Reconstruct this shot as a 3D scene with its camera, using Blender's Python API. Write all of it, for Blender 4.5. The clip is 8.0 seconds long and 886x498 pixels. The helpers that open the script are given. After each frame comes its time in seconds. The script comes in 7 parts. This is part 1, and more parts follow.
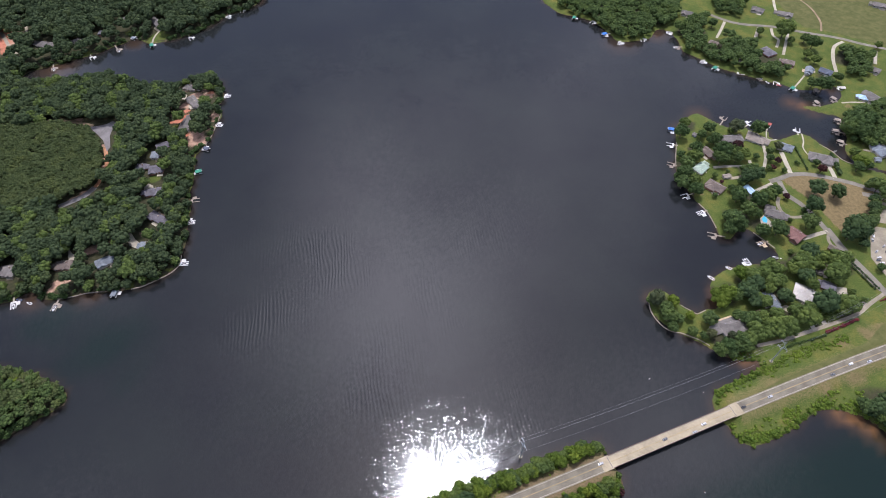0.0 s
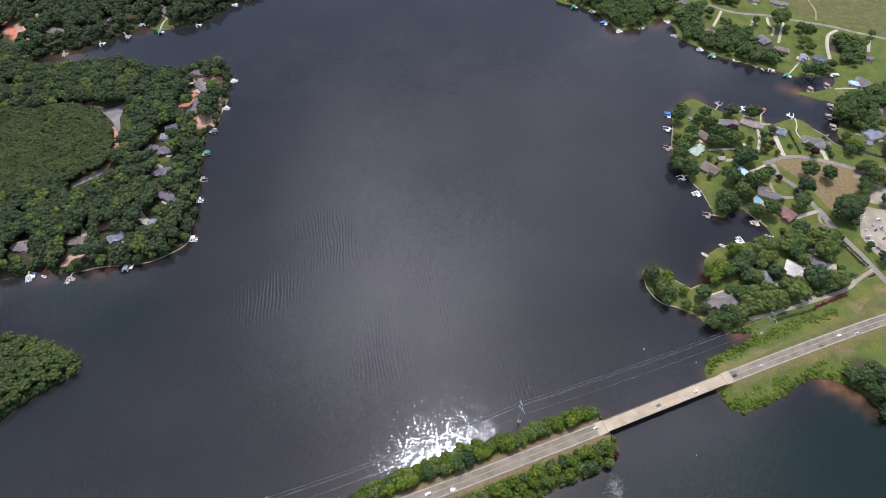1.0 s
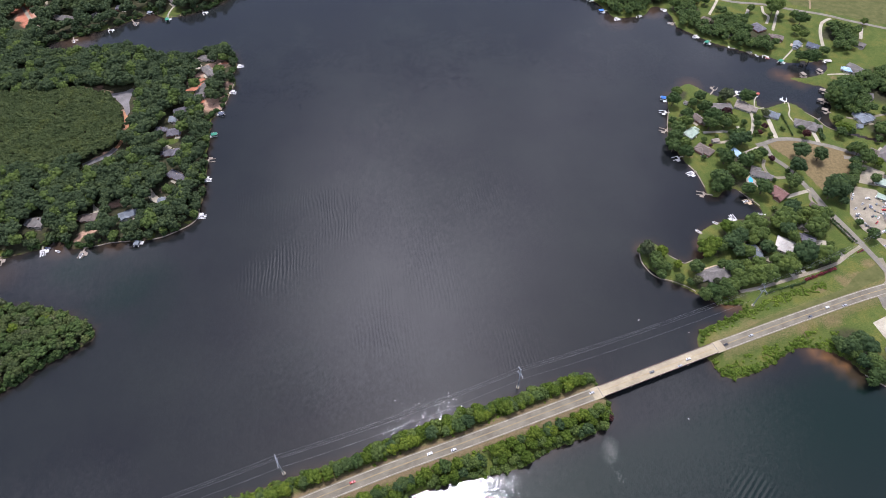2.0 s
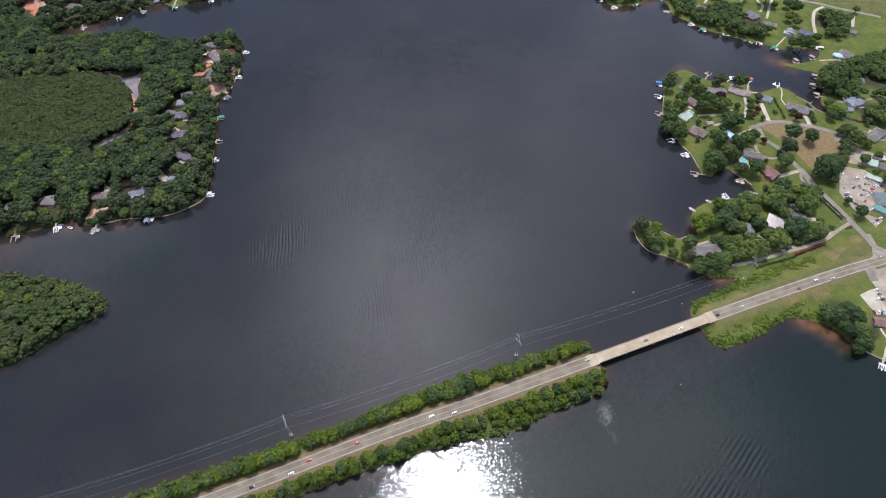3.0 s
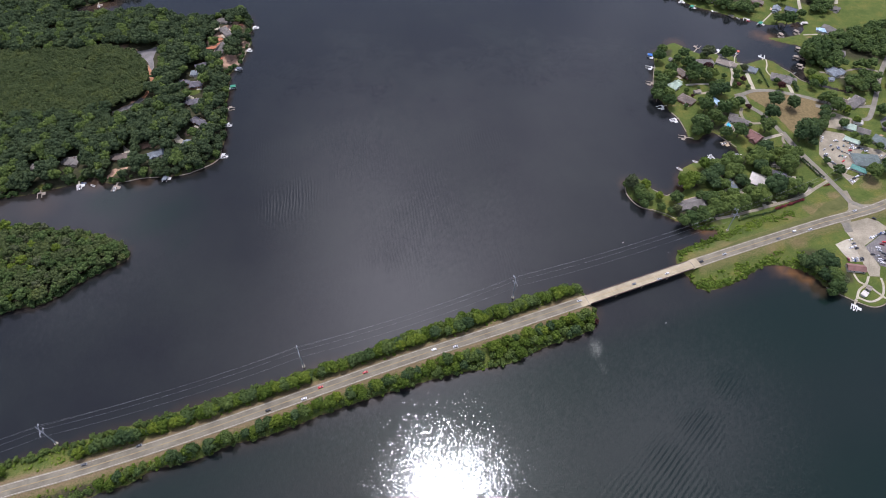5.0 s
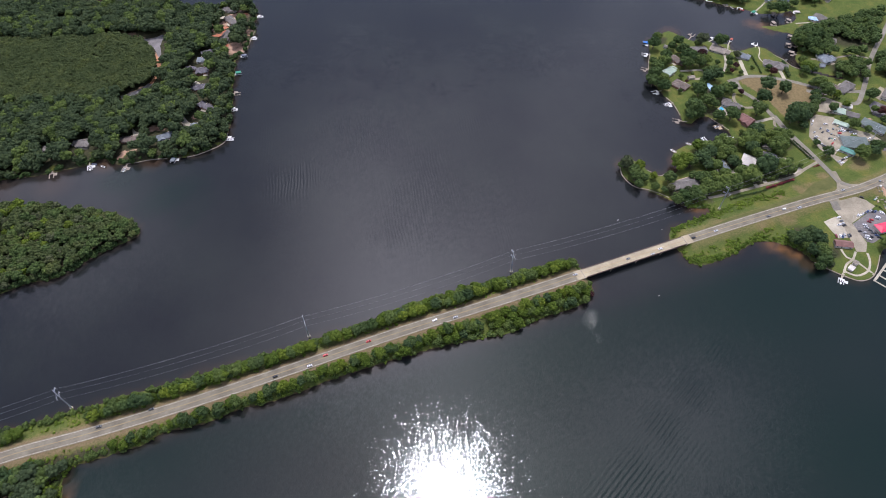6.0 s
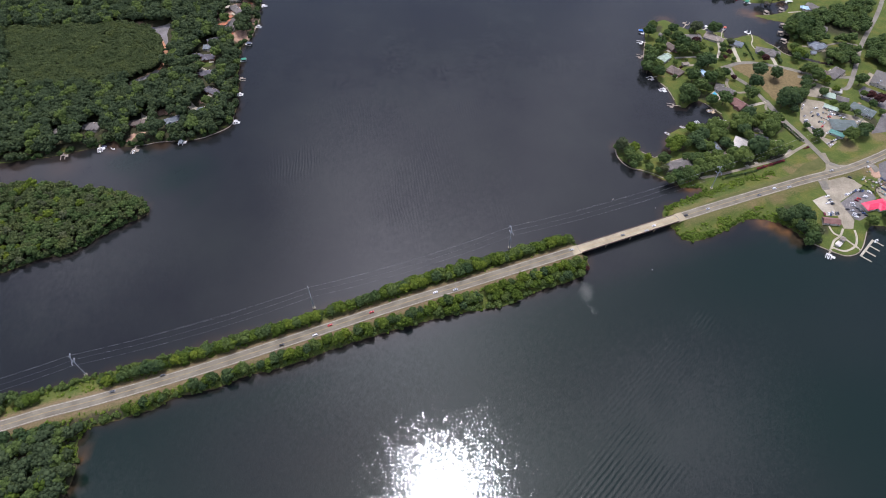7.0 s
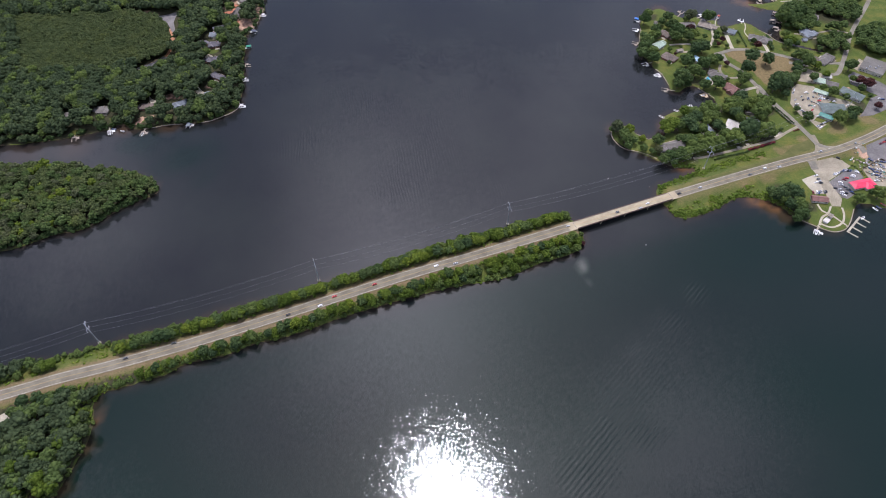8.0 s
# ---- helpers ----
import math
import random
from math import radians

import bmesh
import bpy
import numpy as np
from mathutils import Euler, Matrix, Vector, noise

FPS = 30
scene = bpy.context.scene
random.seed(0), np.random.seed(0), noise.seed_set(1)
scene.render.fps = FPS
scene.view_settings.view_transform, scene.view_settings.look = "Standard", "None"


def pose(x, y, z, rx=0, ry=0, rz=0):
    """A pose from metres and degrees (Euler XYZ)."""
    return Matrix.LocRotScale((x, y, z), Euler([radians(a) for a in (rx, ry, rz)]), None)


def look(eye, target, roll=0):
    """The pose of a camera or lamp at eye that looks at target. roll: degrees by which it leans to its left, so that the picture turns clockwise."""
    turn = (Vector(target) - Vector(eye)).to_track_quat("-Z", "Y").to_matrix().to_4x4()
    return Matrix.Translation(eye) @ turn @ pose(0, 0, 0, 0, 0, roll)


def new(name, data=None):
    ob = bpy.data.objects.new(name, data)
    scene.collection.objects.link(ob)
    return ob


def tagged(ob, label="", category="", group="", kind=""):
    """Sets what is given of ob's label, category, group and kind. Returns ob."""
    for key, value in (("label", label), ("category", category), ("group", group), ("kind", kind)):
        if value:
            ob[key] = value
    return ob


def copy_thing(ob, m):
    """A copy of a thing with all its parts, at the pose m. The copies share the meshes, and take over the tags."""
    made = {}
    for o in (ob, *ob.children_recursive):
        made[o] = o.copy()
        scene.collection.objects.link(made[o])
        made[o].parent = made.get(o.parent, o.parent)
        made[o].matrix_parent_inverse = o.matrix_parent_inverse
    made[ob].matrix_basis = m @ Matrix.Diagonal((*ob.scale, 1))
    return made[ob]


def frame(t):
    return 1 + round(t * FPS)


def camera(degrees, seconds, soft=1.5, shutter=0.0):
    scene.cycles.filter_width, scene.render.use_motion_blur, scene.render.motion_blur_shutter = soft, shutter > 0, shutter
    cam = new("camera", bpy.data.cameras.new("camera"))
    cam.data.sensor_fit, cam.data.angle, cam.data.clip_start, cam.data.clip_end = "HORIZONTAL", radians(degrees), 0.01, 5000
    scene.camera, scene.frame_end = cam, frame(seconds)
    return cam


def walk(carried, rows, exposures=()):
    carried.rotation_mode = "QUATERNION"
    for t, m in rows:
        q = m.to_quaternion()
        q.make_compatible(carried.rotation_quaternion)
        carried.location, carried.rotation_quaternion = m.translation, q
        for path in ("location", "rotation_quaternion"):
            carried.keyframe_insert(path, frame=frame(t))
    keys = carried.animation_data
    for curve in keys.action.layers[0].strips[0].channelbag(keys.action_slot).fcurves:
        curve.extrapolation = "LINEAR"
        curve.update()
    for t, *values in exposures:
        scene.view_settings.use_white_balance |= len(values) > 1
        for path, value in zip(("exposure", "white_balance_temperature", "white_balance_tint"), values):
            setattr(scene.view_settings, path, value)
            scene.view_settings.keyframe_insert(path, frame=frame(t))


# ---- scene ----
# ---- camera: a level flight straight back over the lake, looking down ----
cam = camera(72.0, 8.0, soft=0.6)
walk(cam, [
    (0, pose(0.015, 0.089, 490.565, 38.993, 0.0, -0.154) @ pose(0, 0, 0, 0, 0, -0.266)),
    (0.5, pose(-0.503, -14.341, 490.661, 38.943, 0.0, -0.091) @ pose(0, 0, 0, 0, 0, -0.210)),
    (1, pose(-1.055, -29.217, 490.653, 38.903, 0.0, -0.044) @ pose(0, 0, 0, 0, 0, -0.173)),
    (1.5, pose(-1.618, -44.428, 490.569, 38.873, 0.0, -0.011) @ pose(0, 0, 0, 0, 0, -0.150)),
    (3, pose(-3.193, -91.214, 490.076, 38.834, 0.0, 0.035) @ pose(0, 0, 0, 0, 0, -0.134)),
    (3.5, pose(-3.641, -106.982, 489.892, 38.837, 0.0, 0.039) @ pose(0, 0, 0, 0, 0, -0.137)),
    (4, pose(-4.040, -122.769, 489.723, 38.848, 0.0, 0.040) @ pose(0, 0, 0, 0, 0, -0.142)),
    (4.5, pose(-4.391, -138.557, 489.577, 38.864, 0.0, 0.040) @ pose(0, 0, 0, 0, 0, -0.146)),
    (6, pose(-5.211, -185.976, 489.347, 38.936, 0.0, 0.033) @ pose(0, 0, 0, 0, 0, -0.149)),
    (6.5, pose(-5.445, -201.893, 489.346, 38.963, 0.0, 0.031) @ pose(0, 0, 0, 0, 0, -0.149)),
    (7, pose(-5.689, -217.952, 489.381, 38.988, 0.0, 0.028) @ pose(0, 0, 0, 0, 0, -0.148)),
    (7.5, pose(-5.967, -234.224, 489.444, 39.010, 0.0, 0.024) @ pose(0, 0, 0, 0, 0, -0.150)),
    (8, pose(-6.305, -250.798, 489.529, 39.027, 0.0, 0.018) @ pose(0, 0, 0, 0, 0, -0.156)),
], exposures=((0, 0.07, 5680, 19), (1, 0.19, 5680, 19), (1.7, 0.23, 5680, 19), (3, 0.12, 5680, 19), (3.5, 0.04, 5680, 19), (8, 0.0, 5680, 19)))

# ---- light: high sun ahead of the camera, hazy summer sky with thin cloud ----
SUN_EL, SUN_AZ = 73.0, 1.0          # degrees; azimuth from +y towards +x
sun_dir = Vector((math.sin(radians(SUN_AZ)) * math.cos(radians(SUN_EL)),
                  math.cos(radians(SUN_AZ)) * math.cos(radians(SUN_EL)), math.sin(radians(SUN_EL))))
sun_lamp = bpy.data.lights.new("sun", "SUN")
sun_lamp.energy, sun_lamp.angle, sun_lamp.color = 3.15, radians(0.53), (1.0, 0.95, 0.88)
sun_ob = new("sun", sun_lamp)
sun_ob.matrix_world = look(sun_dir * 3000, (0, 0, 0))

world = bpy.data.worlds.new("sky")
scene.world = world
world.use_nodes = True
wn, wl = world.node_tree.nodes, world.node_tree.links
wn.clear()
sky = wn.new("ShaderNodeTexSky")
sky.sky_type, sky.sun_disc = "NISHITA", False
sky.sun_elevation, sky.sun_rotation = radians(SUN_EL), radians(SUN_AZ)
sky.air_density, sky.dust_density, sky.ozone_density = 1.0, 3.2, 1.0
coord = wn.new("ShaderNodeTexCoord")
puff = wn.new("ShaderNodeTexNoise")
puff.inputs["Scale"].default_value, puff.inputs["Detail"].default_value = 2.0, 5.0
puff.inputs["Roughness"].default_value = 0.5
cover = wn.new("ShaderNodeValToRGB")
cover.color_ramp.elements[0].position, cover.color_ramp.elements[1].position = 0.5, 0.95
shift = wn.new("ShaderNodeMapping")
shift.inputs["Location"].default_value = (5.44, -10.25, -8.01)
wl.new(coord.outputs["Generated"], shift.inputs["Vector"])
wl.new(shift.outputs["Vector"], puff.inputs["Vector"])
wl.new(puff.outputs["Fac"], cover.inputs["Fac"])
ragged = wn.new("ShaderNodeVectorMath")
ragged.operation = "MULTIPLY_ADD"
ragged.inputs[1].default_value = (0.34, 0.34, 0.34)
puff_fine = wn.new("ShaderNodeTexNoise")
puff_fine.inputs["Scale"].default_value, puff_fine.inputs["Detail"].default_value = 3.6, 5.0
wl.new(coord.outputs["Generated"], puff_fine.inputs["Vector"])
wl.new(puff_fine.outputs["Color"], ragged.inputs[0])
wl.new(coord.outputs["Generated"], ragged.inputs[2])
# banks of thin cloud: azimuth, elevation, half width in degrees, thickness
CLOUDS = ((-4.0, 58.5, 11.0, 0.48), (-25.0, 57.0, 8.5, 0.24), (-12.0, 49.0, 8.0, 0.1), (18.0, 36.0, 15.0, 0.06), (-6.0, 33.0, 13.0, 0.03),
          (21.4, 70.6, 5.0, 0.5), (43.4, 62.0, 9.0, 0.28))
thick = cover.outputs["Color"]
for az, el, half, k in CLOUDS:
    near_bank = wn.new("ShaderNodeVectorMath")
    near_bank.operation = "DISTANCE"
    wl.new(ragged.outputs["Vector"], near_bank.inputs[0])
    near_bank.inputs[1].default_value = (math.sin(radians(az)) * math.cos(radians(el)) + 0.17,
                                         math.cos(radians(az)) * math.cos(radians(el)) + 0.17, math.sin(radians(el)) + 0.17)
    soft_edge = wn.new("ShaderNodeMapRange")
    soft_edge.interpolation_type = "SMOOTHSTEP"
    soft_edge.inputs["From Min"].default_value, soft_edge.inputs["From Max"].default_value = radians(half) * 1.25, radians(half) * 0.1
    soft_edge.inputs["To Max"].default_value = k
    wl.new(near_bank.outputs["Value"], soft_edge.inputs["Value"])
    more = wn.new("ShaderNodeMath")
    more.operation, more.use_clamp = "ADD", True
    wl.new(thick, more.inputs[0])
    wl.new(soft_edge.outputs["Result"], more.inputs[1])
    thick = more.outputs[0]
mix = wn.new("ShaderNodeMix")
mix.data_type = "RGBA"
mix.inputs["B"].default_value = (50.0, 46.5, 44.5, 1)
back = wn.new("ShaderNodeBackground")
back.inputs["Strength"].default_value = 0.152
wout = wn.new("ShaderNodeOutputWorld")
wl.new(thick, mix.inputs["Factor"])
wl.new(sky.outputs["Color"], mix.inputs["A"])
wl.new(mix.outputs["Result"], back.inputs["Color"])
wl.new(back.outputs["Background"], wout.inputs["Surface"])
scene.view_settings.exposure = 0.0

# ---- materials ----
def nodes_of(name):
    m = bpy.data.materials.new(name)
    m.use_nodes = True
    n, l = m.node_tree.nodes, m.node_tree.links
    return m, n, l, n["Principled BSDF"]


def ramp(n, stops):
    r = n.new("ShaderNodeValToRGB")
    e = r.color_ramp.elements
    while len(e) < len(stops):
        e.new(0.5)
    for k, (p, c) in enumerate(stops):
        e[k].position, e[k].color = p, (*c, 1)
    return r


def noise_tex(n, l, scale, detail=4.0, rough=0.6, vec=None):
    t = n.new("ShaderNodeTexNoise")
    t.inputs["Scale"].default_value, t.inputs["Detail"].default_value = scale, detail
    t.inputs["Roughness"].default_value = rough
    if vec is not None:
        l.new(vec, t.inputs["Vector"])
    return t


def blend(n, l, fac, a, b, mode="MIX"):
    x = n.new("ShaderNodeMix")
    x.data_type, x.blend_type = "RGBA", mode
    for key, val in (("Factor", fac), ("A", a), ("B", b)):
        if isinstance(val, (int, float)):
            x.inputs[key].default_value = val
        elif isinstance(val, tuple):
            x.inputs[key].default_value = (*val, 1)
        else:
            l.new(val, x.inputs[key])
    return x.outputs["Result"]


def surface(name, dark, light, scale=1.0, rough=0.8, bump=0.3, stain=0.12, metal=0.0, vary=0.0, spec=0.3):
    """A surface with grain at one scale, stains at a larger one, and a small change from piece to piece."""
    m, n, l, p = nodes_of(name)
    geo = n.new("ShaderNodeNewGeometry")
    fine = noise_tex(n, l, scale, 6.0, 0.65, geo.outputs["Position"])
    big = noise_tex(n, l, scale * stain, 3.0, 0.5, geo.outputs["Position"])
    r = ramp(n, [(0.3, dark), (0.7, light)])
    l.new(fine.outputs["Fac"], r.inputs["Fac"])
    s = ramp(n, [(0.3, (0.72, 0.7, 0.68)), (0.7, (1.12, 1.1, 1.08))])
    l.new(big.outputs["Fac"], s.inputs["Fac"])
    col = blend(n, l, 1.0, r.outputs["Color"], s.outputs["Color"], "MULTIPLY")
    if vary:
        info = n.new("ShaderNodeObjectInfo")
        v = ramp(n, [(0.0, (1 - vary,) * 3), (1.0, (1 + vary,) * 3)])
        l.new(info.outputs["Random"], v.inputs["Fac"])
        col = blend(n, l, 1.0, col, v.outputs["Color"], "MULTIPLY")
    l.new(col, p.inputs["Base Color"])
    p.inputs["Roughness"].default_value, p.inputs["Metallic"].default_value = rough, metal
    p.inputs["Specular IOR Level"].default_value = spec
    if bump:
        b = n.new("ShaderNodeBump")
        b.inputs["Strength"].default_value, b.inputs["Distance"].default_value = bump, 0.05
        l.new(fine.outputs["Fac"], b.inputs["Height"])
        l.new(b.outputs["Normal"], p.inputs["Normal"])
    return m


def foliage(name, dark, light, hue=0.0):
    """Leaves: colour changes from clump to clump and from tree to tree, and some light passes through."""
    m, n, l, p = nodes_of(name)
    geo = n.new("ShaderNodeNewGeometry")
    info = n.new("ShaderNodeObjectInfo")
    r = ramp(n, [(0.0, dark), (0.55, tuple((a + b) / 2 for a, b in zip(dark, light))), (1.0, light)])
    l.new(geo.outputs["Random Per Island"], r.inputs["Fac"])
    big = noise_tex(n, l, 0.045, 3.0, 0.6, geo.outputs["Position"])
    s = ramp(n, [(0.3, (0.8, 0.83, 0.84)), (0.52, (1.0, 1.0, 1.0)), (0.72, (1.22, 1.15, 0.95))])
    l.new(big.outputs["Fac"], s.inputs["Fac"])
    col = blend(n, l, 1.0, r.outputs["Color"], s.outputs["Color"], "MULTIPLY")
    v = ramp(n, [(0.0, (0.72, 0.78, 0.75)), (0.5, (1.0, 1.0, 1.0)), (1.0, (1.3, 1.2, 0.95))])
    l.new(info.outputs["Random"], v.inputs["Fac"])
    col = blend(n, l, 1.0, col, v.outputs["Color"], "MULTIPLY")
    l.new(col, p.inputs["Base Color"])
    p.inputs["Roughness"].default_value, p.inputs["Specular IOR Level"].default_value = 0.8, 0.12
    tr = n.new("ShaderNodeBsdfTranslucent")
    l.new(col, tr.inputs["Color"])
    mx = n.new("ShaderNodeMixShader")
    mx.inputs["Fac"].default_value = 0.42
    l.new(p.outputs["BSDF"], mx.inputs[1])
    l.new(tr.outputs["BSDF"], mx.inputs[2])
    l.new(mx.outputs["Shader"], n["Material Output"].inputs["Surface"])
    return m


def ground_material():
    m, n, l, p = nodes_of("ground")
    geo = n.new("ShaderNodeNewGeometry")
    pos = geo.outputs["Position"]
    g1, g2 = noise_tex(n, l, 0.9, 6.0, 0.7, pos), noise_tex(n, l, 0.06, 4.0, 0.6, pos)
    grass = ramp(n, [(0.28, (0.042, 0.058, 0.012)), (0.5, (0.076, 0.096, 0.021)), (0.72, (0.12, 0.13, 0.036))])
    l.new(g1.outputs["Fac"], grass.inputs["Fac"])
    tone = ramp(n, [(0.32, (0.7, 0.8, 0.75)), (0.5, (0.95, 0.97, 0.95)), (0.72, (1.5, 1.15, 1.2))])
    l.new(g2.outputs["Fac"], tone.inputs["Fac"])
    col = blend(n, l, 1.0, grass.outputs["Color"], tone.outputs["Color"], "MULTIPLY")
    for key, dark, light, scale in (("forest", (0.022, 0.028, 0.012), (0.062, 0.055, 0.03), 0.35),
                                    ("dry", (0.112, 0.086, 0.038), (0.19, 0.142, 0.07), 0.35),
                                    ("mown", (0.06, 0.066, 0.02), (0.108, 0.106, 0.038), 0.12),
                                    ("clay", (0.27, 0.155, 0.1), (0.46, 0.31, 0.215), 0.6),
                                    ("redclay", (0.3, 0.105, 0.06), (0.44, 0.19, 0.115), 0.3),
                                    ("shoulder", (0.12, 0.084, 0.046), (0.195, 0.142, 0.082), 0.5),
                                    ("bed", (0.035, 0.03, 0.02), (0.09, 0.06, 0.03), 0.3)):
        t = noise_tex(n, l, scale, 6.0, 0.65, pos)
        r = ramp(n, [(0.3, dark), (0.7, light)])
        l.new(t.outputs["Fac"], r.inputs["Fac"])
        at = n.new("ShaderNodeAttribute")
        at.attribute_name = key
        edge = n.new("ShaderNodeMath")
        edge.operation = "MULTIPLY_ADD"
        l.new(g1.outputs["Fac"], edge.inputs[0])
        edge.inputs[1].default_value, edge.inputs[2].default_value = 0.9, -0.45
        add = n.new("ShaderNodeMath")
        add.operation = "ADD"
        l.new(at.outputs["Fac"], add.inputs[0])
        l.new(edge.outputs[0], add.inputs[1])
        st = ramp(n, [(0.35, (0, 0, 0)), (0.65, (1, 1, 1))])
        l.new(add.outputs[0], st.inputs["Fac"])
        col = blend(n, l, st.outputs["Color"], col, r.outputs["Color"])
    l.new(col, p.inputs["Base Color"])
    p.inputs["Roughness"].default_value, p.inputs["Specular IOR Level"].default_value = 0.95, 0.1
    b = n.new("ShaderNodeBump")
    b.inputs["Strength"].default_value, b.inputs["Distance"].default_value = 0.5, 0.25
    l.new(g1.outputs["Fac"], b.inputs["Height"])
    l.new(b.outputs["Normal"], p.inputs["Normal"])
    return m


def water_material():
    m, n, l, p = nodes_of("lake_water")
    n.remove(p)
    geo = n.new("ShaderNodeNewGeometry")
    pos = geo.outputs["Position"]
    at = n.new("ShaderNodeAttribute")
    at.attribute_name = "shoal"
    cloudy = noise_tex(n, l, 0.009, 4.0, 0.6, pos)
    body = ramp(n, [(0.35, (0.0105, 0.0115, 0.0125)), (0.7, (0.0155, 0.0175, 0.0165))])
    l.new(cloudy.outputs["Fac"], body.inputs["Fac"])
    mud = ramp(n, [(0.0, (0, 0, 0)), (0.45, (0.25, 0.25, 0.25)), (1.0, (1, 1, 1))])
    l.new(at.outputs["Fac"], mud.inputs["Fac"])
    algae = n.new("ShaderNodeAttribute")
    algae.attribute_name = "algae"
    green = blend(n, l, algae.outputs["Fac"], body.outputs["Color"], (0.005, 0.0125, 0.0095))
    col = blend(n, l, mud.outputs["Color"], green, (0.12, 0.062, 0.026))

    def turned(angle, stretch):
        t = n.new("ShaderNodeMapping")
        t.inputs["Rotation"].default_value = (0, 0, radians(angle))
        t.inputs["Scale"].default_value = (1.0, stretch, 1.0)
        l.new(pos, t.inputs["Vector"])
        return t.outputs["Vector"]

    def swell(angle, scale, gust_scale, lo, hi, seed, key, bend=5.0):
        """Long wave crests that come and go in patches."""
        w = n.new("ShaderNodeTexWave")
        w.wave_type, w.bands_direction, w.wave_profile = "BANDS", "X", "SIN"
        w.inputs["Scale"].default_value, w.inputs["Distortion"].default_value = scale, bend
        w.inputs["Detail"].default_value, w.inputs["Detail Scale"].default_value = 2.0, 0.5
        l.new(turned(angle, 0.35), w.inputs["Vector"])
        o = n.new("ShaderNodeMapping")
        o.inputs["Location"].default_value = (seed * 131.0, seed * 57.0, 0)
        l.new(pos, o.inputs["Vector"])
        g = noise_tex(n, l, gust_scale, 3.0, 0.5, o.outputs["Vector"])
        r = ramp(n, [(lo, (0.0, 0.0, 0.0)), (hi, (1, 1, 1))])
        l.new(g.outputs["Fac"], r.inputs["Fac"])
        x = n.new("ShaderNodeMath")
        x.operation = "MULTIPLY"
        l.new(w.outputs["Fac"], x.inputs[0])
        l.new(r.outputs["Color"], x.inputs[1])
        a = n.new("ShaderNodeAttribute")
        a.attribute_name = key
        y = n.new("ShaderNodeMath")
        y.operation = "MULTIPLY"
        l.new(x.outputs[0], y.inputs[0])
        l.new(a.outputs["Fac"], y.inputs[1])
        return y.outputs[0]

    def bumped(height, distance, before=None):
        b = n.new("ShaderNodeBump")
        b.inputs["Strength"].default_value, b.inputs["Distance"].default_value = 1.0, distance
        l.new(height, b.inputs["Height"])
        if before is not None:
            l.new(before, b.inputs["Normal"])
        return b.outputs["Normal"]

    chop = noise_tex(n, l, 1.4, 2.0, 0.5, turned(132, 0.5))
    ripple = noise_tex(n, l, 0.33, 2.0, 0.5, turned(120, 0.6))
    normal = bumped(swell(70, 0.165, 0.012, 0.25, 0.45, 2.0, "wake", 1.4), 0.15)
    normal = bumped(swell(155, 0.1, 0.012, 0.35, 0.6, 5.0, "breeze", 9.0), 0.06, normal)

    def leaned(tex, steep, before):
        """Tilt the surface by the slopes of small waves."""
        a = n.new("ShaderNodeVectorMath")
        a.operation = "SUBTRACT"
        l.new(tex.outputs["Color"], a.inputs[0])
        a.inputs[1].default_value = (0.5, 0.5, 0.5)
        b = n.new("ShaderNodeVectorMath")
        b.operation = "MULTIPLY_ADD"
        l.new(a.outputs[0], b.inputs[0])
        b.inputs[1].default_value = (steep, steep, 0.0)
        l.new(before, b.inputs[2])
        c = n.new("ShaderNodeVectorMath")
        c.operation = "NORMALIZE"
        l.new(b.outputs[0], c.inputs[0])
        return c.outputs[0]

    normal = leaned(chop, 0.235, leaned(ripple, 0.085, normal))
    deep = n.new("ShaderNodeBsdfDiffuse")
    l.new(col, deep.inputs["Color"])
    shine = n.new("ShaderNodeBsdfGlossy")
    shine.distribution = "BECKMANN"
    shine.inputs["Roughness"].default_value = 0.1
    l.new(normal, shine.inputs["Normal"])
    fr = n.new("ShaderNodeFresnel")
    fr.inputs["IOR"].default_value = 1.333
    l.new(normal, fr.inputs["Normal"])
    mx = n.new("ShaderNodeMixShader")
    l.new(fr.outputs["Fac"], mx.inputs["Fac"])
    l.new(deep.outputs["BSDF"], mx.inputs[1])
    l.new(shine.outputs["BSDF"], mx.inputs[2])
    l.new(mx.outputs["Shader"], n["Material Output"].inputs["Surface"])
    return m


GROUND, WATER = ground_material(), water_material()
ASPHALT = surface("worn_asphalt", (0.172, 0.152, 0.106), (0.24, 0.215, 0.155), 1.2, 0.9)
LANE = surface("dark_asphalt", (0.135, 0.12, 0.087), (0.19, 0.171, 0.126), 0.9, 0.9)
TRACK = surface("orange_clay_track", (0.3, 0.14, 0.07), (0.44, 0.24, 0.13), 0.7, 0.95)
COURT = surface("cool_grey_asphalt", (0.14, 0.132, 0.128), (0.21, 0.198, 0.19), 0.7, 0.9)
LOT = surface("parking_asphalt", (0.1, 0.094, 0.09), (0.17, 0.158, 0.15), 0.6, 0.9)
GRAVEL = surface("pale_gravel", (0.205, 0.18, 0.128), (0.32, 0.285, 0.208), 0.9, 0.95)
STREET = surface("grey_street_asphalt", (0.145, 0.133, 0.105), (0.21, 0.194, 0.156), 0.8, 0.9)
CONCRETE = surface("pale_concrete", (0.29, 0.263, 0.195), (0.42, 0.384, 0.295), 0.8, 0.85)
DECK = surface("bridge_concrete", (0.28, 0.238, 0.155), (0.372, 0.32, 0.215), 0.6, 0.9)
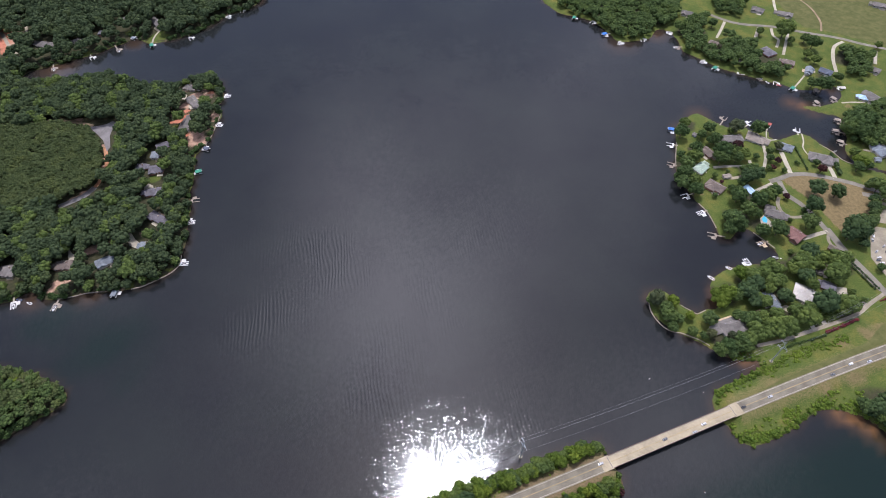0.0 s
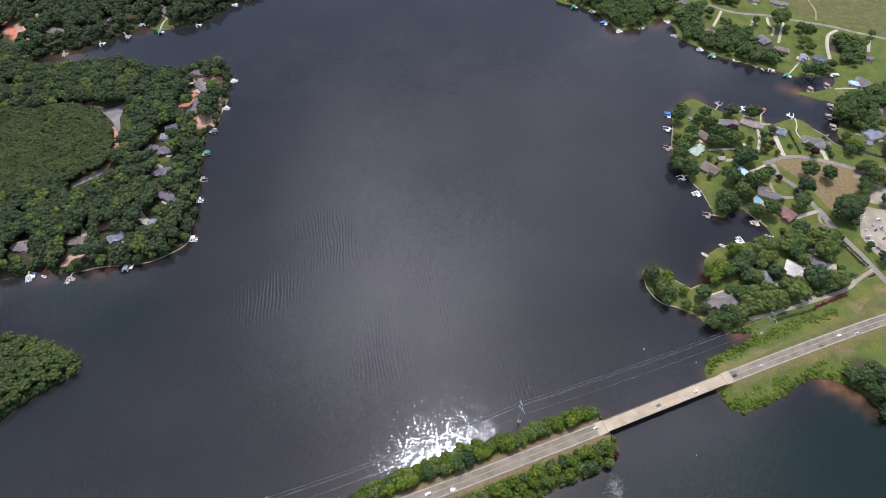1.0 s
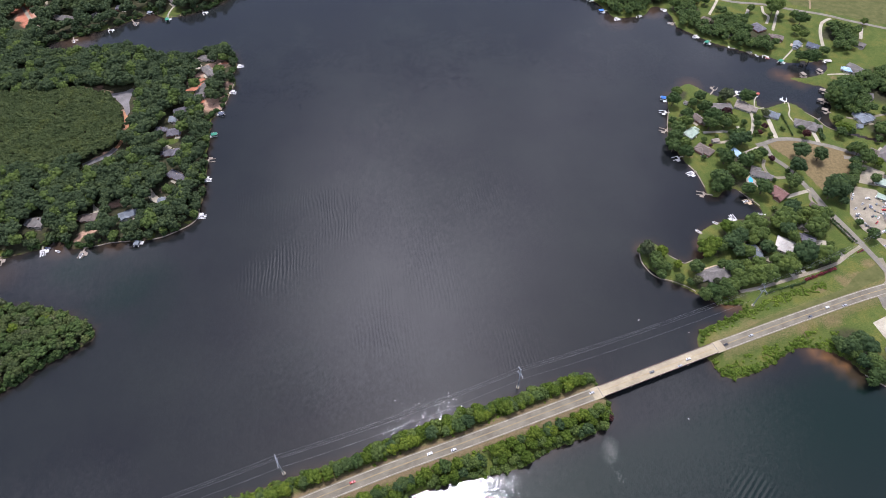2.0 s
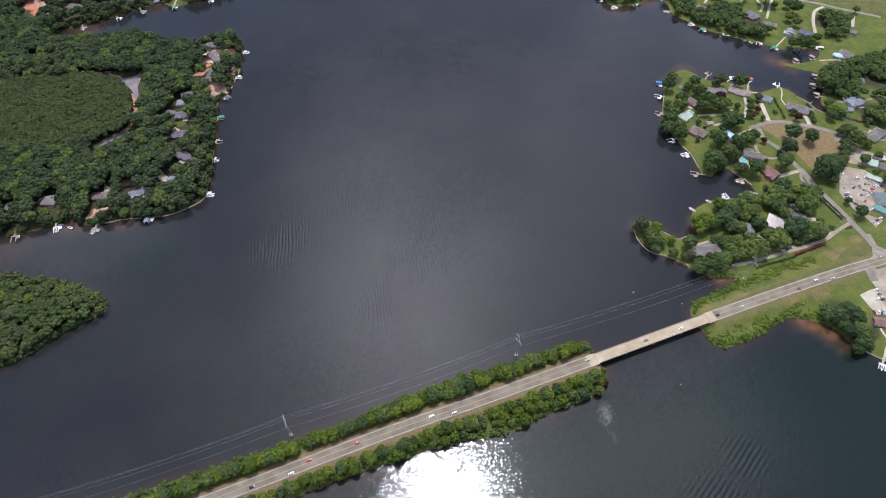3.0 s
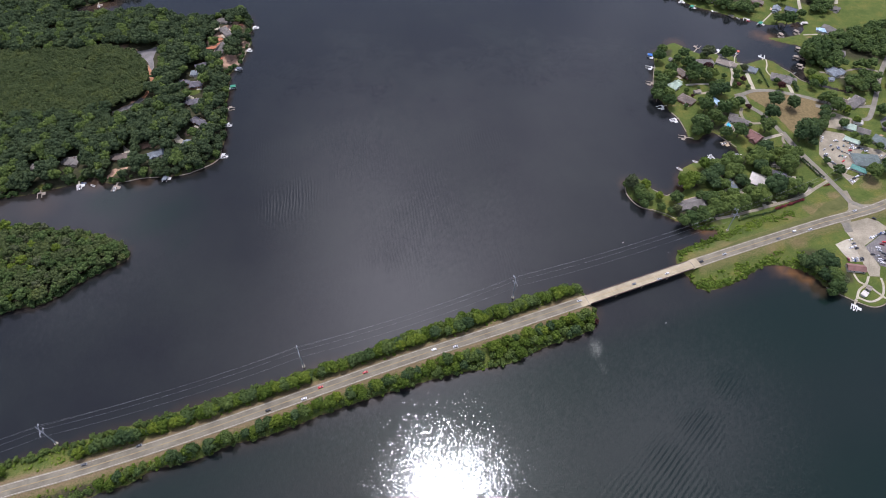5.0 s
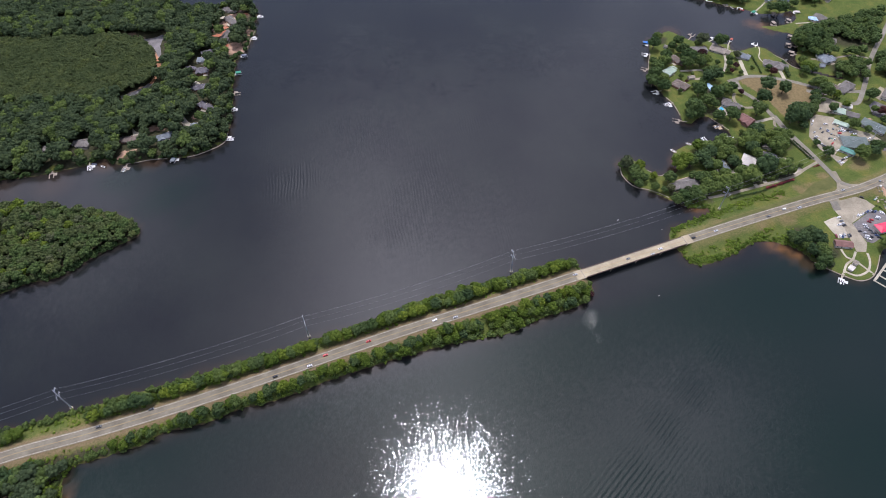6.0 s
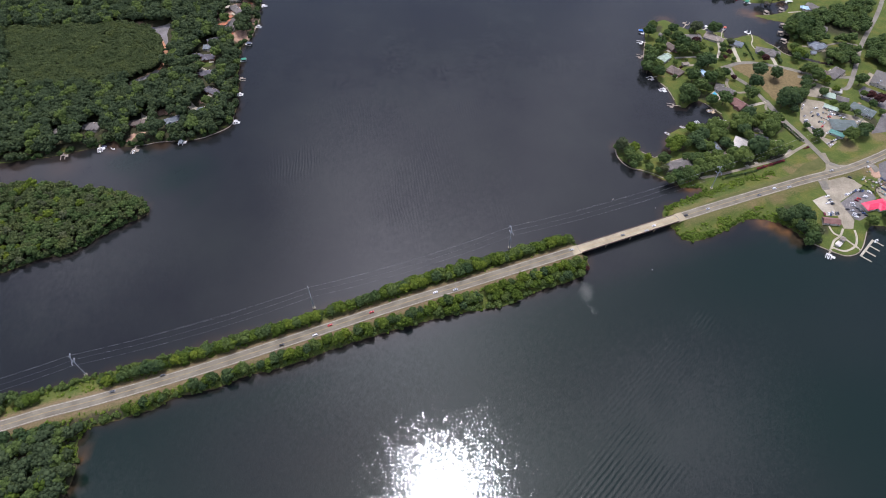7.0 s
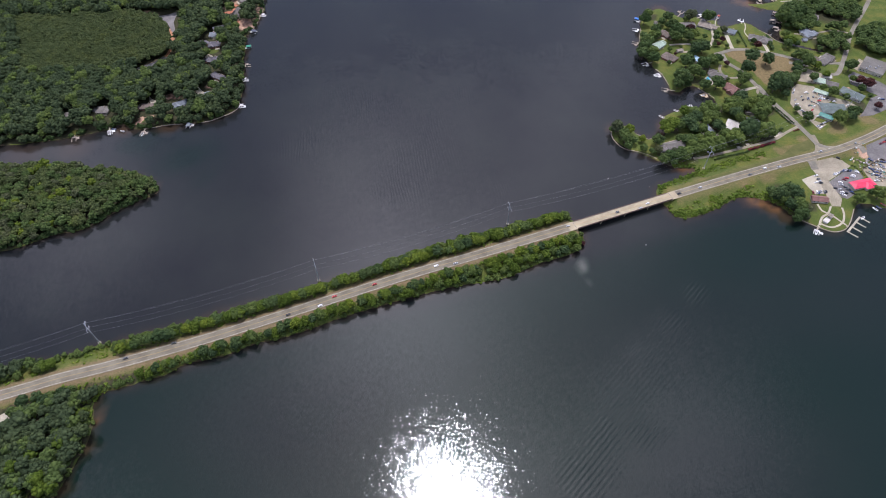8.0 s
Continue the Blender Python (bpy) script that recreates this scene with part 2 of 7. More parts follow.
# dark reddish brown has the girders' side shade in it; the parapets share it
CURB = surface("bridge_parapet_concrete", (0.13, 0.088, 0.068), (0.2, 0.145, 0.115), 0.6, 0.9)
WHITE_LINE = surface("white_road_paint", (0.34, 0.32, 0.27), (0.47, 0.44, 0.38), 1.5, 0.8, 0.1)
YELLOW_LINE = surface("yellow_road_paint", (0.26, 0.195, 0.085), (0.34, 0.255, 0.115), 1.5, 0.8, 0.1)
TAN_DIRT = surface("tan_shoulder_dirt", (0.17, 0.125, 0.075), (0.28, 0.21, 0.13), 0.7, 0.95)
WHITE = surface("white_paint", (0.46, 0.455, 0.44), (0.64, 0.63, 0.61), 2.0, 0.6, 0.1)
STEEL = surface("galvanised_steel", (0.3, 0.33, 0.36), (0.42, 0.45, 0.48), 1.5, 0.45, 0.1, metal=0.4)
CABLE = surface("dull_aluminium_cable", (0.2, 0.205, 0.21), (0.3, 0.305, 0.31), 1.0, 0.7, 0.0)
WOOD = surface("weathered_wood", (0.2, 0.165, 0.13), (0.34, 0.29, 0.235), 2.0, 0.9)
TANWOOD = surface("new_tan_decking", (0.42, 0.32, 0.2), (0.56, 0.44, 0.3), 2.0, 0.85)
BARK = surface("bark", (0.06, 0.045, 0.032), (0.15, 0.115, 0.085), 3.0, 0.95)
STONE = surface("pale_shore_rock", (0.2, 0.165, 0.125), (0.34, 0.29, 0.23), 1.0, 0.95)
GLASS = surface("dark_window_glass", (0.02, 0.025, 0.03), (0.04, 0.045, 0.05), 1.0, 0.08, 0.0, spec=0.6)
RUBBER = surface("tyre_rubber", (0.012, 0.012, 0.012), (0.025, 0.025, 0.025), 4.0, 0.9)
POOL = surface("pool_water", (0.05, 0.33, 0.52), (0.1, 0.45, 0.62), 1.0, 0.1, 0.1)
BRICK = surface("red_brown_brick", (0.2, 0.1, 0.07), (0.32, 0.18, 0.13), 2.0, 0.9, vary=0.1)
SIDING = surface("cream_siding", (0.45, 0.42, 0.36), (0.6, 0.56, 0.5), 1.0, 0.8, vary=0.12)
ROOFS = {
    "grey": surface("grey_shingles", (0.11, 0.1, 0.09), (0.19, 0.176, 0.16), 1.6, 0.9, vary=0.12),
    "blue": surface("blue_grey_shingles", (0.13, 0.15, 0.165), (0.215, 0.24, 0.26), 1.6, 0.9, vary=0.1),
    "slate": surface("purple_grey_shingles", (0.095, 0.09, 0.1), (0.165, 0.155, 0.17), 1.6, 0.9, vary=0.1),
    "brown": surface("brown_shingles", (0.11, 0.088, 0.073), (0.185, 0.152, 0.128), 1.6, 0.9, vary=0.12),
    "rust": surface("red_brown_shingles", (0.14, 0.075, 0.065), (0.23, 0.13, 0.11), 1.6, 0.9, vary=0.1),
    "tan": surface("tan_shingles", (0.19, 0.163, 0.132), (0.28, 0.245, 0.202), 1.6, 0.9, vary=0.1),
    "mint": surface("pale_green_metal_roof", (0.27, 0.35, 0.27), (0.37, 0.45, 0.36), 1.0, 0.6),
    "jade": surface("grey_green_shingles", (0.075, 0.095, 0.09), (0.135, 0.165, 0.155), 1.2, 0.8),
    "pale": surface("pale_flat_roof", (0.11, 0.104, 0.092), (0.165, 0.155, 0.138), 0.4, 0.9),
    "teal": surface("green_metal_roof", (0.05, 0.16, 0.13), (0.09, 0.24, 0.2), 0.8, 0.55),
    "sky": surface("light_blue_metal_roof", (0.27, 0.42, 0.55), (0.4, 0.54, 0.66), 1.0, 0.5),
    "navy": surface("dark_blue_grey_shingles", (0.065, 0.075, 0.1), (0.12, 0.135, 0.17), 1.6, 0.85),
    "white": surface("white_metal_roof", (0.4, 0.375, 0.33), (0.52, 0.49, 0.44), 0.8, 0.5),
    "red": surface("bright_red_metal_roof", (0.55, 0.03, 0.075), (0.7, 0.06, 0.12), 0.8, 0.5),
    "green": surface("bright_green_canvas", (0.025, 0.16, 0.1), (0.05, 0.25, 0.16), 2.0, 0.7),
    "canvas": surface("blue_canvas", (0.03, 0.12, 0.38), (0.05, 0.18, 0.5), 2.0, 0.7),
    "redtin": surface("faded_red_tin", (0.42, 0.09, 0.06), (0.55, 0.15, 0.1), 1.0, 0.6),
}
ROOF_WORDS = {"grey": "grey shingle", "blue": "blue-grey shingle", "slate": "dark purple-grey shingle", "brown": "brown shingle",
              "rust": "red-brown shingle", "tan": "tan shingle", "mint": "pale green metal", "teal": "green metal", "jade": "grey-green shingle", "pale": "pale grey flat",
              "sky": "light blue metal", "navy": "dark blue-grey shingle", "white": "bright white", "red": "bright red metal",
              "green": "green canvas", "canvas": "blue canvas", "redtin": "faded red tin"}
PAINTS = {
    "white": ("white", (0.72, 0.72, 0.72)), "silver": ("silver grey", (0.42, 0.43, 0.44)), "black": ("black", (0.015, 0.015, 0.018)),
    "red": ("red", (0.42, 0.03, 0.03)), "blue": ("dark blue", (0.03, 0.06, 0.16)), "grey": ("dark grey", (0.09, 0.095, 0.1)),
    "maroon": ("maroon", (0.16, 0.02, 0.03)),
}
PAINT = {k: surface(k + "_car_paint", tuple(c * 0.92 for c in v[1]), v[1], 0.5, 0.28, 0.0, spec=0.5) for k, v in PAINTS.items()}
LEAF_OAK = foliage("broad_leaves", (0.061, 0.095, 0.032), (0.113, 0.163, 0.051))
LEAF_DEEP = foliage("deep_green_leaves", (0.051, 0.083, 0.034), (0.093, 0.138, 0.052))
LEAF_LIGHT = foliage("bright_green_leaves", (0.082, 0.124, 0.016), (0.16, 0.21, 0.032))
LEAF_WOOD = foliage("woodland_leaves", (0.054, 0.077, 0.036), (0.092, 0.124, 0.052))
LEAF_SCRUB = foliage("scrub_leaves", (0.085, 0.138, 0.018), (0.158, 0.22, 0.036))
LEAF_PLUM = foliage("plum_red_leaves", (0.04, 0.018, 0.018), (0.095, 0.04, 0.042))
LEAF_DUST = foliage("grey_olive_leaves", (0.06, 0.075, 0.035), (0.13, 0.145, 0.075))
LEAF_RED = foliage("crimson_flowers", (0.11, 0.03, 0.035), (0.25, 0.06, 0.075))
# pale colour that stands in for sun glint on a patch of ripples
GLINT_FLECK = surface("pale_glint_flecks", (0.08, 0.095, 0.075), (0.18, 0.19, 0.155), 1.0, 0.5, 0.1, spec=0.5)
ORANGE = surface("orange_plastic", (0.5, 0.16, 0.04), (0.6, 0.22, 0.07), 1.0, 0.5)

# ---- plan of the shores, and one sheet of ground with the lake over it ----
def spline(pts, closed=False, step=3.0):
    """A smooth line through a few points."""
    p = np.array(pts, float)
    n = len(p)
    out = []
    for k in range(n if closed else n - 1):
        a, b, c, e = (p[(k + j) % n] if closed else p[min(max(k + j, 0), n - 1)] for j in (-1, 0, 1, 2))
        m = max(1, min(40, int(np.linalg.norm(c - b) / step)))
        t = np.arange(m)[:, None] / m
        out.append(0.5 * (2 * b + (c - a) * t + (2 * a - 5 * b + 4 * c - e) * t ** 2 + (3 * b - a - 3 * c + e) * t ** 3))
    if not closed:
        out.append(p[-1:])
    return np.concatenate(out)


def to_line(px, py, line, closed=False):
    """How far points lie from a line."""
    a = line
    b = np.roll(line, -1, 0)
    if not closed:
        a, b = a[:-1], b[:-1]
    best = np.full(px.shape, 1e18)
    for (ax, ay), (bx, by) in zip(a, b):
        dx, dy = bx - ax, by - ay
        t = np.clip(((px - ax) * dx + (py - ay) * dy) / (dx * dx + dy * dy + 1e-12), 0, 1)
        best = np.minimum(best, (px - ax - t * dx) ** 2 + (py - ay - t * dy) ** 2)
    return np.sqrt(best)


def inside(px, py, poly):
    """Whether points lie in a closed outline."""
    odd = np.zeros(px.shape, bool)
    for (ax, ay), (bx, by) in zip(poly, np.roll(poly, -1, 0)):
        if ay != by:
            odd ^= ((ay > py) != (by > py)) & (px < (bx - ax) * (py - ay) / (by - ay) + ax)
    return odd


WEST_SHORE = [(-537.9, 307.5), (-506.1, 312.4), (-474, 317.4), (-427.9, 332.7), (-416.5, 337.9), (-408.6, 346.5), (-398.6, 345.1), (-386.2, 337.7), (-372.4, 337.6), (-349.8, 344.7), (-317.9, 347.1), (-296.2, 352.4), (-276.4, 365.4), (-266.6, 377.4), (-268.4, 392.8), (-269, 415.7), (-273, 435.5), (-275.4, 459.5), (-282.2, 481.2), (-282.2, 496.4), (-287.6, 523.4), (-290.7, 543.7), (-288.2, 549.6), (-281, 567.8), (-279.1, 586.5), (-277.6, 620.3), (-288.5, 630.6), (-281.3, 646.7), (-289.7, 678), (-298.5, 690.5), (-324.4, 688.2), (-357.4, 671.3), (-395.8, 675.4), (-447, 694.5), (-496.9, 686.3), (-539.6, 680.5), (-561.1, 695.7), (-560.1, 709.7), (-541.1, 721.2), (-520.3, 731.5), (-500.6, 743.4), (-480.4, 755.5), (-464.1, 770.7), (-449.6, 780.5), (-439.7, 800.7), (-430, 787.4), (-412.8, 778.6), (-386, 787)]
WEST_SHORE += [(-355, 805.7), (-331.5, 832.6), (-320.8, 852.9), (-290.1, 870.2), (-279.5, 896.5), (-270.9, 948.7), (-240, 1600), (-300, 4000), (-4000, 4000), (-4000, 400), (-940, 290)]
POINT_SHORE = [(-463.6, 144.4), (-438.6, 154.2), (-414.4, 167.3), (-387.4, 175.1), (-364.8, 196.9), (-345.5, 213.7), (-329.9, 224), (-324.7, 230.1), (-327.5, 237.3), (-339.5, 245.4), (-365.5, 256.5), (-400.3, 263.1), (-453.7, 266.1), (-519.2, 266.4), (-640, 255), (-1200, 230), (-1200, 80), (-600, 114)]
CAUSEWAY_SHORE = [(-311.2, -114), (-309.4, -102.3), (-306, -88.5), (-300.4, -61.1), (-302.2, -36.8), (-306.9, -26.6), (-303.2, -13.6), (-294.3, -10.9), (-272.2, -2.9), (-249.6, 5.3), (-237, 14.8), (-203.4, 23.3), (-180, 34.9), (-155.1, 41.4), (-125.2, 53), (-105, 62.3), (-52.4, 81.4), (2.4, 98), (30.4, 103.4), (58.8, 110.3), (88.5, 125.8), (118.5, 136.7), (134.3, 146.3), (140.7, 161.6), (136.1, 171), (129.9, 178.9), (125.2, 188.7), (63, 169.6), (2.9, 149), (-54.6, 126.3), (-109.7, 106.6), (-162.6, 87.1), (-213.6, 68.9), (-262.7, 52.1), (-310, 35.3), (-355.9, 20.2), (-401.6, 8.5), (-460, -14), (-520, -38), (-600, -70), (-700, -106), (-900, -178), (-1300, -320), (-2200, -630), (-4000, -1150), (-4000, -3000), (-400, -3000), (-350, -400)]
EAST_SOUTH = [(238.5, 204.9), (242.3, 194.9), (252.7, 187.4), (272.5, 193.1), (293.6, 203), (316.2, 216.6), (329.8, 220), (336.2, 218.2), (353.2, 213), (365.4, 202), (370.8, 191.1), (381.4, 182.1), (395.8, 172.5), (407, 167.7), (420, 171.6), (429.8, 182), (441.1, 200), (445.2, 206.7), (458.5, 203.3), (479.2, 206.6)]
EAST_SOUTH_END = [(830, 160), (4000, -200), (4000, 4000), (100, 4000), (80, 1600)]
EAST_MIDDLE = [(231.4, 217.9), (232.8, 227.8), (238.5, 237.1), (258, 245.9), (274.2, 253.5), (284.5, 259.8), (283.9, 265.5), (275.7, 264.8), (261.7, 267.7), (250.8, 274.3), (242.1, 280.9), (235.3, 286.1), (227.6, 290.6), (217.2, 296.7), (207.6, 306.7), (200.7, 317), (198.9, 330.2), (202.7, 341.4), (216.4, 342), (229.9, 325.3), (242.5, 315.6), (252, 320.6), (263.9, 320.5), (265.8, 332.9), (264.7, 348.4), (273.7, 360.1), (293.8, 370.5), (314.9, 373.9), (334.8, 375.2), (345.5, 384.6), (340.9, 398.1), (332.5, 415.1), (323.8, 421.4), (312, 418.4), (301.6, 407.6), (293.5, 412.3)]
EAST_NORTH = [(291.9, 423.3), (288.7, 446.1), (282.5, 459.6), (277.1, 477), (271.5, 494.9), (271.8, 517.1), (276.5, 536.3), (283.1, 560.3), (291, 589.5), (308.1, 606.7), (322.6, 613.2), (332.9, 604.2), (343.8, 593.2), (354.4, 586.7), (371.1, 590.8), (378.8, 580.1), (398.1, 579.9), (397.9, 567.4), (408.8, 563.1), (434.4, 573.2), (446.5, 569), (454.6, 554.5), (463.2, 542.4), (470, 526.7), (486.1, 515.1), (509.2, 502.8), (526.8, 496.2), (529.8, 502.6), (511.8, 508.3), (493.4, 519.8), (479.6, 530.5), (482.6, 550.2), (491.3, 564.4), (493.6, 577.9), (499.5, 600.4), (498, 607)]
NORTH_EAST = [(478.8, 613.9), (457.6, 627.7), (479.4, 626.3), (505.6, 634.1), (519.9, 649.1), (519.8, 668.4), (497.6, 661.3), (465.9, 661.6), (453.9, 671.5), (429.7, 681.6), (406.3, 695.7), (382.1, 708.8), (356.7, 734.2), (340.1, 752.2), (338.8, 779), (331.2, 801), (315, 805.7), (296.7, 782.3), (256.5, 775.6), (246.5, 791.6), (230.5, 823.2), (210.4, 839), (180.8, 851.9), (165.6, 874.7), (157.9, 891.4), (144.5, 980.5)]
EAST_SHORE = EAST_MIDDLE + EAST_NORTH + NORTH_EAST + EAST_SOUTH_END[::-1] + EAST_SOUTH[::-1]
SHORES = [WEST_SHORE, POINT_SHORE, CAUSEWAY_SHORE, EAST_SHORE]
ROAD = [(-4000, -1300), (-940, -215), (-560, -80), (-385.8, -18.9), (-343.5, -3.6), (-298.9, 10), (-229.8, 33.9), (-157, 62.0), (-53.2, 103.6), (31.4, 134.8), (121.6, 168.6), (217.9, 205.4), (245, 215.9), (321.6, 244.2), (394.3, 269.9), (431.4, 281.6), (470.2, 295.4), (530, 326), (630, 390), (940, 630), (1700, 1150), (4000, 2500)]


LANDS = [spline(s, True, 4.0) for s in SHORES]
HIGHWAY = spline(ROAD, False, 4.0)
BRIDGE_A, BRIDGE_B = Vector((133.6, 173.2)), Vector((242.4, 214.9))
BRIDGE_U = (BRIDGE_B - BRIDGE_A).normalized()
BRIDGE_L = (BRIDGE_B - BRIDGE_A).length
ROAD_Z = 6.0


def axis(lo, hi, step):
    out, far = [], step
    grow = []
    x = 0.0
    while x < 4300:
        far *= 1.5
        x += far
        grow.append(x)
    core = list(np.arange(lo, hi + step / 2, step))
    return np.array([lo - g for g in reversed(grow)] + core + [core[-1] + g for g in grow])


def shore_distance(px, py):
    """Metres from the shore, above 0 on land."""
    best = np.full(px.shape, -1e9)
    for land in LANDS:
        far = to_line(px, py, land, True)
        best = np.maximum(best, np.where(inside(px, py, land), far, -far))
    return best


def sheet_mesh(name, xs, ys, z):
    nx, ny = len(xs), len(ys)
    gx, gy = np.meshgrid(xs, ys)
    me = bpy.data.meshes.new(name)
    co = np.stack([gx, gy, z], -1).reshape(-1, 3)
    i = (np.arange(ny - 1)[:, None] * nx + np.arange(nx - 1)[None, :]).ravel()
    f = np.stack([i, i + 1, i + nx + 1, i + nx], 1)
    me.vertices.add(len(co))
    me.vertices.foreach_set("co", co.ravel())
    me.loops.add(f.size)
    me.loops.foreach_set("vertex_index", f.ravel())
    me.polygons.add(len(f))
    me.polygons.foreach_set("loop_start", np.arange(len(f)) * 4)
    me.polygons.foreach_set("use_smooth", np.ones(len(f), bool))
    me.update(calc_edges=True)
    return me


def wavy(px, py, size, seed):
    """Soft random rise and fall, about -1 to 1."""
    r = np.random.RandomState(seed)
    out = 0
    for k in range(6):
        a, w, ph = r.uniform(0, 2 * np.pi), r.uniform(0.6, 1.7), r.uniform(0, 2 * np.pi)
        out = out + np.sin((px * np.cos(a) + py * np.sin(a)) * 2 * np.pi * w / size + ph)
    return out / 3.0


GX, GY = axis(-790, 790, 4.0), axis(-180, 1000, 4.0)
gx, gy = np.meshgrid(GX, GY)
GSD = shore_distance(gx, gy)
ROAD_D = to_line(gx, gy, HIGHWAY[::2])
along = (gx - BRIDGE_A.x) * BRIDGE_U.x + (gy - BRIDGE_A.y) * BRIDGE_U.y
span = (along > -1) & (along < BRIDGE_L + 1) & (ROAD_D < 30)
land_z = np.minimum(GSD * 0.5, 0.9) + np.clip(GSD - 2, 0, 40) * 0.035 + np.clip(GSD, 0, 30) / 30 * 0.5 * wavy(gx, gy, 90, 3)
land_z = np.maximum(land_z, np.minimum(GSD * 0.5, 0.45))
bed_z = np.maximum(GSD * 0.16, -5.0)
GZ = np.where(GSD > 0, land_z, bed_z)
bank = ROAD_Z - 0.3 - np.clip(ROAD_D - 7.0, 0, 100) * 0.36
GZ = np.where((GSD > 0) & ~span, np.maximum(GZ, np.minimum(bank, GSD * 1.1)), GZ)
near_road = np.clip(1 - (ROAD_D - 10) / 14, 0, 1) * (GSD > 0) * ~span
GZ = np.where((GSD > 4) & (ROAD_D < 7.0) & ~span, ROAD_Z - 0.3, GZ)


def ground_z(x, y):
    """Height of the ground sheet at a place."""
    i = int(np.clip(np.searchsorted(GX, x) - 1, 0, len(GX) - 2))
    j = int(np.clip(np.searchsorted(GY, y) - 1, 0, len(GY) - 2))
    u, w = (x - GX[i]) / (GX[i + 1] - GX[i]), (y - GY[j]) / (GY[j + 1] - GY[j])
    return float((GZ[j, i] * (1 - u) + GZ[j, i + 1] * u) * (1 - w) + (GZ[j + 1, i] * (1 - u) + GZ[j + 1, i + 1] * u) * w)


def road_at(x, y):
    return float(ROAD_D[int(np.argmin(abs(GY - y))), int(np.argmin(abs(GX - x)))])


def shore_at(x, y):
    i, j = int(np.argmin(abs(GX - x))), int(np.argmin(abs(GY - y)))
    return float(GSD[j, i])


EAST_WOODS = [(276.8, 513.3, 16.9), (284.9, 494.8, 15.3), (302.6, 588.3, 12.2), (304.1, 542, 13.2), (338.1, 543.6, 17.9), (350.2, 508, 13.1), (342.2, 463.3, 15.4), (317.6, 434.3, 16.2), (339.1, 426.1, 13.6), (360.2, 425.9, 11), (209.3, 332.7, 10.5), (216.4, 316.4, 10.4), (274.2, 338.8, 15.8), (303.9, 345.3, 18.7), (333.3, 365.9, 18.1), (364.2, 372.8, 19.9), (398.4, 372.5, 20.4), (257.4, 282.3, 15), (280, 288.1, 16.5), (317.8, 306.1, 18.3), (346.7, 312.2, 13.8), (382.8, 321.5, 19.5), (328, 335, 12.6), (444.3, 425.1, 19), (513.3, 591.6, 22.3), (225.1, 874, 38.1), (267.7, 825.9, 37), (312.8, 840.9, 37.9), (359.9, 794.8, 24.1), (396.2, 751.6, 30.9), (442.4, 723.9, 30.9), (566.2, 722.6, 28.9), (512.1, 684.5, 14.6)]
EAST_WOODS += [(371.4, 222.5, 18.8), (380.8, 205.3, 18.6), (569.3, 602.9, 42.3), (522.2, 590.4, 30.8), (544, 518.7, 29.6), (601.8, 522.7, 30.6), (517.6, 373, 15.9)]
DRY_FIELD = [(384.9, 492), (399.7, 501), (425.5, 500.8), (460.3, 491.3), (482.6, 476.8), (477.2, 457.8), (461.7, 437.1), (444.3, 425.1), (424, 405.7), (415.9, 429.4), (408.4, 456.8), (392.1, 480.3)]
NORTH_FIELD = [(510.5, 887.3), (528.5, 807.8), (570.5, 789.5), (626.7, 756), (720.1, 734.4), (858.9, 990.8), (534.7, 957.2)]
EAST_VERGE = [(241.3, 216.8), (292.3, 243.2), (343.4, 263.3), (389.2, 282.2), (408.8, 299.9), (442.4, 317.1), (450.8, 303.8), (401.7, 280.2), (341.1, 255.8), (276.7, 232.5)]
DRY_SPOTS = [(392, 292, 15), (428, 312, 14), (366, 281, 12), (300, 237, 9), (330, 232, 14), (476.1, 332.6, 21.7), (517.7, 348.6, 22.5), (407.8, 296.9, 15.6), (472.8, 291.7, 14.6), (285.1, 240.5, 13.9), (363.3, 244.7, 14.6), (271.7, 468.3, 5.4), (288.5, 472.5, 5.5), (198.3, 319.8, 4.6), (202.8, 304, 4), (516.9, 624.8, 8.8)]
LAWNS = [(-403.5, 794.4, 14.1), (-413.3, 785.8, 9.4), (-451.3, 803.8, 7.7), (-494.6, 752.9, 7.6), (-326.9, 502.3, 7.9), (-311.6, 486.8, 6.3), (-314.2, 465, 6.9), (-380.5, 351.1, 5.9), (-415.5, 354.8, 4.8), (-326.9, 591.2, 5.4), (-595.6, 805.4, 6.2), (-274.6, 371.1, 3.7), (-309, 353.9, 4.4), (-278.1, 615.8, 5.4), (-418.5, 355.5, 4.9), (-455.2, 330.9, 4.9)]
CLAY = [(-624.5, 783.8, 20.7), (-606.7, 783.6, 12.3), (-318.7, 650.6, 10.9), (-336.5, 662.7, 7.4), (-300.3, 656.3, 8.5), (-325.2, 633.3, 9.6), (-307.2, 633.1, 7.2), (-346.9, 633.5, 9.7), (-300.7, 578.3, 10.2), (-287.8, 567.8, 8.9), (-333.7, 616.4, 7.1), (-378.4, 719.5, 6.6), (-405, 556.8, 4.7), (-394.5, 534, 4.6), (-390.2, 521.5, 5.7), (-399, 478.8, 5.5), (-408.1, 469.3, 5.5), (-473.3, 605.7, 5.1), (-452, 605.4, 6.3), (-490.1, 603.6, 5.1), (-360.7, 397.4, 8.1), (-347, 408.6, 5.1), (-349, 397.3, 6), (-368.1, 393.7, 5.1), (-381.8, 354.5, 6), (-384.7, 347.7, 5), (-371.9, 357.9, 4.9), (-315, 420, 5), (275.9, 267, 2.9), (-296.9, 582.5, 7.6), (-301.5, 568, 6), (-307.6, 668.4, 7.4), (-281.6, 615.9, 4.6)]
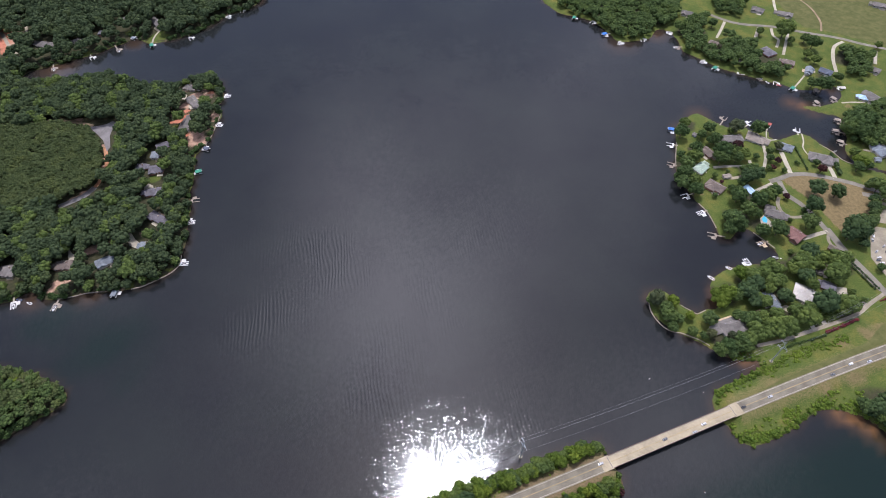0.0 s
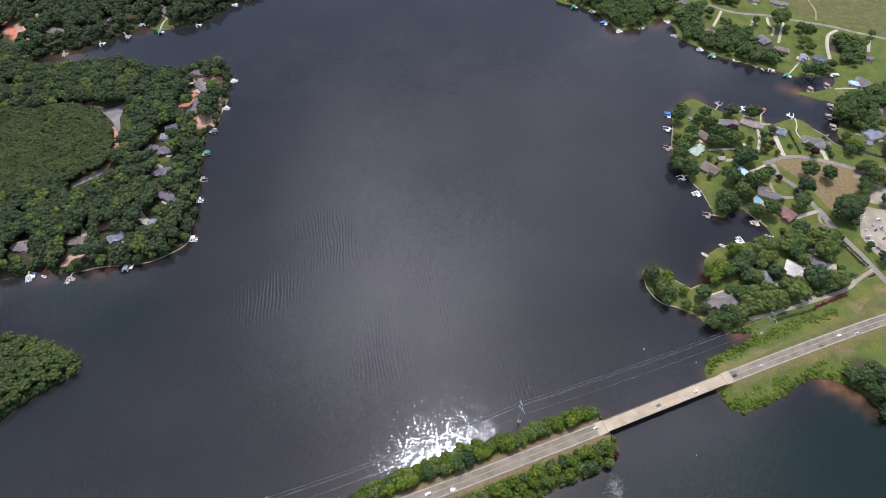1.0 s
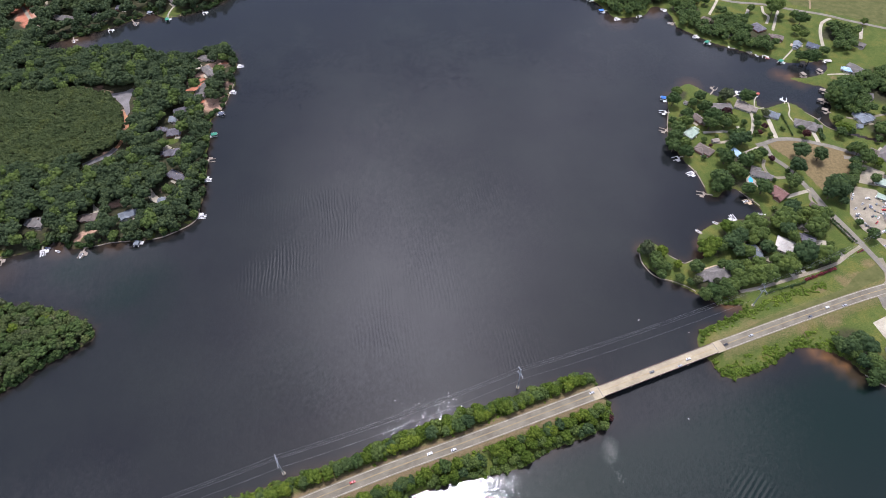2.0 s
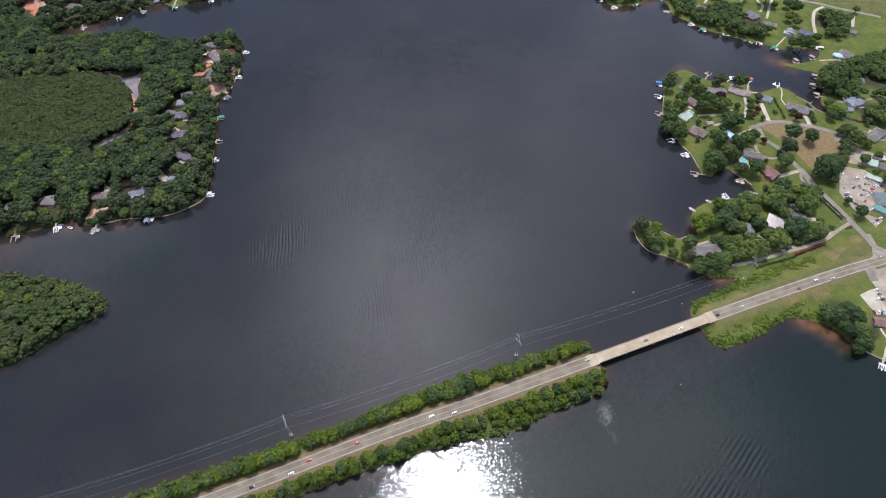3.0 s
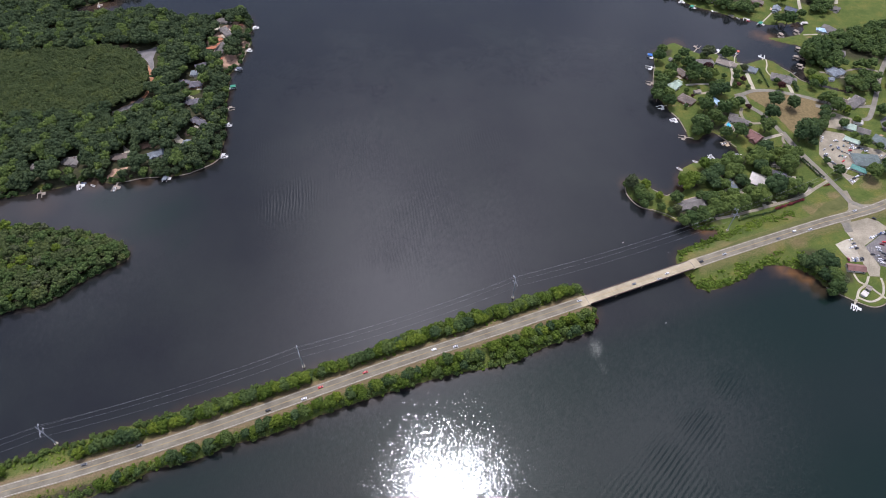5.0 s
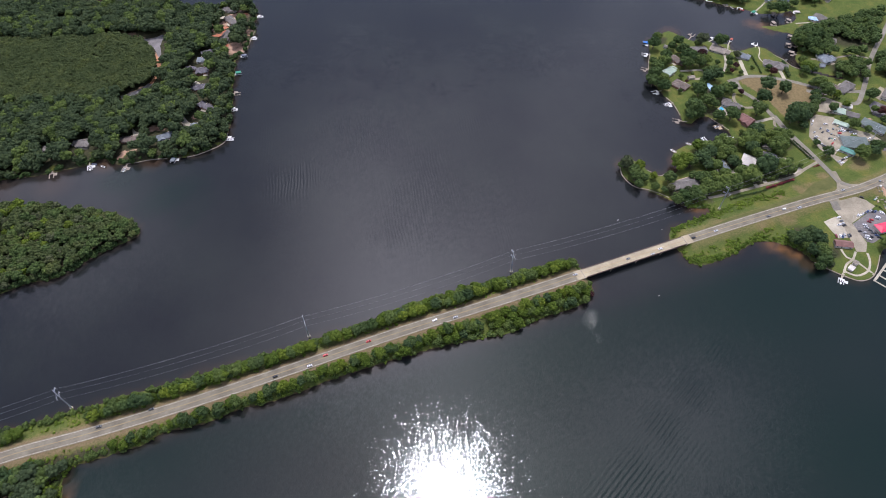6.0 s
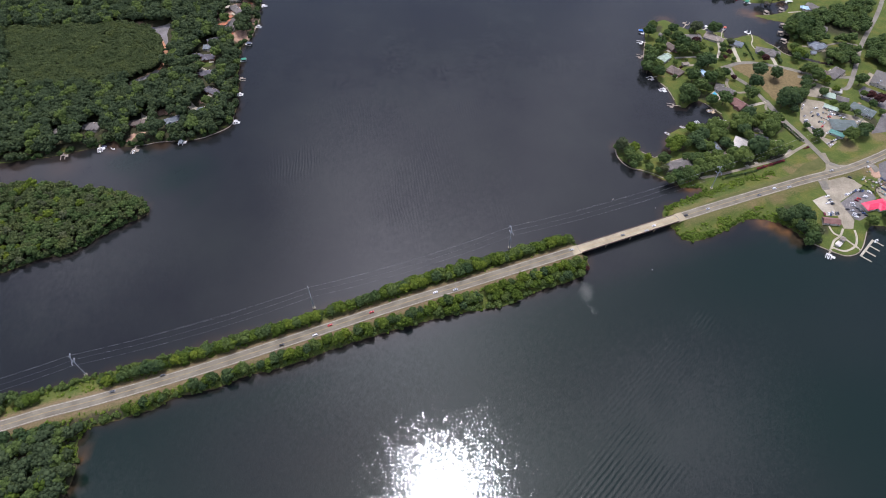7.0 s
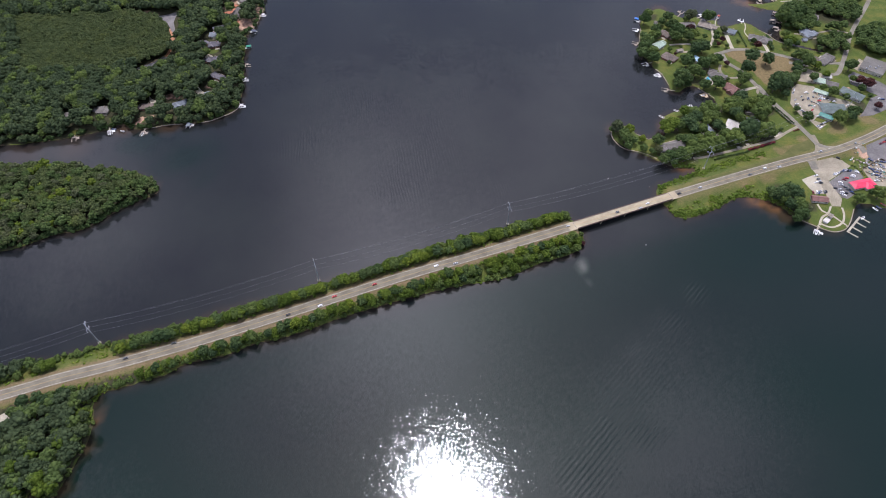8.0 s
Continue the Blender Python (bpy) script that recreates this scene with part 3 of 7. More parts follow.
CLAY += [(-303.7, 654, 9), (-286.5, 637, 7), (-284.9, 614, 7), (-314, 611, 7), (-297, 563, 10), (-287, 558, 8), (-283.5, 590, 4), (-282.7, 604.9, 3.8), (-299.6, -63.5, 2.2), (-301.3, -39.3, 1.7), (-346.6, -39.2, 2.9), (487.3, 286.7, 11.4), (493.2, 262.7, 11.3), (523, 411.6, 4.5), (-396.4, 225.1, 2.9), (-420.5, 247.5, 2.3), (-473.4, 199.8, 2.3)]
RED_CLAY = [(-318, 612, 6), (-327, 603, 6), (-640, 800, 24), (-622, 776, 17), (-612, 757, 10), (-648, 826, 16), (-300, 662, 5), (-322, 622, 5), (-334, 600, 4), (-310, 578, 5)]
GREEN_WATER = [(-308.5, 286.8, 41.9), (-365, 311.7, 31.8), (326.8, 331.7, 25.1)]
WAKE = [(148.7, -12.1, 28.9), (127.9, -47.8, 27.9), (179.2, 15.4, 26.1), (207.9, 50.8, 21.6), (108.8, -80.6, 27.1), (239.1, 89.2, 17.9), (160.8, -47.9, 20.6)]
BREEZE = [(-112.2, 383.7, 73.8), (-19.3, 303.8, 67.3), (47.2, 422.5, 48.4), (-206, 393.5, 41.7), (50.1, 234.6, 45.8), (-52.3, 227.7, 45.5), (-162.8, 316.4, 50.5), (-43.5, 290.7, 47.7)]
SHALLOWS = [(334.1, 213.9, 9.8, 0.9), (345.2, 209.6, 9.8, 1), (355.3, 199.5, 9.8, 0.9), (362.6, 188.7, 8.4, 0.6), (279.2, 261.3, 6.3, 0.9), (269.4, 262.7, 6.8, 0.8), (289.7, 264.1, 4.4, 0.9), (272.6, 264.8, 10.4, 0.9), (284.3, 269.3, 8.1, 0.9), (263.9, 269.4, 8, 0.6), (333, 416.6, 9.4, 0.3), (264.3, 338.9, 8.5, 0.8), (261.6, 325.7, 7.2, 0.8), (201.8, 336.1, 8.1, 0.5), (460.5, 627.6, 11.9, 0.9), (448.6, 634.6, 13.6, 0.6), (469.6, 614, 11.9, 0.5), (507.2, 654, 12.5, 0.4), (257.1, 769.9, 26.4, 0.3), (310.3, 792.4, 20, 0.5), (322.7, 611, 15.7, 0.5), (292.2, 588.4, 10.6, 0.4), (-344.5, 344, 15.4, 0.5), (-397.2, 337.8, 14.6, 0.5)]
SHALLOWS += [(-525.5, 721, 28.3, 0.5), (-435, 777.4, 17, 0.4), (-298.9, -36.8, 5.6, 0.9), (-295.8, -61.2, 5.6, 0.7), (-302.9, -21.5, 4.6, 0.9), (-304.8, -97.2, 6.6, 0.5), (-505.5, 295.3, 32.9, 0.2), (-448.1, 303.1, 23.9, 0.2)]


def spot(spots):
    """A soft-edged patch map: rows of x, y, radius."""
    out = np.zeros(gx.shape)
    for x, y, r in spots:
        out = np.maximum(out, np.clip(1.25 - np.hypot(gx - x, gy - y) / r + 0.25 * wavy(gx, gy, r * 1.6, int(abs(x * 7 + y))), 0, 1))
    return out


def field(poly):
    line = np.array(poly, float)
    far = to_line(gx, gy, line, True)
    return np.clip(0.5 + np.where(inside(gx, gy, line), far, -far) / 4.0, 0, 1)


WOODS = np.maximum.reduce([np.clip(inside(gx, gy, LANDS[0]) * 1.0, 0, 1), inside(gx, gy, LANDS[1]) * 1.0,
                           inside(gx, gy, LANDS[2]) * (ROAD_D > 12) * (gx < -275) * (gy < 0.335 * gx + 100) * 1.0, spot(EAST_WOODS)])
WOODS = np.clip(WOODS - 1.2 * spot(LAWNS), 0, 1)
ground_me = sheet_mesh("ground", GX, GY, GZ)
maps = {"forest": WOODS, "dry": np.maximum.reduce([field(DRY_FIELD), 0.5 * near_road * (GSD > 3), 0.6 * spot(DRY_SPOTS)]),
        "mown": np.maximum(field(NORTH_FIELD), field(EAST_VERGE)),
        "clay": np.maximum.reduce([spot(CLAY), np.clip(0.56 - abs(GSD - 0.5) / 2.2, 0, 1) * (WOODS > 0.5)]),
        "redclay": spot(RED_CLAY),
        "shoulder": (ROAD_D < 13.5) * (ROAD_D > 4) * np.clip(0.62 - 0.08 * np.clip(ROAD_D - 7.5, 0, 9), 0, 1) * (gx < 150) * (GSD > 0),
        "bed": np.clip(-GSD / 1.5, 0, 1)}
for key, val in maps.items():
    at = ground_me.attributes.new(key, "FLOAT", "POINT")
    at.data.foreach_set("value", np.ascontiguousarray(val, dtype=np.float32).ravel())
ground_me.materials.append(GROUND)
tagged(new("ground", ground_me), "grassy and wooded lakeside ground with bare clay banks", "ground", kind="structure")

WX, WY = GX[::2], GY[::2]
lake_me = sheet_mesh("water", WX, WY, np.zeros((len(WY), len(WX))))
at = lake_me.attributes.new("shoal", "FLOAT", "POINT")
reach = 6.0 + 3.5 * wavy(gx, gy, 60, 9)
shoal = np.clip(1 + GSD / np.maximum(reach, 1.5), 0, 1) * 0.26
for x, y, r, k in SHALLOWS:
    shoal = np.maximum(shoal, k * np.clip(1.3 - np.hypot(gx - x, gy - y) / r, 0, 1))
at.data.foreach_set("value", np.ascontiguousarray(shoal[::2, ::2], dtype=np.float32).ravel())
at = lake_me.attributes.new("algae", "FLOAT", "POINT")
turbid = np.clip((0.335 * gx + 98 - gy) / 25, 0, 1) * (0.75 + 0.25 * wavy(gx, gy, 220, 31))
at.data.foreach_set("value", np.ascontiguousarray(np.maximum(turbid, 0.7 * spot(GREEN_WATER))[::2, ::2], dtype=np.float32).ravel())
for key, spots in (("wake", WAKE), ("breeze", BREEZE)):
    at = lake_me.attributes.new(key, "FLOAT", "POINT")
    at.data.foreach_set("value", np.ascontiguousarray(spot(spots)[::2, ::2], dtype=np.float32).ravel())
lake_me.materials.append(WATER)
tagged(new("water", lake_me), "dark green-grey rippled lake water with sun glitter", "lake", kind="structure")

# ---- building tools ----
def part(name, bm, material, parent=None, label="", smooth=False):
    me = bpy.data.meshes.new(name)
    bm.to_mesh(me)
    bm.free()
    me.materials.append(material)
    if smooth:
        me.polygons.foreach_set("use_smooth", np.ones(len(me.polygons), bool))
    ob = new(name, me)
    ob.parent = parent
    if label:
        tagged(ob, label)
    return ob


def raw(name, co, faces, material, parent=None, smooth=False):
    me = bpy.data.meshes.new(name)
    me.from_pydata([tuple(c) for c in co], [], [tuple(f) for f in faces])
    me.materials.append(material)
    if smooth:
        me.polygons.foreach_set("use_smooth", np.ones(len(me.polygons), bool))
    ob = new(name, me)
    ob.parent = parent
    return ob


def thing(name, m, label, category, group=""):
    ob = new(name)
    ob.empty_display_size = 0.5
    ob.matrix_basis = m
    return tagged(ob, label, category, group)


def box(bm, x0, x1, y0, y1, z0, z1, m=None):
    v = [bm.verts.new((x, y, z)) for z in (z0, z1) for x, y in ((x0, y0), (x1, y0), (x1, y1), (x0, y1))]
    for f in ((3, 2, 1, 0), (4, 5, 6, 7), (0, 1, 5, 4), (1, 2, 6, 5), (2, 3, 7, 6), (3, 0, 4, 7)):
        bm.faces.new([v[i] for i in f])
    if m is not None:
        bmesh.ops.transform(bm, matrix=m, verts=v)
    return v


def boxes(rows):
    bm = bmesh.new()
    for r in rows:
        box(bm, *r)
    return bm


def tube(bm, a, b, r0, r1, n=6):
    """A tapered round bar from a to b."""
    a, b = Vector(a), Vector(b)
    q = (b - a).to_track_quat("Z", "Y")
    ring = [[bm.verts.new(c + q @ Vector((r * math.cos(k * 2 * math.pi / n), r * math.sin(k * 2 * math.pi / n), 0))) for k in range(n)]
            for c, r in ((a, r0), (b, r1))]
    for k in range(n):
        bm.faces.new((ring[0][k], ring[0][(k + 1) % n], ring[1][(k + 1) % n], ring[1][k]))
    bm.faces.new(ring[1])
    bm.faces.new(ring[0][::-1])


def ribbon(line, half, lift, z=None, off=0.0):
    """Corners and faces of a strip that follows a line over the ground."""
    line = np.asarray(line)
    way = np.gradient(line, axis=0)
    way /= np.linalg.norm(way, axis=1)[:, None]
    side = np.stack([-way[:, 1], way[:, 0]], 1)
    co, faces = [], []
    for k, (p, s) in enumerate(zip(line, side)):
        for e in (off - half, off, off + half):
            q = p + s * e
            co.append((q[0], q[1], (ground_z(*q) if z is None else z) + lift))
        if k:
            b = 3 * k
            faces += [(b - 3, b - 2, b + 1, b), (b - 2, b - 1, b + 2, b + 1)]
    if z is None:
        for k in range(len(line)):
            top = max(c[2] for c in co[3 * k:3 * k + 3])
            for j in range(3):
                co[3 * k + j] = (*co[3 * k + j][:2], top)
    return co, faces


def strip(name, line, half, lift, material, label="", category="", z=None, off=0.0, kind="structure", parent=None, thick=0.12):
    co, faces = ribbon(line, half, lift, z, off)
    n = len(co)
    co = co + [(x, y, h - thick) for x, y, h in co]
    low = [tuple(i + n for i in f[::-1]) for f in faces]
    m = n // 3
    edge = []
    for k in range(m - 1):
        edge += [(3 * k, 3 * k + 3, 3 * k + 3 + n, 3 * k + n), (3 * k + 5, 3 * k + 2, 3 * k + 2 + n, 3 * k + 5 + n)]
    ob = raw(name, co, faces + low + edge, material, parent)
    return tagged(ob, label, category, kind=kind) if parent is None else ob


def slab(name, poly, lift, material, label, category, z=None, thick=0.3, kind="structure", parent=None):
    """A paved patch with the given outline that lies on the ground."""
    bm = bmesh.new()
    f = bm.faces.new([bm.verts.new((x, y, 0)) for x, y in poly])
    f.normal_update()
    if f.normal.z < 0:
        f.normal_flip()
    xs, ys = [p[0] for p in poly], [p[1] for p in poly]
    for lo, hi, way in ((min(xs), max(xs), (1, 0, 0)), (min(ys), max(ys), (0, 1, 0))):
        for c in np.arange(lo + 3.0, hi, 3.0):
            bmesh.ops.bisect_plane(bm, geom=bm.verts[:] + bm.edges[:] + bm.faces[:], plane_co=tuple(c * q for q in way), plane_no=way)
    bmesh.ops.triangulate(bm, faces=bm.faces[:])
    for v in bm.verts:
        v.co.z = (max(ground_z(v.co.x, v.co.y), 0.1) if z is None else z) + lift
    got = bmesh.ops.extrude_face_region(bm, geom=bm.faces[:])
    for v in got["geom"]:
        if isinstance(v, bmesh.types.BMVert):
            v.co.z -= thick
    bmesh.ops.recalc_face_normals(bm, faces=bm.faces[:])
    ob = part(name, bm, material, parent)
    return tagged(ob, label, category, kind=kind) if parent is None else ob

# ---- highway, causeway and bridge ----
cut_a = int(np.argmin(np.hypot(HIGHWAY[:, 0] - BRIDGE_A.x, HIGHWAY[:, 1] - BRIDGE_A.y)))
cut_b = int(np.argmin(np.hypot(HIGHWAY[:, 0] - BRIDGE_B.x, HIGHWAY[:, 1] - BRIDGE_B.y)))
west_road = np.concatenate([HIGHWAY[:cut_a], [tuple(BRIDGE_A)]])
east_road = np.concatenate([[tuple(BRIDGE_B)], HIGHWAY[cut_b + 1:]])
for road_line, word in ((west_road, "tree-lined causeway"), (east_road, "grassy embankment")):
    strip("road", road_line, 5.6, 0.0, ASPHALT, f"wide asphalt highway on a {word}", "road", z=ROAD_Z)
    for off in (-2.3, 2.3):
        strip("lane_surface", road_line, 1.95, 0.012, LANE, "darker asphalt lane on the highway", "road", z=ROAD_Z, off=off, thick=0.01)
    for off in (-4.6, 4.6):
        strip("edge_line", road_line, 0.12, 0.018, WHITE_LINE, "white painted edge line on the highway", "road marking", z=ROAD_Z, off=off, thick=0.01)
    for off in (-0.2, 0.2):
        strip("centre_line", road_line, 0.11, 0.02, YELLOW_LINE, "yellow painted centre line on the highway", "road marking", z=ROAD_Z, off=off, thick=0.01)


def bridge():
    m = Matrix.Translation((*BRIDGE_A, 0)) @ pose(0, 0, 0, 0, 0, math.degrees(math.atan2(BRIDGE_U.y, BRIDGE_U.x)))
    b = thing("bridge", m, "long concrete girder bridge carrying the highway over the lake", "bridge")
    b["kind"] = "structure"
    n = 8
    seg = BRIDGE_L / n
    for k in range(n):
        part("deck_slab", boxes([(k * seg + 0.02, (k + 1) * seg - 0.02, -4.85, 4.85, ROAD_Z - 0.45, ROAD_Z)]), DECK, b, "pale beige concrete deck slab")
    for s in (-1, 1):
        for k in range(n):
            part("parapet", boxes([(k * seg + 0.02, (k + 1) * seg - 0.02, min(s * 4.85, s * 5.2), max(s * 4.85, s * 5.2), ROAD_Z - 0.55, ROAD_Z + 0.85)]), CURB, b, "dark reddish-brown concrete parapet")
        part("edge_line", boxes([(0, BRIDGE_L, s * 4.5 - 0.1, s * 4.5 + 0.1, ROAD_Z + 0.002, ROAD_Z + 0.01)]), WHITE_LINE, b)
        part("centre_line", boxes([(0, BRIDGE_L, s * 0.2 - 0.1, s * 0.2 + 0.1, ROAD_Z + 0.002, ROAD_Z + 0.01)]), YELLOW_LINE, b)
        part("approach_slab", boxes([(-9 if s < 0 else BRIDGE_L - 0.0, 0 if s < 0 else BRIDGE_L + 9, -5.6, 5.6, ROAD_Z - 0.2, ROAD_Z + 0.024)]), DECK, b)
    for y in (-4.0, -1.35, 1.35, 4.0):
        part("girder", boxes([(0, BRIDGE_L, y - 0.3, y + 0.3, ROAD_Z - 2.0, ROAD_Z - 0.45), (0, BRIDGE_L, y - 0.5, y + 0.5, ROAD_Z - 2.1, ROAD_Z - 1.9)]), CURB, b)
    for k in range(2, n, 2):
        part("pier_cap", boxes([(k * seg - 0.6, k * seg + 0.6, -4.5, 4.5, ROAD_Z - 3.0, ROAD_Z - 2.1)]), DECK, b)
        for y in (-3.7, 0, 3.7):
            bm = bmesh.new()
            tube(bm, (k * seg, y, -6), (k * seg, y, ROAD_Z - 3.0), 0.5, 0.5, 12)
            part("pier_column", bm, DECK, b)
    for x in (-1.2, BRIDGE_L + 1.2):
        part("abutment", boxes([(x - 1.2, x + 1.2, -5.2, 5.2, -2, ROAD_Z - 0.5)]), DECK, b)
        part("expansion_joint", boxes([(x - 0.25, x + 0.25, -5.0, 5.0, ROAD_Z + 0.026, ROAD_Z + 0.035)]), LOT, b, "dark expansion joint")
    return b


bridge()

# ---- trees ----
def blob(level):
    bm = bmesh.new()
    bmesh.ops.create_icosphere(bm, subdivisions=level, radius=1)
    co = np.array([v.co[:] for v in bm.verts])
    fa = [[v.index for v in f.verts] for f in bm.faces]
    bm.free()
    return co, np.array(fa)


BLOBS = (blob(1), blob(2))


def crown_arrays(seed, lobes=9, leaves=230, tall=1.0, ragged=0.35, leaf=0.17, level=0, small=0.28):
    """A crown of radius about 1 round (0, 0, 0): limbs' worth of lobes, each a dark core under many separate leaf sprays."""
    r = np.random.RandomState(seed)
    cen, rad = [(0, 0, 0.0)], [0.74]
    for k in range(lobes):
        a = k * 2.4 + r.uniform(-0.4, 0.4)
        up = 0.96 - 1.2 * (k + 0.5) / lobes
        out = math.sqrt(max(1 - up * up, 0.0))
        d = 0.68 * r.uniform(1 - 0.4 * ragged, 1 + 0.25 * ragged)
        cen.append((d * out * math.cos(a), d * out * math.sin(a), d * up * tall))
        rad.append(r.uniform(small, small + 0.14) * (1 + ragged * r.uniform(-0.4, 0.4)))
    cen, rad = np.array(cen), np.array(rad)
    ball, ball_f = BLOBS[level]
    co, tri = [], []
    n = 0
    for c, s in zip(cen, rad):
        v = ball * s * r.uniform(0.84, 1.0, (len(ball), 1)) * (1, 1, 0.92) + c
        co.append(v)
        tri.append(ball_f + n)
        n += len(v)
    pick = r.choice(len(cen), leaves, p=rad ** 2 / (rad ** 2).sum())
    d = r.normal(size=(leaves, 3))
    d[:, 2] = np.abs(d[:, 2]) * 1.1 - 0.35
    d /= np.linalg.norm(d, axis=1)[:, None]
    p = cen[pick] + d * (rad[pick] * r.uniform(0.88, 1.14, leaves))[:, None]
    nrm = d + r.normal(scale=0.22, size=(leaves, 3))
    nrm /= np.linalg.norm(nrm, axis=1)[:, None]
    t = np.cross(nrm, r.normal(size=(leaves, 3)))
    t /= np.linalg.norm(t, axis=1)[:, None]
    b = np.cross(nrm, t)
    w = leaf * r.uniform(0.6, 1.3, (leaves, 1))
    h = w * r.uniform(0.6, 1.0, (leaves, 1))
    lift = nrm * w * 0.25
    quad = np.stack([p - t * w - b * h * 0.6, p + t * w * 0.7 - b * h, p + t * w + b * h * 0.6 , p - t * w * 0.6 + b * h + lift * 0.6], 1).reshape(-1, 3)
    co.append(quad)
    i = np.arange(leaves)[:, None] * 4 + n
    tri += [i + np.array([0, 1, 2]), i + np.array([0, 2, 3])]
    return np.concatenate(co), np.concatenate(tri)


def tri_mesh(name, co, tri, material):
    me = bpy.data.meshes.new(name)
    me.vertices.add(len(co))
    me.vertices.foreach_set("co", np.ascontiguousarray(co, dtype=np.float32).ravel())
    me.loops.add(tri.size)
    me.loops.foreach_set("vertex_index", np.ascontiguousarray(tri, dtype=np.int32).ravel())
    me.polygons.add(len(tri))
    me.polygons.foreach_set("loop_start", np.arange(len(tri)) * 3)
    me.update(calc_edges=True)
    me.materials.append(material)
    return me


def trunk_mesh(seed, tall, r0):
    """A tapered trunk with four limbs, for a crown whose middle is at height 1."""
    r = random.Random(seed)
    bm = bmesh.new()
    tube(bm, (0, 0, -0.12), (0, 0, 0.55), r0, r0 * 0.7, 7)
    tube(bm, (0, 0, 0.55), (0.03, 0.02, 1.1), r0 * 0.7, r0 * 0.3, 6)
    for k in range(4):
        a = k * 1.6 + r.uniform(0, 0.5)
        tube(bm, (0, 0, 0.5 + 0.08 * k), (0.55 * math.cos(a), 0.55 * math.sin(a), 0.95 + 0.1 * k), r0 * 0.45, r0 * 0.15, 5)
    me = bpy.data.meshes.new("trunk")
    bm.to_mesh(me)
    bm.free()
    me.materials.append(BARK)
    return me


LEAVES = {"oak": LEAF_OAK, "deep": LEAF_DEEP, "light": LEAF_LIGHT, "plum": LEAF_PLUM, "dust": LEAF_DUST, "crimson": LEAF_RED}
LEAF_WORDS = {"oak": "green", "deep": "dark green", "light": "bright green", "plum": "plum-red", "dust": "grey-olive", "crimson": "crimson-flowered"}
CROWNS = {}
for kind_k, (kind, leaf_mat) in enumerate(LEAVES.items()):
    CROWNS[kind] = [tri_mesh("crown", *crown_arrays(100 * kind_k + s, 20, 620, 0.95, 0.5, 0.075, 0, 0.2), leaf_mat) for s in range(4)]
BUSHES = {kind: [tri_mesh("crown", *crown_arrays(900 + s, 7, 160, 0.85, 0.4, 0.13), leaf_mat) for s in range(2)] for kind, leaf_mat in LEAVES.items()}
TRUNKS = [trunk_mesh(s, 1.0, 0.055) for s in range(3)]


GROVE = {}


def tree(x, y, r, kind="oak", h=None, place="a lakeside lawn", group="garden trees", name="tree"):
    """A broad tree with crown radius r; the crown's middle stands at height h."""
    z = max(ground_z(x, y), 0.0)
    h = h or r * 1.1
    if group == "":
        GROVE.setdefault(kind, []).append((x, y, r, z + h))
        return None
    k = int(abs(x * 13 + y * 7))
    turn = random.Random(k)
    t = thing(name, pose(x, y, z), f"{LEAF_WORDS[kind]} leafy {'bush' if name == 'shrub' else 'broadleaf tree'} on {place}", "bush" if name == "shrub" else "tree", group)
    tr = new("trunk", TRUNKS[k % 3])
    tr.parent = t
    tr.matrix_basis = Matrix.Diagonal((h, h, h, 1))
    cr = new("crown", BUSHES[kind][k % 2] if name == "shrub" else CROWNS[kind][k % 4])
    cr.parent = t
    s = turn.uniform(0.9, 1.1)
    cr.matrix_basis = pose(0, 0, h, 0, 0, turn.uniform(0, 360)) @ Matrix.Diagonal((r * s, r / s, r * turn.uniform(0.8, 1.0), 1))
    return t


def woodland(name, spots, material, label, leaves=150, lobes=6, seed=5, leaf=0.15, level=0, flat=1.0):
    """Many joined trees: rows of x, y, radius, height."""
    base = [crown_arrays(seed * 50 + s, lobes, leaves, 0.9, 0.45, leaf, level) for s in range(6)]
    r = np.random.RandomState(seed)
    co, tri, n = [], [], 0
    for k, (x, y, rad, h) in enumerate(spots):
        c, f = base[k % 6]
        a = r.uniform(0, 2 * np.pi)
        ca, sa = math.cos(a), math.sin(a)
        q = np.stack([c[:, 0] * ca - c[:, 1] * sa, c[:, 0] * sa + c[:, 1] * ca, c[:, 2]], 1) * (rad, rad, rad * flat * r.uniform(0.85, 1.15))
        co.append(q + (x, y, h))
        tri.append(f + n)
        n += len(c)
    ob = new(name, tri_mesh(name, np.concatenate(co), np.concatenate(tri), material))
    return tagged(ob, label, "woodland", kind="stuff")


def scatter(poly, gap, seed, keep=None):
    """Places spread over an outline, no nearer than about gap."""
    line = np.array(poly, float)
    r = np.random.RandomState(seed)
    x0, y0, x1, y1 = *line.min(0), *line.max(0)
    gx2, gy2 = np.meshgrid(np.arange(x0, x1, gap), np.arange(y0, y1, gap * 0.87))
    gx2 = gx2 + (np.arange(gx2.shape[0]) % 2)[:, None] * gap / 2
    px, py = (gx2 + r.uniform(-0.36, 0.36, gx2.shape) * gap).ravel(), (gy2 + r.uniform(-0.36, 0.36, gx2.shape) * gap).ravel()
    ok = inside(px, py, line)
    return [(a, b) for a, b in zip(px[ok], py[ok]) if keep is None or keep(a, b)]


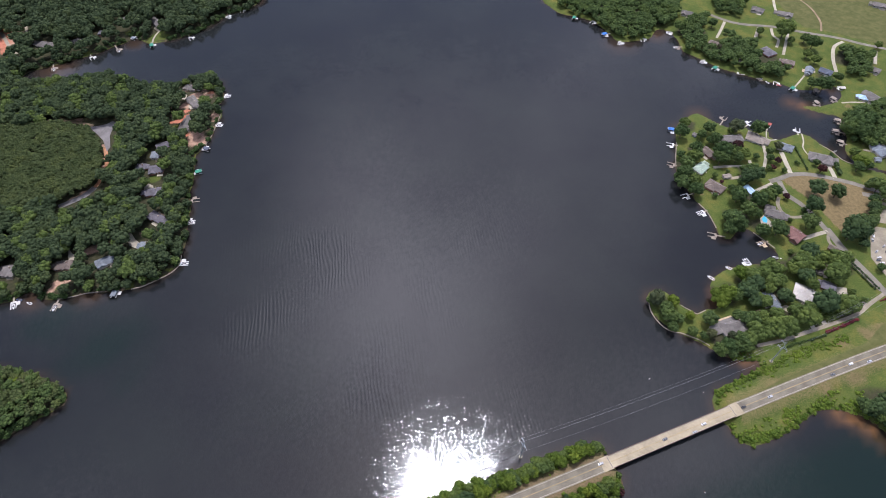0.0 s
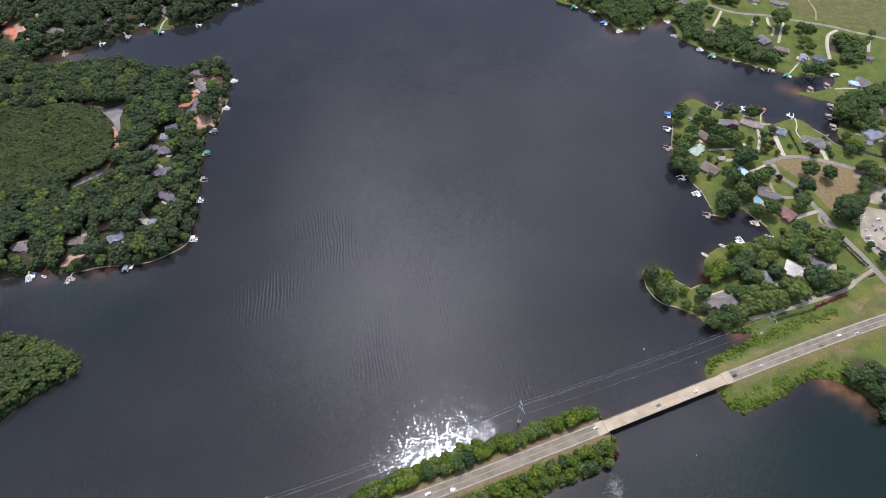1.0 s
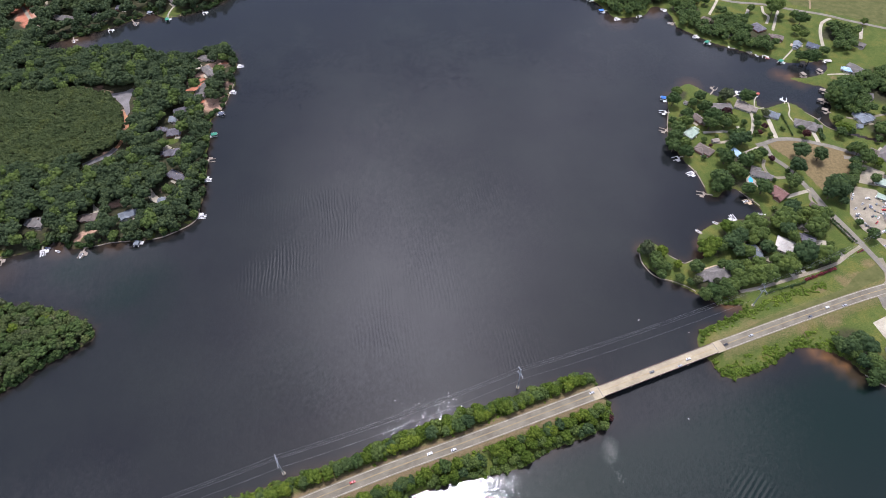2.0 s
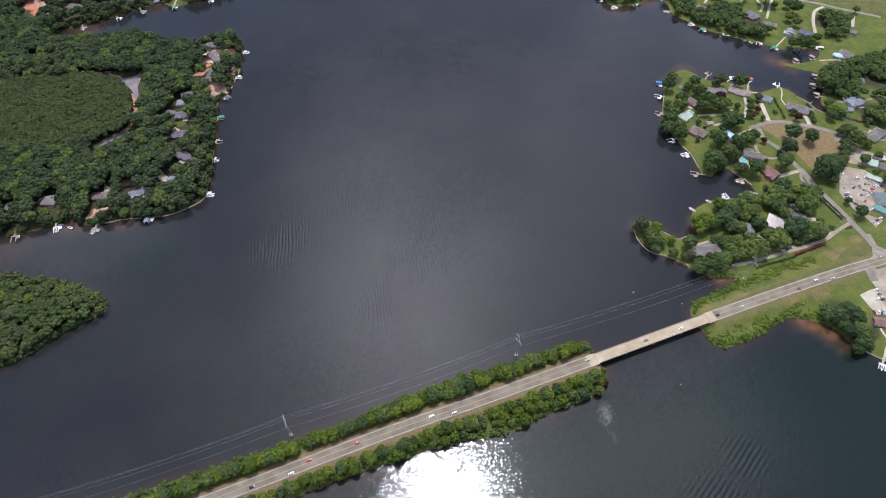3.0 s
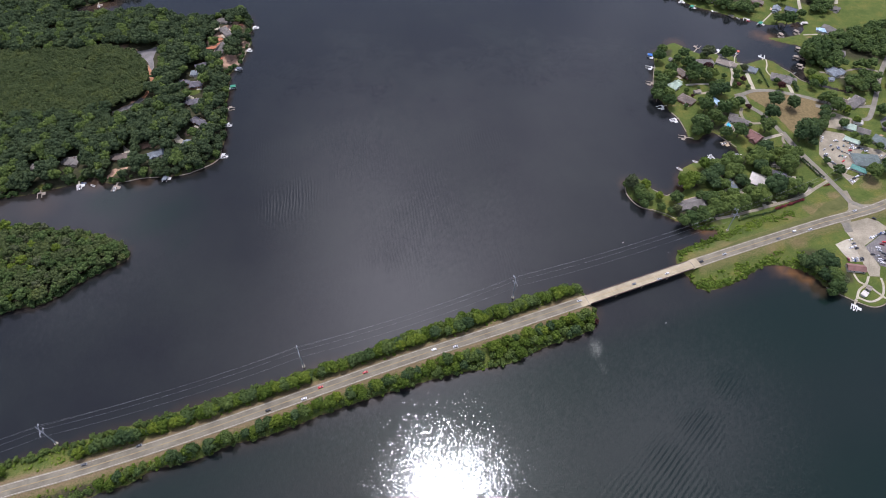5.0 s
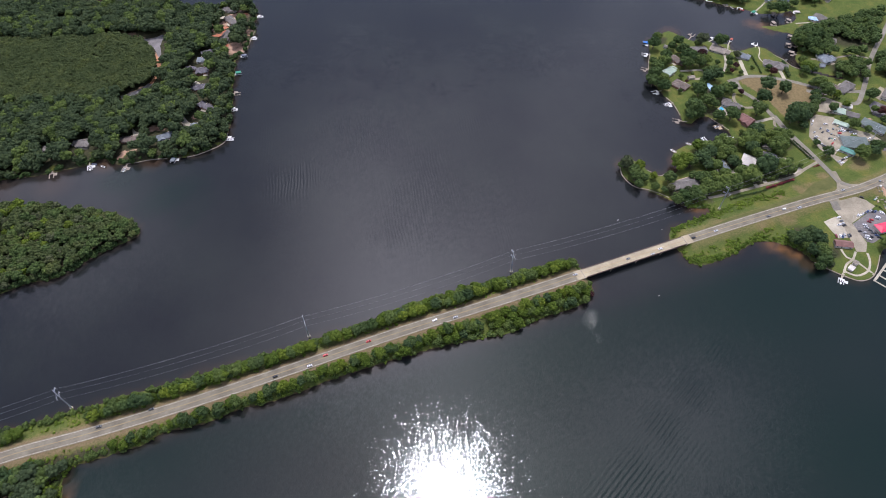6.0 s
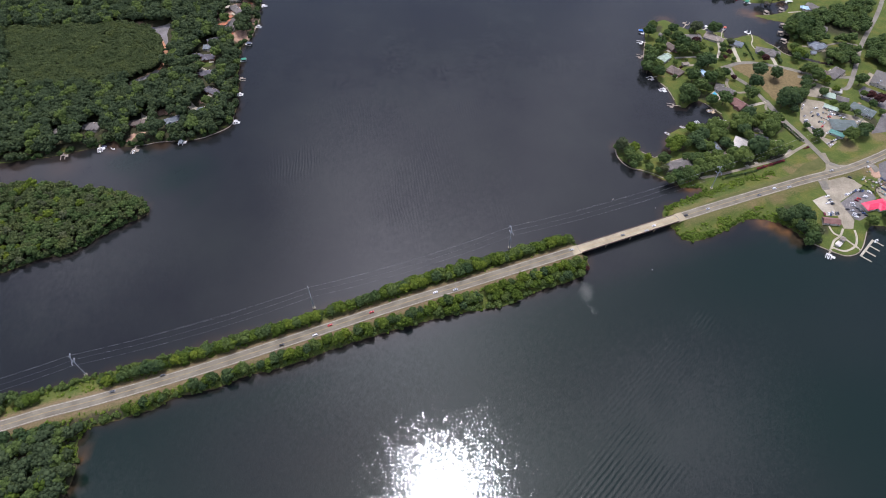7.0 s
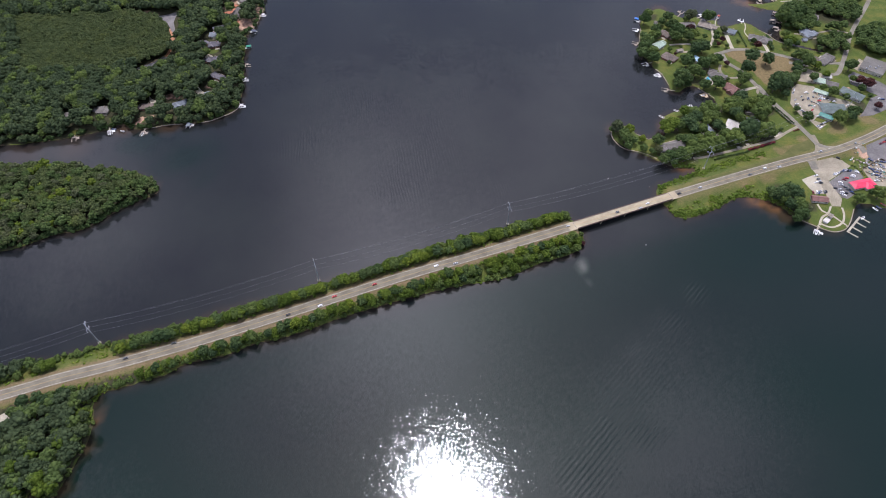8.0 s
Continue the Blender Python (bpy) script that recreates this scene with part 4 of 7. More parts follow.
for row in [(297.6, 586.5, 7.6), (288.2, 566.9, 10.5), (322.9, 574.6, 8.4), (312.6, 564.5, 6.8), (325.3, 554.2, 8.3), (297.1, 536, 9.5), (291.9, 523.7, 9.4), (280.2, 511.7, 9.9), (278.8, 531.3, 5.7), (320.1, 554.3, 6), (324.7, 528.8, 12.6), (320.9, 519.4, 10.2), (333.2, 525.8, 8.9), (350.4, 572.2, 6.2), (380.3, 570.4, 11), (350.9, 527.5, 8.2), (340.7, 521.9, 8.1), (346.4, 538.1, 6.7), (365.6, 527.2, 4.5), (383.6, 534.7, 5.3), (380.3, 523.2, 5.3), (374.3, 509.2, 3.7), (348.6, 497.8, 9.5)]:
    tree(*row, "oak", place="a lakeside lawn")
for row in [(356.3, 575, 10.1)]:
    tree(*row, "dust", place="a lakeside lawn")
for row in [(347.5, 543, 7.5), (388.4, 519.3, 4.5), (379.4, 509.1, 3.7)]:
    tree(*row, "plum", place="a lakeside lawn")
for row in [(390, 504.3, 3.7), (431.4, 515.9, 4.6), (409.7, 519, 2.3), (411.3, 516.2, 2.3), (481, 532.3, 6.5), (490.2, 510.4, 5.6), (490.1, 571.1, 13.5), (499.7, 575.6, 15.4), (488.4, 571, 8.4), (513.3, 570.5, 8.5), (503.7, 552.6, 6.6), (493.2, 557, 5), (513.8, 555.4, 7.6), (520.9, 585.7, 10.4), (501.1, 563, 11.8), (473.9, 478.1, 5.4), (480.7, 481.5, 7), (481.9, 473.5, 9.3)]:
    tree(*row, "oak", place="a lakeside lawn")
for row in [(396.8, 543.3, 6.2)]:
    tree(*row, "dust", place="a lakeside lawn")
for row in [(432.3, 503.8, 6.1)]:
    tree(*row, "plum", place="a lakeside lawn")
for row in [(480.4, 519.8, 7.2), (486.1, 515, 7.2)]:
    tree(*row, "light", place="a lakeside lawn")
for row in [(268.3, 482.2, 9.6), (281.6, 484.6, 9), (273.3, 497.2, 9.8), (279.8, 471.6, 9.6), (266.8, 496, 5.5), (281.8, 494.1, 7), (309.1, 497.1, 4.2), (326.5, 504.1, 2.9), (321.5, 475.7, 4.9), (301.4, 467.1, 3.4), (334.6, 483.6, 6.4), (322.1, 459.1, 10.4), (343.5, 499.6, 8), (366.4, 468.4, 7.9), (354.3, 459.4, 9.9), (341.2, 452.1, 10.5), (327.1, 438.4, 10.3), (336.3, 437, 6.2), (328.6, 453.5, 5.5), (305.9, 424.7, 12), (310.2, 420.4, 10), (303, 432, 7.3), (300, 414.8, 7.9), (314.2, 417.3, 5.3), (334, 412.1, 8.7), (349.1, 411.4, 10.9)]:
    tree(*row, "oak", place="a sloping lawn")
for row in [(314.7, 487.9, 2.8), (378.3, 463.7, 4.3)]:
    tree(*row, "plum", place="a sloping lawn")
for row in [(340.5, 487.2, 10.1), (352.8, 492.4, 10.2)]:
    tree(*row, "deep", place="a sloping lawn")
for row in [(411.2, 468.6, 11.1), (432.1, 464.9, 9.7), (398.6, 443.8, 10.8), (384.4, 419.3, 10.5), (426.1, 408, 14.4), (420, 403.3, 10.7), (441.5, 418.3, 10.9), (432.6, 407, 11.5), (468.9, 455, 6.8), (462.9, 442.6, 7.5), (460.7, 435.3, 6.7), (451.6, 422.7, 7.3), (432, 394.5, 6.4)]:
    tree(*row, "deep", place="a dry mown field")
for row in [(389.6, 443.4, 3.5), (390.8, 440.8, 2.8), (370.4, 429.7, 2.8)]:
    tree(*row, "oak", place="a dry mown field")
for row in [(204.1, 328.2, 8.7), (246.4, 289.5, 5.7), (265.8, 288.9, 4.6)]:
    tree(*row, "dust", place="a grassy point by the water")
for row in [(199.7, 327.7, 5.2), (211.1, 317.5, 7.5), (211.1, 307.9, 8.6), (220.6, 306.2, 5.7), (212.9, 297.3, 6.2), (230.2, 292.7, 5.7), (239.8, 288.6, 4.6), (249.2, 272.2, 7.9), (256.9, 276.1, 8), (259.6, 270.1, 5.7), (280.2, 330.9, 8.5), (276.3, 308.9, 6.5), (282.8, 304.2, 7.7), (290.5, 304.5, 7.2), (272.3, 281.7, 8.1), (281, 286.5, 7), (289.2, 291.2, 7.1), (273.7, 275, 6.9), (265.7, 275, 6.9), (292.9, 340.3, 7.4)]:
    tree(*row, "oak", place="a grassy point by the water")
for row in [(219.4, 324.9, 7), (232.2, 309.6, 5.2), (262.5, 331.2, 8.4), (272.9, 331.4, 9.7), (266, 324.7, 8.4)]:
    tree(*row, "light", place="a grassy point by the water")
for row in [(248, 304.2, 8.1), (295.3, 332.7, 8.6), (296.2, 322.8, 7.9)]:
    tree(*row, "deep", place="a grassy point by the water")
for row in [(293.7, 356, 8.1)]:
    tree(*row, "light", place="a wooded garden", group="")
for row in [(303.4, 352.6, 8.8), (315.7, 355.7, 8.2), (323.7, 364.1, 9), (330.8, 360.2, 7.7), (319.7, 345.6, 8.8), (327.7, 346.6, 7.6), (305.7, 321.9, 7.4), (300.8, 325.7, 6.7), (360.3, 372.7, 9.3), (354.4, 365.7, 9.2), (363.3, 365.6, 9.3), (347.9, 360.6, 7.1), (357.8, 342.7, 7.1), (373.3, 374.3, 7.4), (383.9, 373.6, 8.1), (392.1, 372.2, 9.5), (402.9, 373.3, 8.2), (392.3, 363.1, 9.4), (381.9, 353.1, 10.7), (390.9, 354.7, 8.7), (384.9, 349.1, 7.3)]:
    tree(*row, "oak", place="a wooded garden", group="")
for row in [(301.6, 341.3, 9.3), (290.8, 335.4, 8.6), (326, 329.4, 7.5), (331.4, 328.2, 5.6), (369.2, 381.2, 9.4), (354.8, 351.9, 9.1)]:
    tree(*row, "deep", place="a wooded garden", group="")
for row in [(358.6, 317.8, 12.1), (357.5, 317.1, 8.9), (366.9, 323.3, 9)]:
    tree(*row, "deep", place="a shaded garden beside a lane", group="")
for row in [(379.5, 317.1, 10.4), (374.2, 313.4, 7.7), (388.8, 317.4, 6.5), (394.9, 335.6, 4), (404.3, 327.5, 3.3), (329.8, 309.3, 8.7), (336, 304, 9.9), (343.6, 303.4, 8.1), (344.2, 313.8, 7.5), (316.1, 296.8, 9.1), (306.2, 297.4, 8.4), (318.9, 292, 7.3), (310.5, 308, 7.3), (297.5, 289.9, 7.1), (307.8, 289.8, 7.2), (287.6, 305.4, 6), (286.7, 293.8, 7.7), (287.7, 286.5, 7.1), (277.8, 282.1, 7.6), (355.6, 386.9, 3.3), (363.6, 313.6, 5.1), (359.8, 306.9, 3.1), (365.1, 306.9, 3.2), (370.3, 310.6, 3.2), (348, 366, 6.5), (374.8, 366.3, 6), (314.3, 338.6, 6.9), (298.3, 306.7, 6.6), (298.4, 299.4, 6.6)]:
    tree(*row, "oak", place="a shaded garden beside a lane", group="")
for row in [(482.1, 457.6, 11.1), (479.8, 426.2, 7.2), (476, 444.7, 3.6), (492.5, 394.8, 8), (538, 449.9, 9.5), (533.1, 403.1, 6.4), (539.7, 390.6, 4.5), (500.5, 352.6, 9.5), (477.7, 341, 10.2), (435.9, 364, 5), (441.5, 345.1, 7.5), (507.5, 387.2, 5.3), (485.9, 407.3, 5.3), (447.5, 208.9, 7.2), (465.9, 219.9, 4.6), (470.7, 213.8, 9.2), (475.2, 507, 7.6), (532.1, 425, 5.5)]:
    tree(*row, "oak", place="a paved commercial yard")
for row in [(495.3, 454.6, 6.4), (500.9, 435.3, 5.5)]:
    tree(*row, "light", place="a paved commercial yard")
for row in [(467.9, 449.1, 6.4), (461.8, 436.5, 6.3), (457.2, 427.9, 6.2), (494.1, 347, 8.0)]:
    tree(*row, "deep", place="a paved commercial yard")
for row in [(539.4, 421, 6.5), (545.3, 411.9, 8.3), (540.6, 369.9, 5.4)]:
    tree(*row, "plum", place="a paved commercial yard")
for row in [(362, 214.1, 9.3), (354.6, 217.5, 7.8), (374.2, 221.6, 8.7), (377.8, 213.1, 10.1), (369.2, 199.7, 7.8), (358.5, 213, 5.7)]:
    tree(*row, "deep", place="a sandy bank of the cove")
for row in [(377, 198, 9.3), (375.5, 186.6, 8.5), (370, 181.6, 6.3), (365.6, 207.9, 6.4)]:
    tree(*row, "oak", place="a sandy bank of the cove")
for row in [(380.6, 183.8, 4.9), (385.7, 195.2, 5.7)]:
    tree(*row, "dust", place="a sandy bank of the cove")
for row in [(483.7, 775.8, 15.7), (515.8, 749.5, 10.7), (501.4, 728, 7.5), (507.1, 714.8, 7.5), (394.3, 807.1, 7.6), (409.3, 790.3, 4.7), (511.4, 764.7, 7.8), (608.9, 750, 6), (492, 763, 5.8), (494.5, 656.2, 12.6), (482.8, 662.2, 8.9), (522.7, 676.6, 7.3), (455.5, 785.9, 6.7), (344.5, 796.9, 9.3)]:
    tree(*row, "oak", place="a far lawn across the cove")


def shrub_row(a, b, n, r, kind, place, group):
    """A row of bushes of about one size."""
    for k in range(n):
        f = k / max(n - 1, 1)
        q = random.Random(k * 7 + n)
        tree(a[0] + (b[0] - a[0]) * f + q.uniform(-0.3, 0.3) * r, a[1] + (b[1] - a[1]) * f + q.uniform(-0.3, 0.3) * r,
             r * q.uniform(0.8, 1.2), kind, r * 0.85, place, group, "shrub")


shrub_row((420.0, 549.1), (419.7, 507.6), 13, 1.6, "deep", "a lawn as a clipped hedge", "hedge on the lawn")
shrub_row((457.6, 533.9), (453.6, 501.7), 9, 3.0, "deep", "a lawn beside a driveway", "tall hedge")
shrub_row((410.3, 371.2), (421.3, 341.3), 14, 1.3, "deep", "mulch beside a lane", "young bushes beside the lane")
shrub_row((414.0, 371.9), (425.4, 341.9), 14, 1.3, "deep", "mulch beside a lane", "young bushes beside the lane")
shrub_row((310.6, 277.5), (352.8, 289.0), 15, 1.7, "deep", "a grassy bank below a lane", "bushes below the lane")
shrub_row((355.0, 292.0), (388.3, 305.9), 14, 1.8, "crimson", "a grassy bank below a lane", "red flowering bushes")
shrub_row((421.5, 327.3), (426.7, 329.2), 3, 1.2, "crimson", "a lawn at a junction", "red flowering bushes")
shrub_row((479.7, 470.2), (501.6, 453.1), 9, 1.4, "deep", "the edge of a parking lot", "hedge round the lot")
shrub_row((459.2, 261.3), (478.3, 275.4), 4, 1.0, "deep", "a grass verge", "bushes on the verge")
shrub_row((468.2, 264.1), (479.4, 233.8), 12, 1.1, "deep", "the edge of a boat yard", "hedge round the yard")

def along_road(n, seed, lo, hi, x0, x1, r0, r1, kinds, place, group, name="tree", side=0, edge=0.6, tall=1.15):
    """Trees or bushes scattered between two distances from the highway's centre line."""
    q = np.random.RandomState(seed)
    line = HIGHWAY[(HIGHWAY[:, 0] > x0) & (HIGHWAY[:, 0] < x1)]
    way = np.gradient(line, axis=0)
    way /= np.linalg.norm(way, axis=1)[:, None]
    for k in range(n):
        f = (k + q.uniform(0, 1)) / n * (len(line) - 1)
        i = int(f)
        s = side or (1 if k % 2 else -1)
        e = s * q.uniform(lo, hi)
        p = line[i] + (f - i) * (line[min(i + 1, len(line) - 1)] - line[i]) + np.array((-way[i][1], way[i][0])) * e
        r = q.uniform(r0, r1)
        if shore_at(*p) > edge:
            tree(p[0], p[1], r, kinds[q.randint(len(kinds))], r * (tall if name == "tree" else 0.7), place, group, name)


def clear_of(spots):
    """A test that keeps trees out of round clearings: rows of x, y, radius."""
    c = np.array(spots)
    return lambda x, y: bool((np.hypot(c[:, 0] - x, (c[:, 1] - y) * np.where(y < c[:, 1], 0.6, 1.0)) > c[:, 2]).all())


CLEAR_WEST = [(-326.4, 665.2, 12), (-314.1, 636.8, 12.6), (-334.6, 654.6, 9.5), (-296.1, 645.9, 9.4), (-305, 623.1, 8.5), (-313.3, 589.2, 11.4), (-329.6, 608.9, 6.9), (-295.7, 566.1, 9.7), (-283, 560.9, 8.1), (-328.9, 551.3, 9.7), (-333, 535.6, 8.2), (-327.2, 510.8, 13.1), (-344.5, 514.7, 8.8), (-308.4, 501.4, 8.7), (-319.1, 476.6, 13.4), (-310.3, 485.3, 8.6), (-305, 438.6, 11), (-315.3, 455.2, 7.1), (-293.7, 432.8, 7), (-316.9, 404.9, 8.9), (-305.7, 398.8, 8.2), (-337.1, 378.5, 12.1), (-355, 388.8, 7), (-346, 396.1, 6.3), (-374.6, 387.5, 8.4), (-378.8, 373.1, 11.7), (-431.6, 367.2, 12.7), (-417.9, 586, 15.1), (-406.9, 588, 14.2), (-397.8, 567.1, 13.2), (-394.3, 546.9, 11.5), (-389, 527.4, 9.8), (-384.2, 513.2, 9)]
CLEAR_WEST += [(-385.6, 480.7, 14.6), (-393.8, 468.6, 15.3), (-404.2, 458.5, 13.1), (-481, 597.3, 6.4), (-467.1, 597.2, 6.3), (-453.1, 597, 7.1), (-437.9, 593.7, 7.1), (-461.4, 830.1, 11.9), (-411.6, 818.8, 12.6), (-411.2, 786.3, 11.4), (-399, 786.1, 10.5), (-553.9, 766.5, 13.8), (-561.4, 759.6, 8.9), (-591.1, 792.6, 8.1), (-605.9, 818, 7.2), (-622.1, 836.5, 7.3), (-615.3, 774.2, 19.3), (-594.1, 753, 11), (-603.8, 739.5, 10.9), (-482.4, 794.3, 10.8), (-509.2, 774.5, 10.8), (-555.9, 632.4, 9.3), (-417.5, 665, 7.3), (-376.4, 348.1, 6.9), (-309.3, 414.8, 5.6), (-306.3, 594.5, 6.8), (-322.4, 494.3, 8), (-282.3, 586.8, 6.8), (-278.2, 608.4, 7.6), (-486.6, 738.3, 8.6), (-445.8, 793.9, 9.7), (-469.5, 360.7, 10.6), (-455.7, 333.5, 6.3)]
CLEAR_WEST += [(-303.7, 653, 8), (-286.5, 636, 7), (-284.9, 613.5, 6), (-314, 610, 8), (-297, 562, 8), (-285.5, 557, 7), (-330.2, 597.5, 6), (-343.6, 547, 6), (-324.7, 633, 8), (-415.9, 352.7, 6.2), (-560.2, 636.3, 10.8)]
PINE_BLOCK = [(-640, 583.8), (-537.5, 584.9), (-498.7, 590.9), (-457.1, 590.5), (-425.5, 579.6), (-405, 555.9), (-390.2, 526.3), (-386.9, 507.6), (-388.6, 485), (-404.2, 467.7), (-418.8, 457.7), (-474.4, 444.9), (-560.5, 435.9)]
CLEAR_SOUTH = [(-374.4, -41, 8), (-384, -44, 11), (-398, -36, 15), (-381, -25, 11), (-344.5, -38.4, 4.1), (-337.3, -42.4, 2.9), (-348.6, -43.9, 2.9), (-297.2, -65, 1.7)]
FAR_EAST = [
    [(176.3, 868.9), (210, 836.6), (246.7, 785), (289.8, 778.7), (312.5, 807.9), (343.4, 816.6), (367.6, 879.9), (290.3, 950.3), (188.7, 933.6)],
    [(346, 794.1), (343.1, 751.3), (361.8, 733.4), (396.4, 706.6), (446.5, 675.7), (463.1, 696.9), (453.4, 706), (426.8, 706.3), (442, 764.2), (410.6, 778.8), (378.5, 737.2), (372.4, 786.5), (392.1, 828.3), (366, 824)],
    [(548.9, 739.5), (567.6, 750.3), (589.3, 728.2), (576.8, 691.9), (546.7, 674.7), (541.9, 689.7)],
    [(412.8, 896.1), (471.9, 895.4), (444.6, 830.8), (414.2, 846.9)],
    [(496.7, 600.8), (559, 626.5), (652.6, 663.3), (595.2, 566.1), (550.8, 594.2), (523.1, 554.4), (492.5, 560.5)],
    [(524, 525.1), (570, 533.5), (552.4, 491.4), (512.1, 494.3)],
    [(585.7, 543.7), (637.9, 558.3), (626.8, 480.2), (585.5, 483.1), (570.4, 507.9)],
    [(498.6, 554.5), (579, 551.1), (576.5, 545.2), (495.9, 547)],
]

open_west, open_south = clear_of(CLEAR_WEST), clear_of(CLEAR_SOUTH)


tree_mix = ["oak", "light", "light", "deep", "oak", "light"]
bank_words = "the causeway bank"
along_road(62, 11, 12.2, 14.8, -295, 126, 4.6, 6.8, tree_mix, bank_words, "causeway trees", side=1, tall=1.3)
along_road(70, 17, 13.0, 19.0, -300, 126, 3.2, 5.2, tree_mix, bank_words, "", side=1, edge=0.2, tall=1.2)
along_road(130, 27, 14.0, 25.0, -60, 131, 3.8, 5.8, tree_mix, bank_words, "", side=1, edge=0.5, tall=1.3)
along_road(9, 28, 12.5, 17.0, -430, -338, 3.8, 5.6, tree_mix, bank_words, "", side=1)
for x, y, r in ((-361, -26, 6.2), (-351, -22, 5.4), (-343, -26, 6.6), (-333, -18, 5.2), (-356, -34, 5.0), (-325, -15, 4.6)):
    tree(x, y, r, "deep" if r > 5 else "oak", r * 1.3, "a grassy verge", "causeway trees")
tree(137.5, 150.5, 3.6, "plum", 3.2, bank_words, "causeway trees")
along_road(58, 12, 13.5, 17.0, -268, 126, 4.2, 6.4, tree_mix, bank_words, "causeway trees", side=-1)
along_road(70, 18, 11.5, 22.0, -285, 126, 2.8, 4.8, tree_mix, bank_words, "", side=-1, edge=0.2)
along_road(80, 13, 18.0, 36.0, -110, 142, 3.4, 5.6, tree_mix, bank_words, "", side=-1, edge=0.3)
scrub = []
q = np.random.RandomState(5)
near = HIGHWAY[(HIGHWAY[:, 0] > -430) & (HIGHWAY[:, 0] < 420)]
for k in range(9500):
    p = near[q.randint(len(near))] + q.uniform(-48, 48, 2)
    deep, far = shore_at(*p), road_at(*p)
    east = p[0] > 235
    if open_south(*p) and 0.0 < deep and (deep < 6 or q.rand() < 0.5) and far > 9.5 and (not east or deep < 5.5 or (far > 14 and deep < 14 and q.rand() < 0.75) or (19 < far < 26 and p[1] > 215 and p[0] < 330 and q.rand() < 0.5)):
        r = q.uniform(0.8, 2.1)
        scrub.append((p[0], p[1], r, max(ground_z(*p), 0.1) + r * 0.35))
for k in range(6000):
    p = np.array((q.uniform(236, 372), q.uniform(186, 292)))
    deep, far = shore_at(*p), road_at(*p)
    north = p[1] > 205 + (p[0] - 236) * 0.36
    belt = 19.5 < far < 28.5 if north else far > 15
    if deep > 0.2 and belt and wavy(p[0], p[1], 26, 8) > (-0.35 if north else -0.1 + 0.05 * max(deep - 10, 0)) and (north or deep < 22):
        r = q.uniform(0.7, 1.8)
        scrub.append((p[0], p[1], r, max(ground_z(*p), 0.1) + r * 0.3))
woodland("scrub", scrub, LEAF_SCRUB, "low bright green scrub along the causeway banks", 34, 3, 12, 0.17, flat=0.55)


def shore_fringe(name, land, step, seed, r0, r1, material, label, keep, skip=0.1):
    """Low leafy growth that hangs over the water along an outline."""
    q = np.random.RandomState(seed)
    line = LANDS[land]
    rows = []
    for a, b in zip(line, np.roll(line, -1, 0)):
        n = np.linalg.norm(b - a)
        if n > 12 or n == 0:
            continue
        for k in range(max(1, int(n / step + q.rand()))):
            p = a + (b - a) * q.rand() + q.uniform(-4.5, 4.5, 2)
            if 0.3 < shore_at(*p) < 6 and keep(*p) and q.rand() > skip:
                r = q.uniform(r0, r1)
                rows.append((p[0], p[1], r, max(ground_z(*p), 0.2) + r * q.uniform(0.35, 0.8)))
    return woodland(name, rows, material, label, 80, 5, seed, 0.13)


def grown(x, y):
    """The stretch of the western land on which single trees stand."""
    return x > -380 - (y + 104) * 0.485 and y < 965 and (y < 700 or x > -500 - (y - 353) * 0.48)


rng = np.random.RandomState(77)
block = np.array(PINE_BLOCK)
woods = []
not_lawn = clear_of([(x, y, r * 0.9) for x, y, r in LAWNS])
shore_fringe("shore_growth", 0, 1.6, 41, 2.4, 4.2, LEAF_OAK, "leafy growth hanging over the western lake shore", lambda x, y: grown(x, y) and not_lawn(x, y), 0.12)
shore_fringe("shore_growth", 1, 0.8, 42, 2.4, 4.2, LEAF_OAK, "leafy growth hanging over the shore of the point", grown, 0.05)
shore_fringe("shore_growth", 2, 1.2, 43, 1.8, 3.4, LEAF_OAK, "leafy growth hanging over the causeway shore", lambda x, y: x > -380 and road_at(x, y) > 9 and open_south(x, y), 0.05)
shore_fringe("scrub", 3, 0.9, 44, 1.1, 2.4, LEAF_SCRUB, "bright green scrub along the embankment shore", lambda x, y: 10 < road_at(x, y) < 46 and x < 345, 0.1)
for x, y in scatter([(-760, 300), (-250, 300), (-250, 715), (-760, 725)], 8.8, 21):
    if grown(x, y) and shore_at(x, y) > 0.4 and open_west(x, y) and not inside(np.array(x), np.array(y), block):
        edge = shore_at(x, y) < 8
        r = rng.uniform(4.4, 6.4) if edge else rng.uniform(5.6, 8.6)
        woods.append((x, y, r, ground_z(x, y) + r * (rng.uniform(0.9, 1.4) if edge else rng.uniform(1.3, 1.75))))
woodland("woodland", woods[::5], LEAF_OAK, "lighter green broadleaf trees in mixed lakeside woods", 190, 11, 15, 0.1)
woodland("woodland", [w for k, w in enumerate(woods) if k % 5], LEAF_WOOD, "dense mixed broadleaf and pine woods round lakeside houses", 190, 11, leaf=0.1)
pines = [(x, y, rng.uniform(2.9, 4.6), ground_z(x, y) + rng.uniform(8.4, 10.2) + 1.2 * wavy(x, y, 34, 4)) for x, y in scatter(PINE_BLOCK, 4.3, 22) if grown(x, y)]
woodland("pine_wood", pines, LEAF_WOOD, "even dark green block of planted pines", 100, 6, 6, 0.12)
north = []
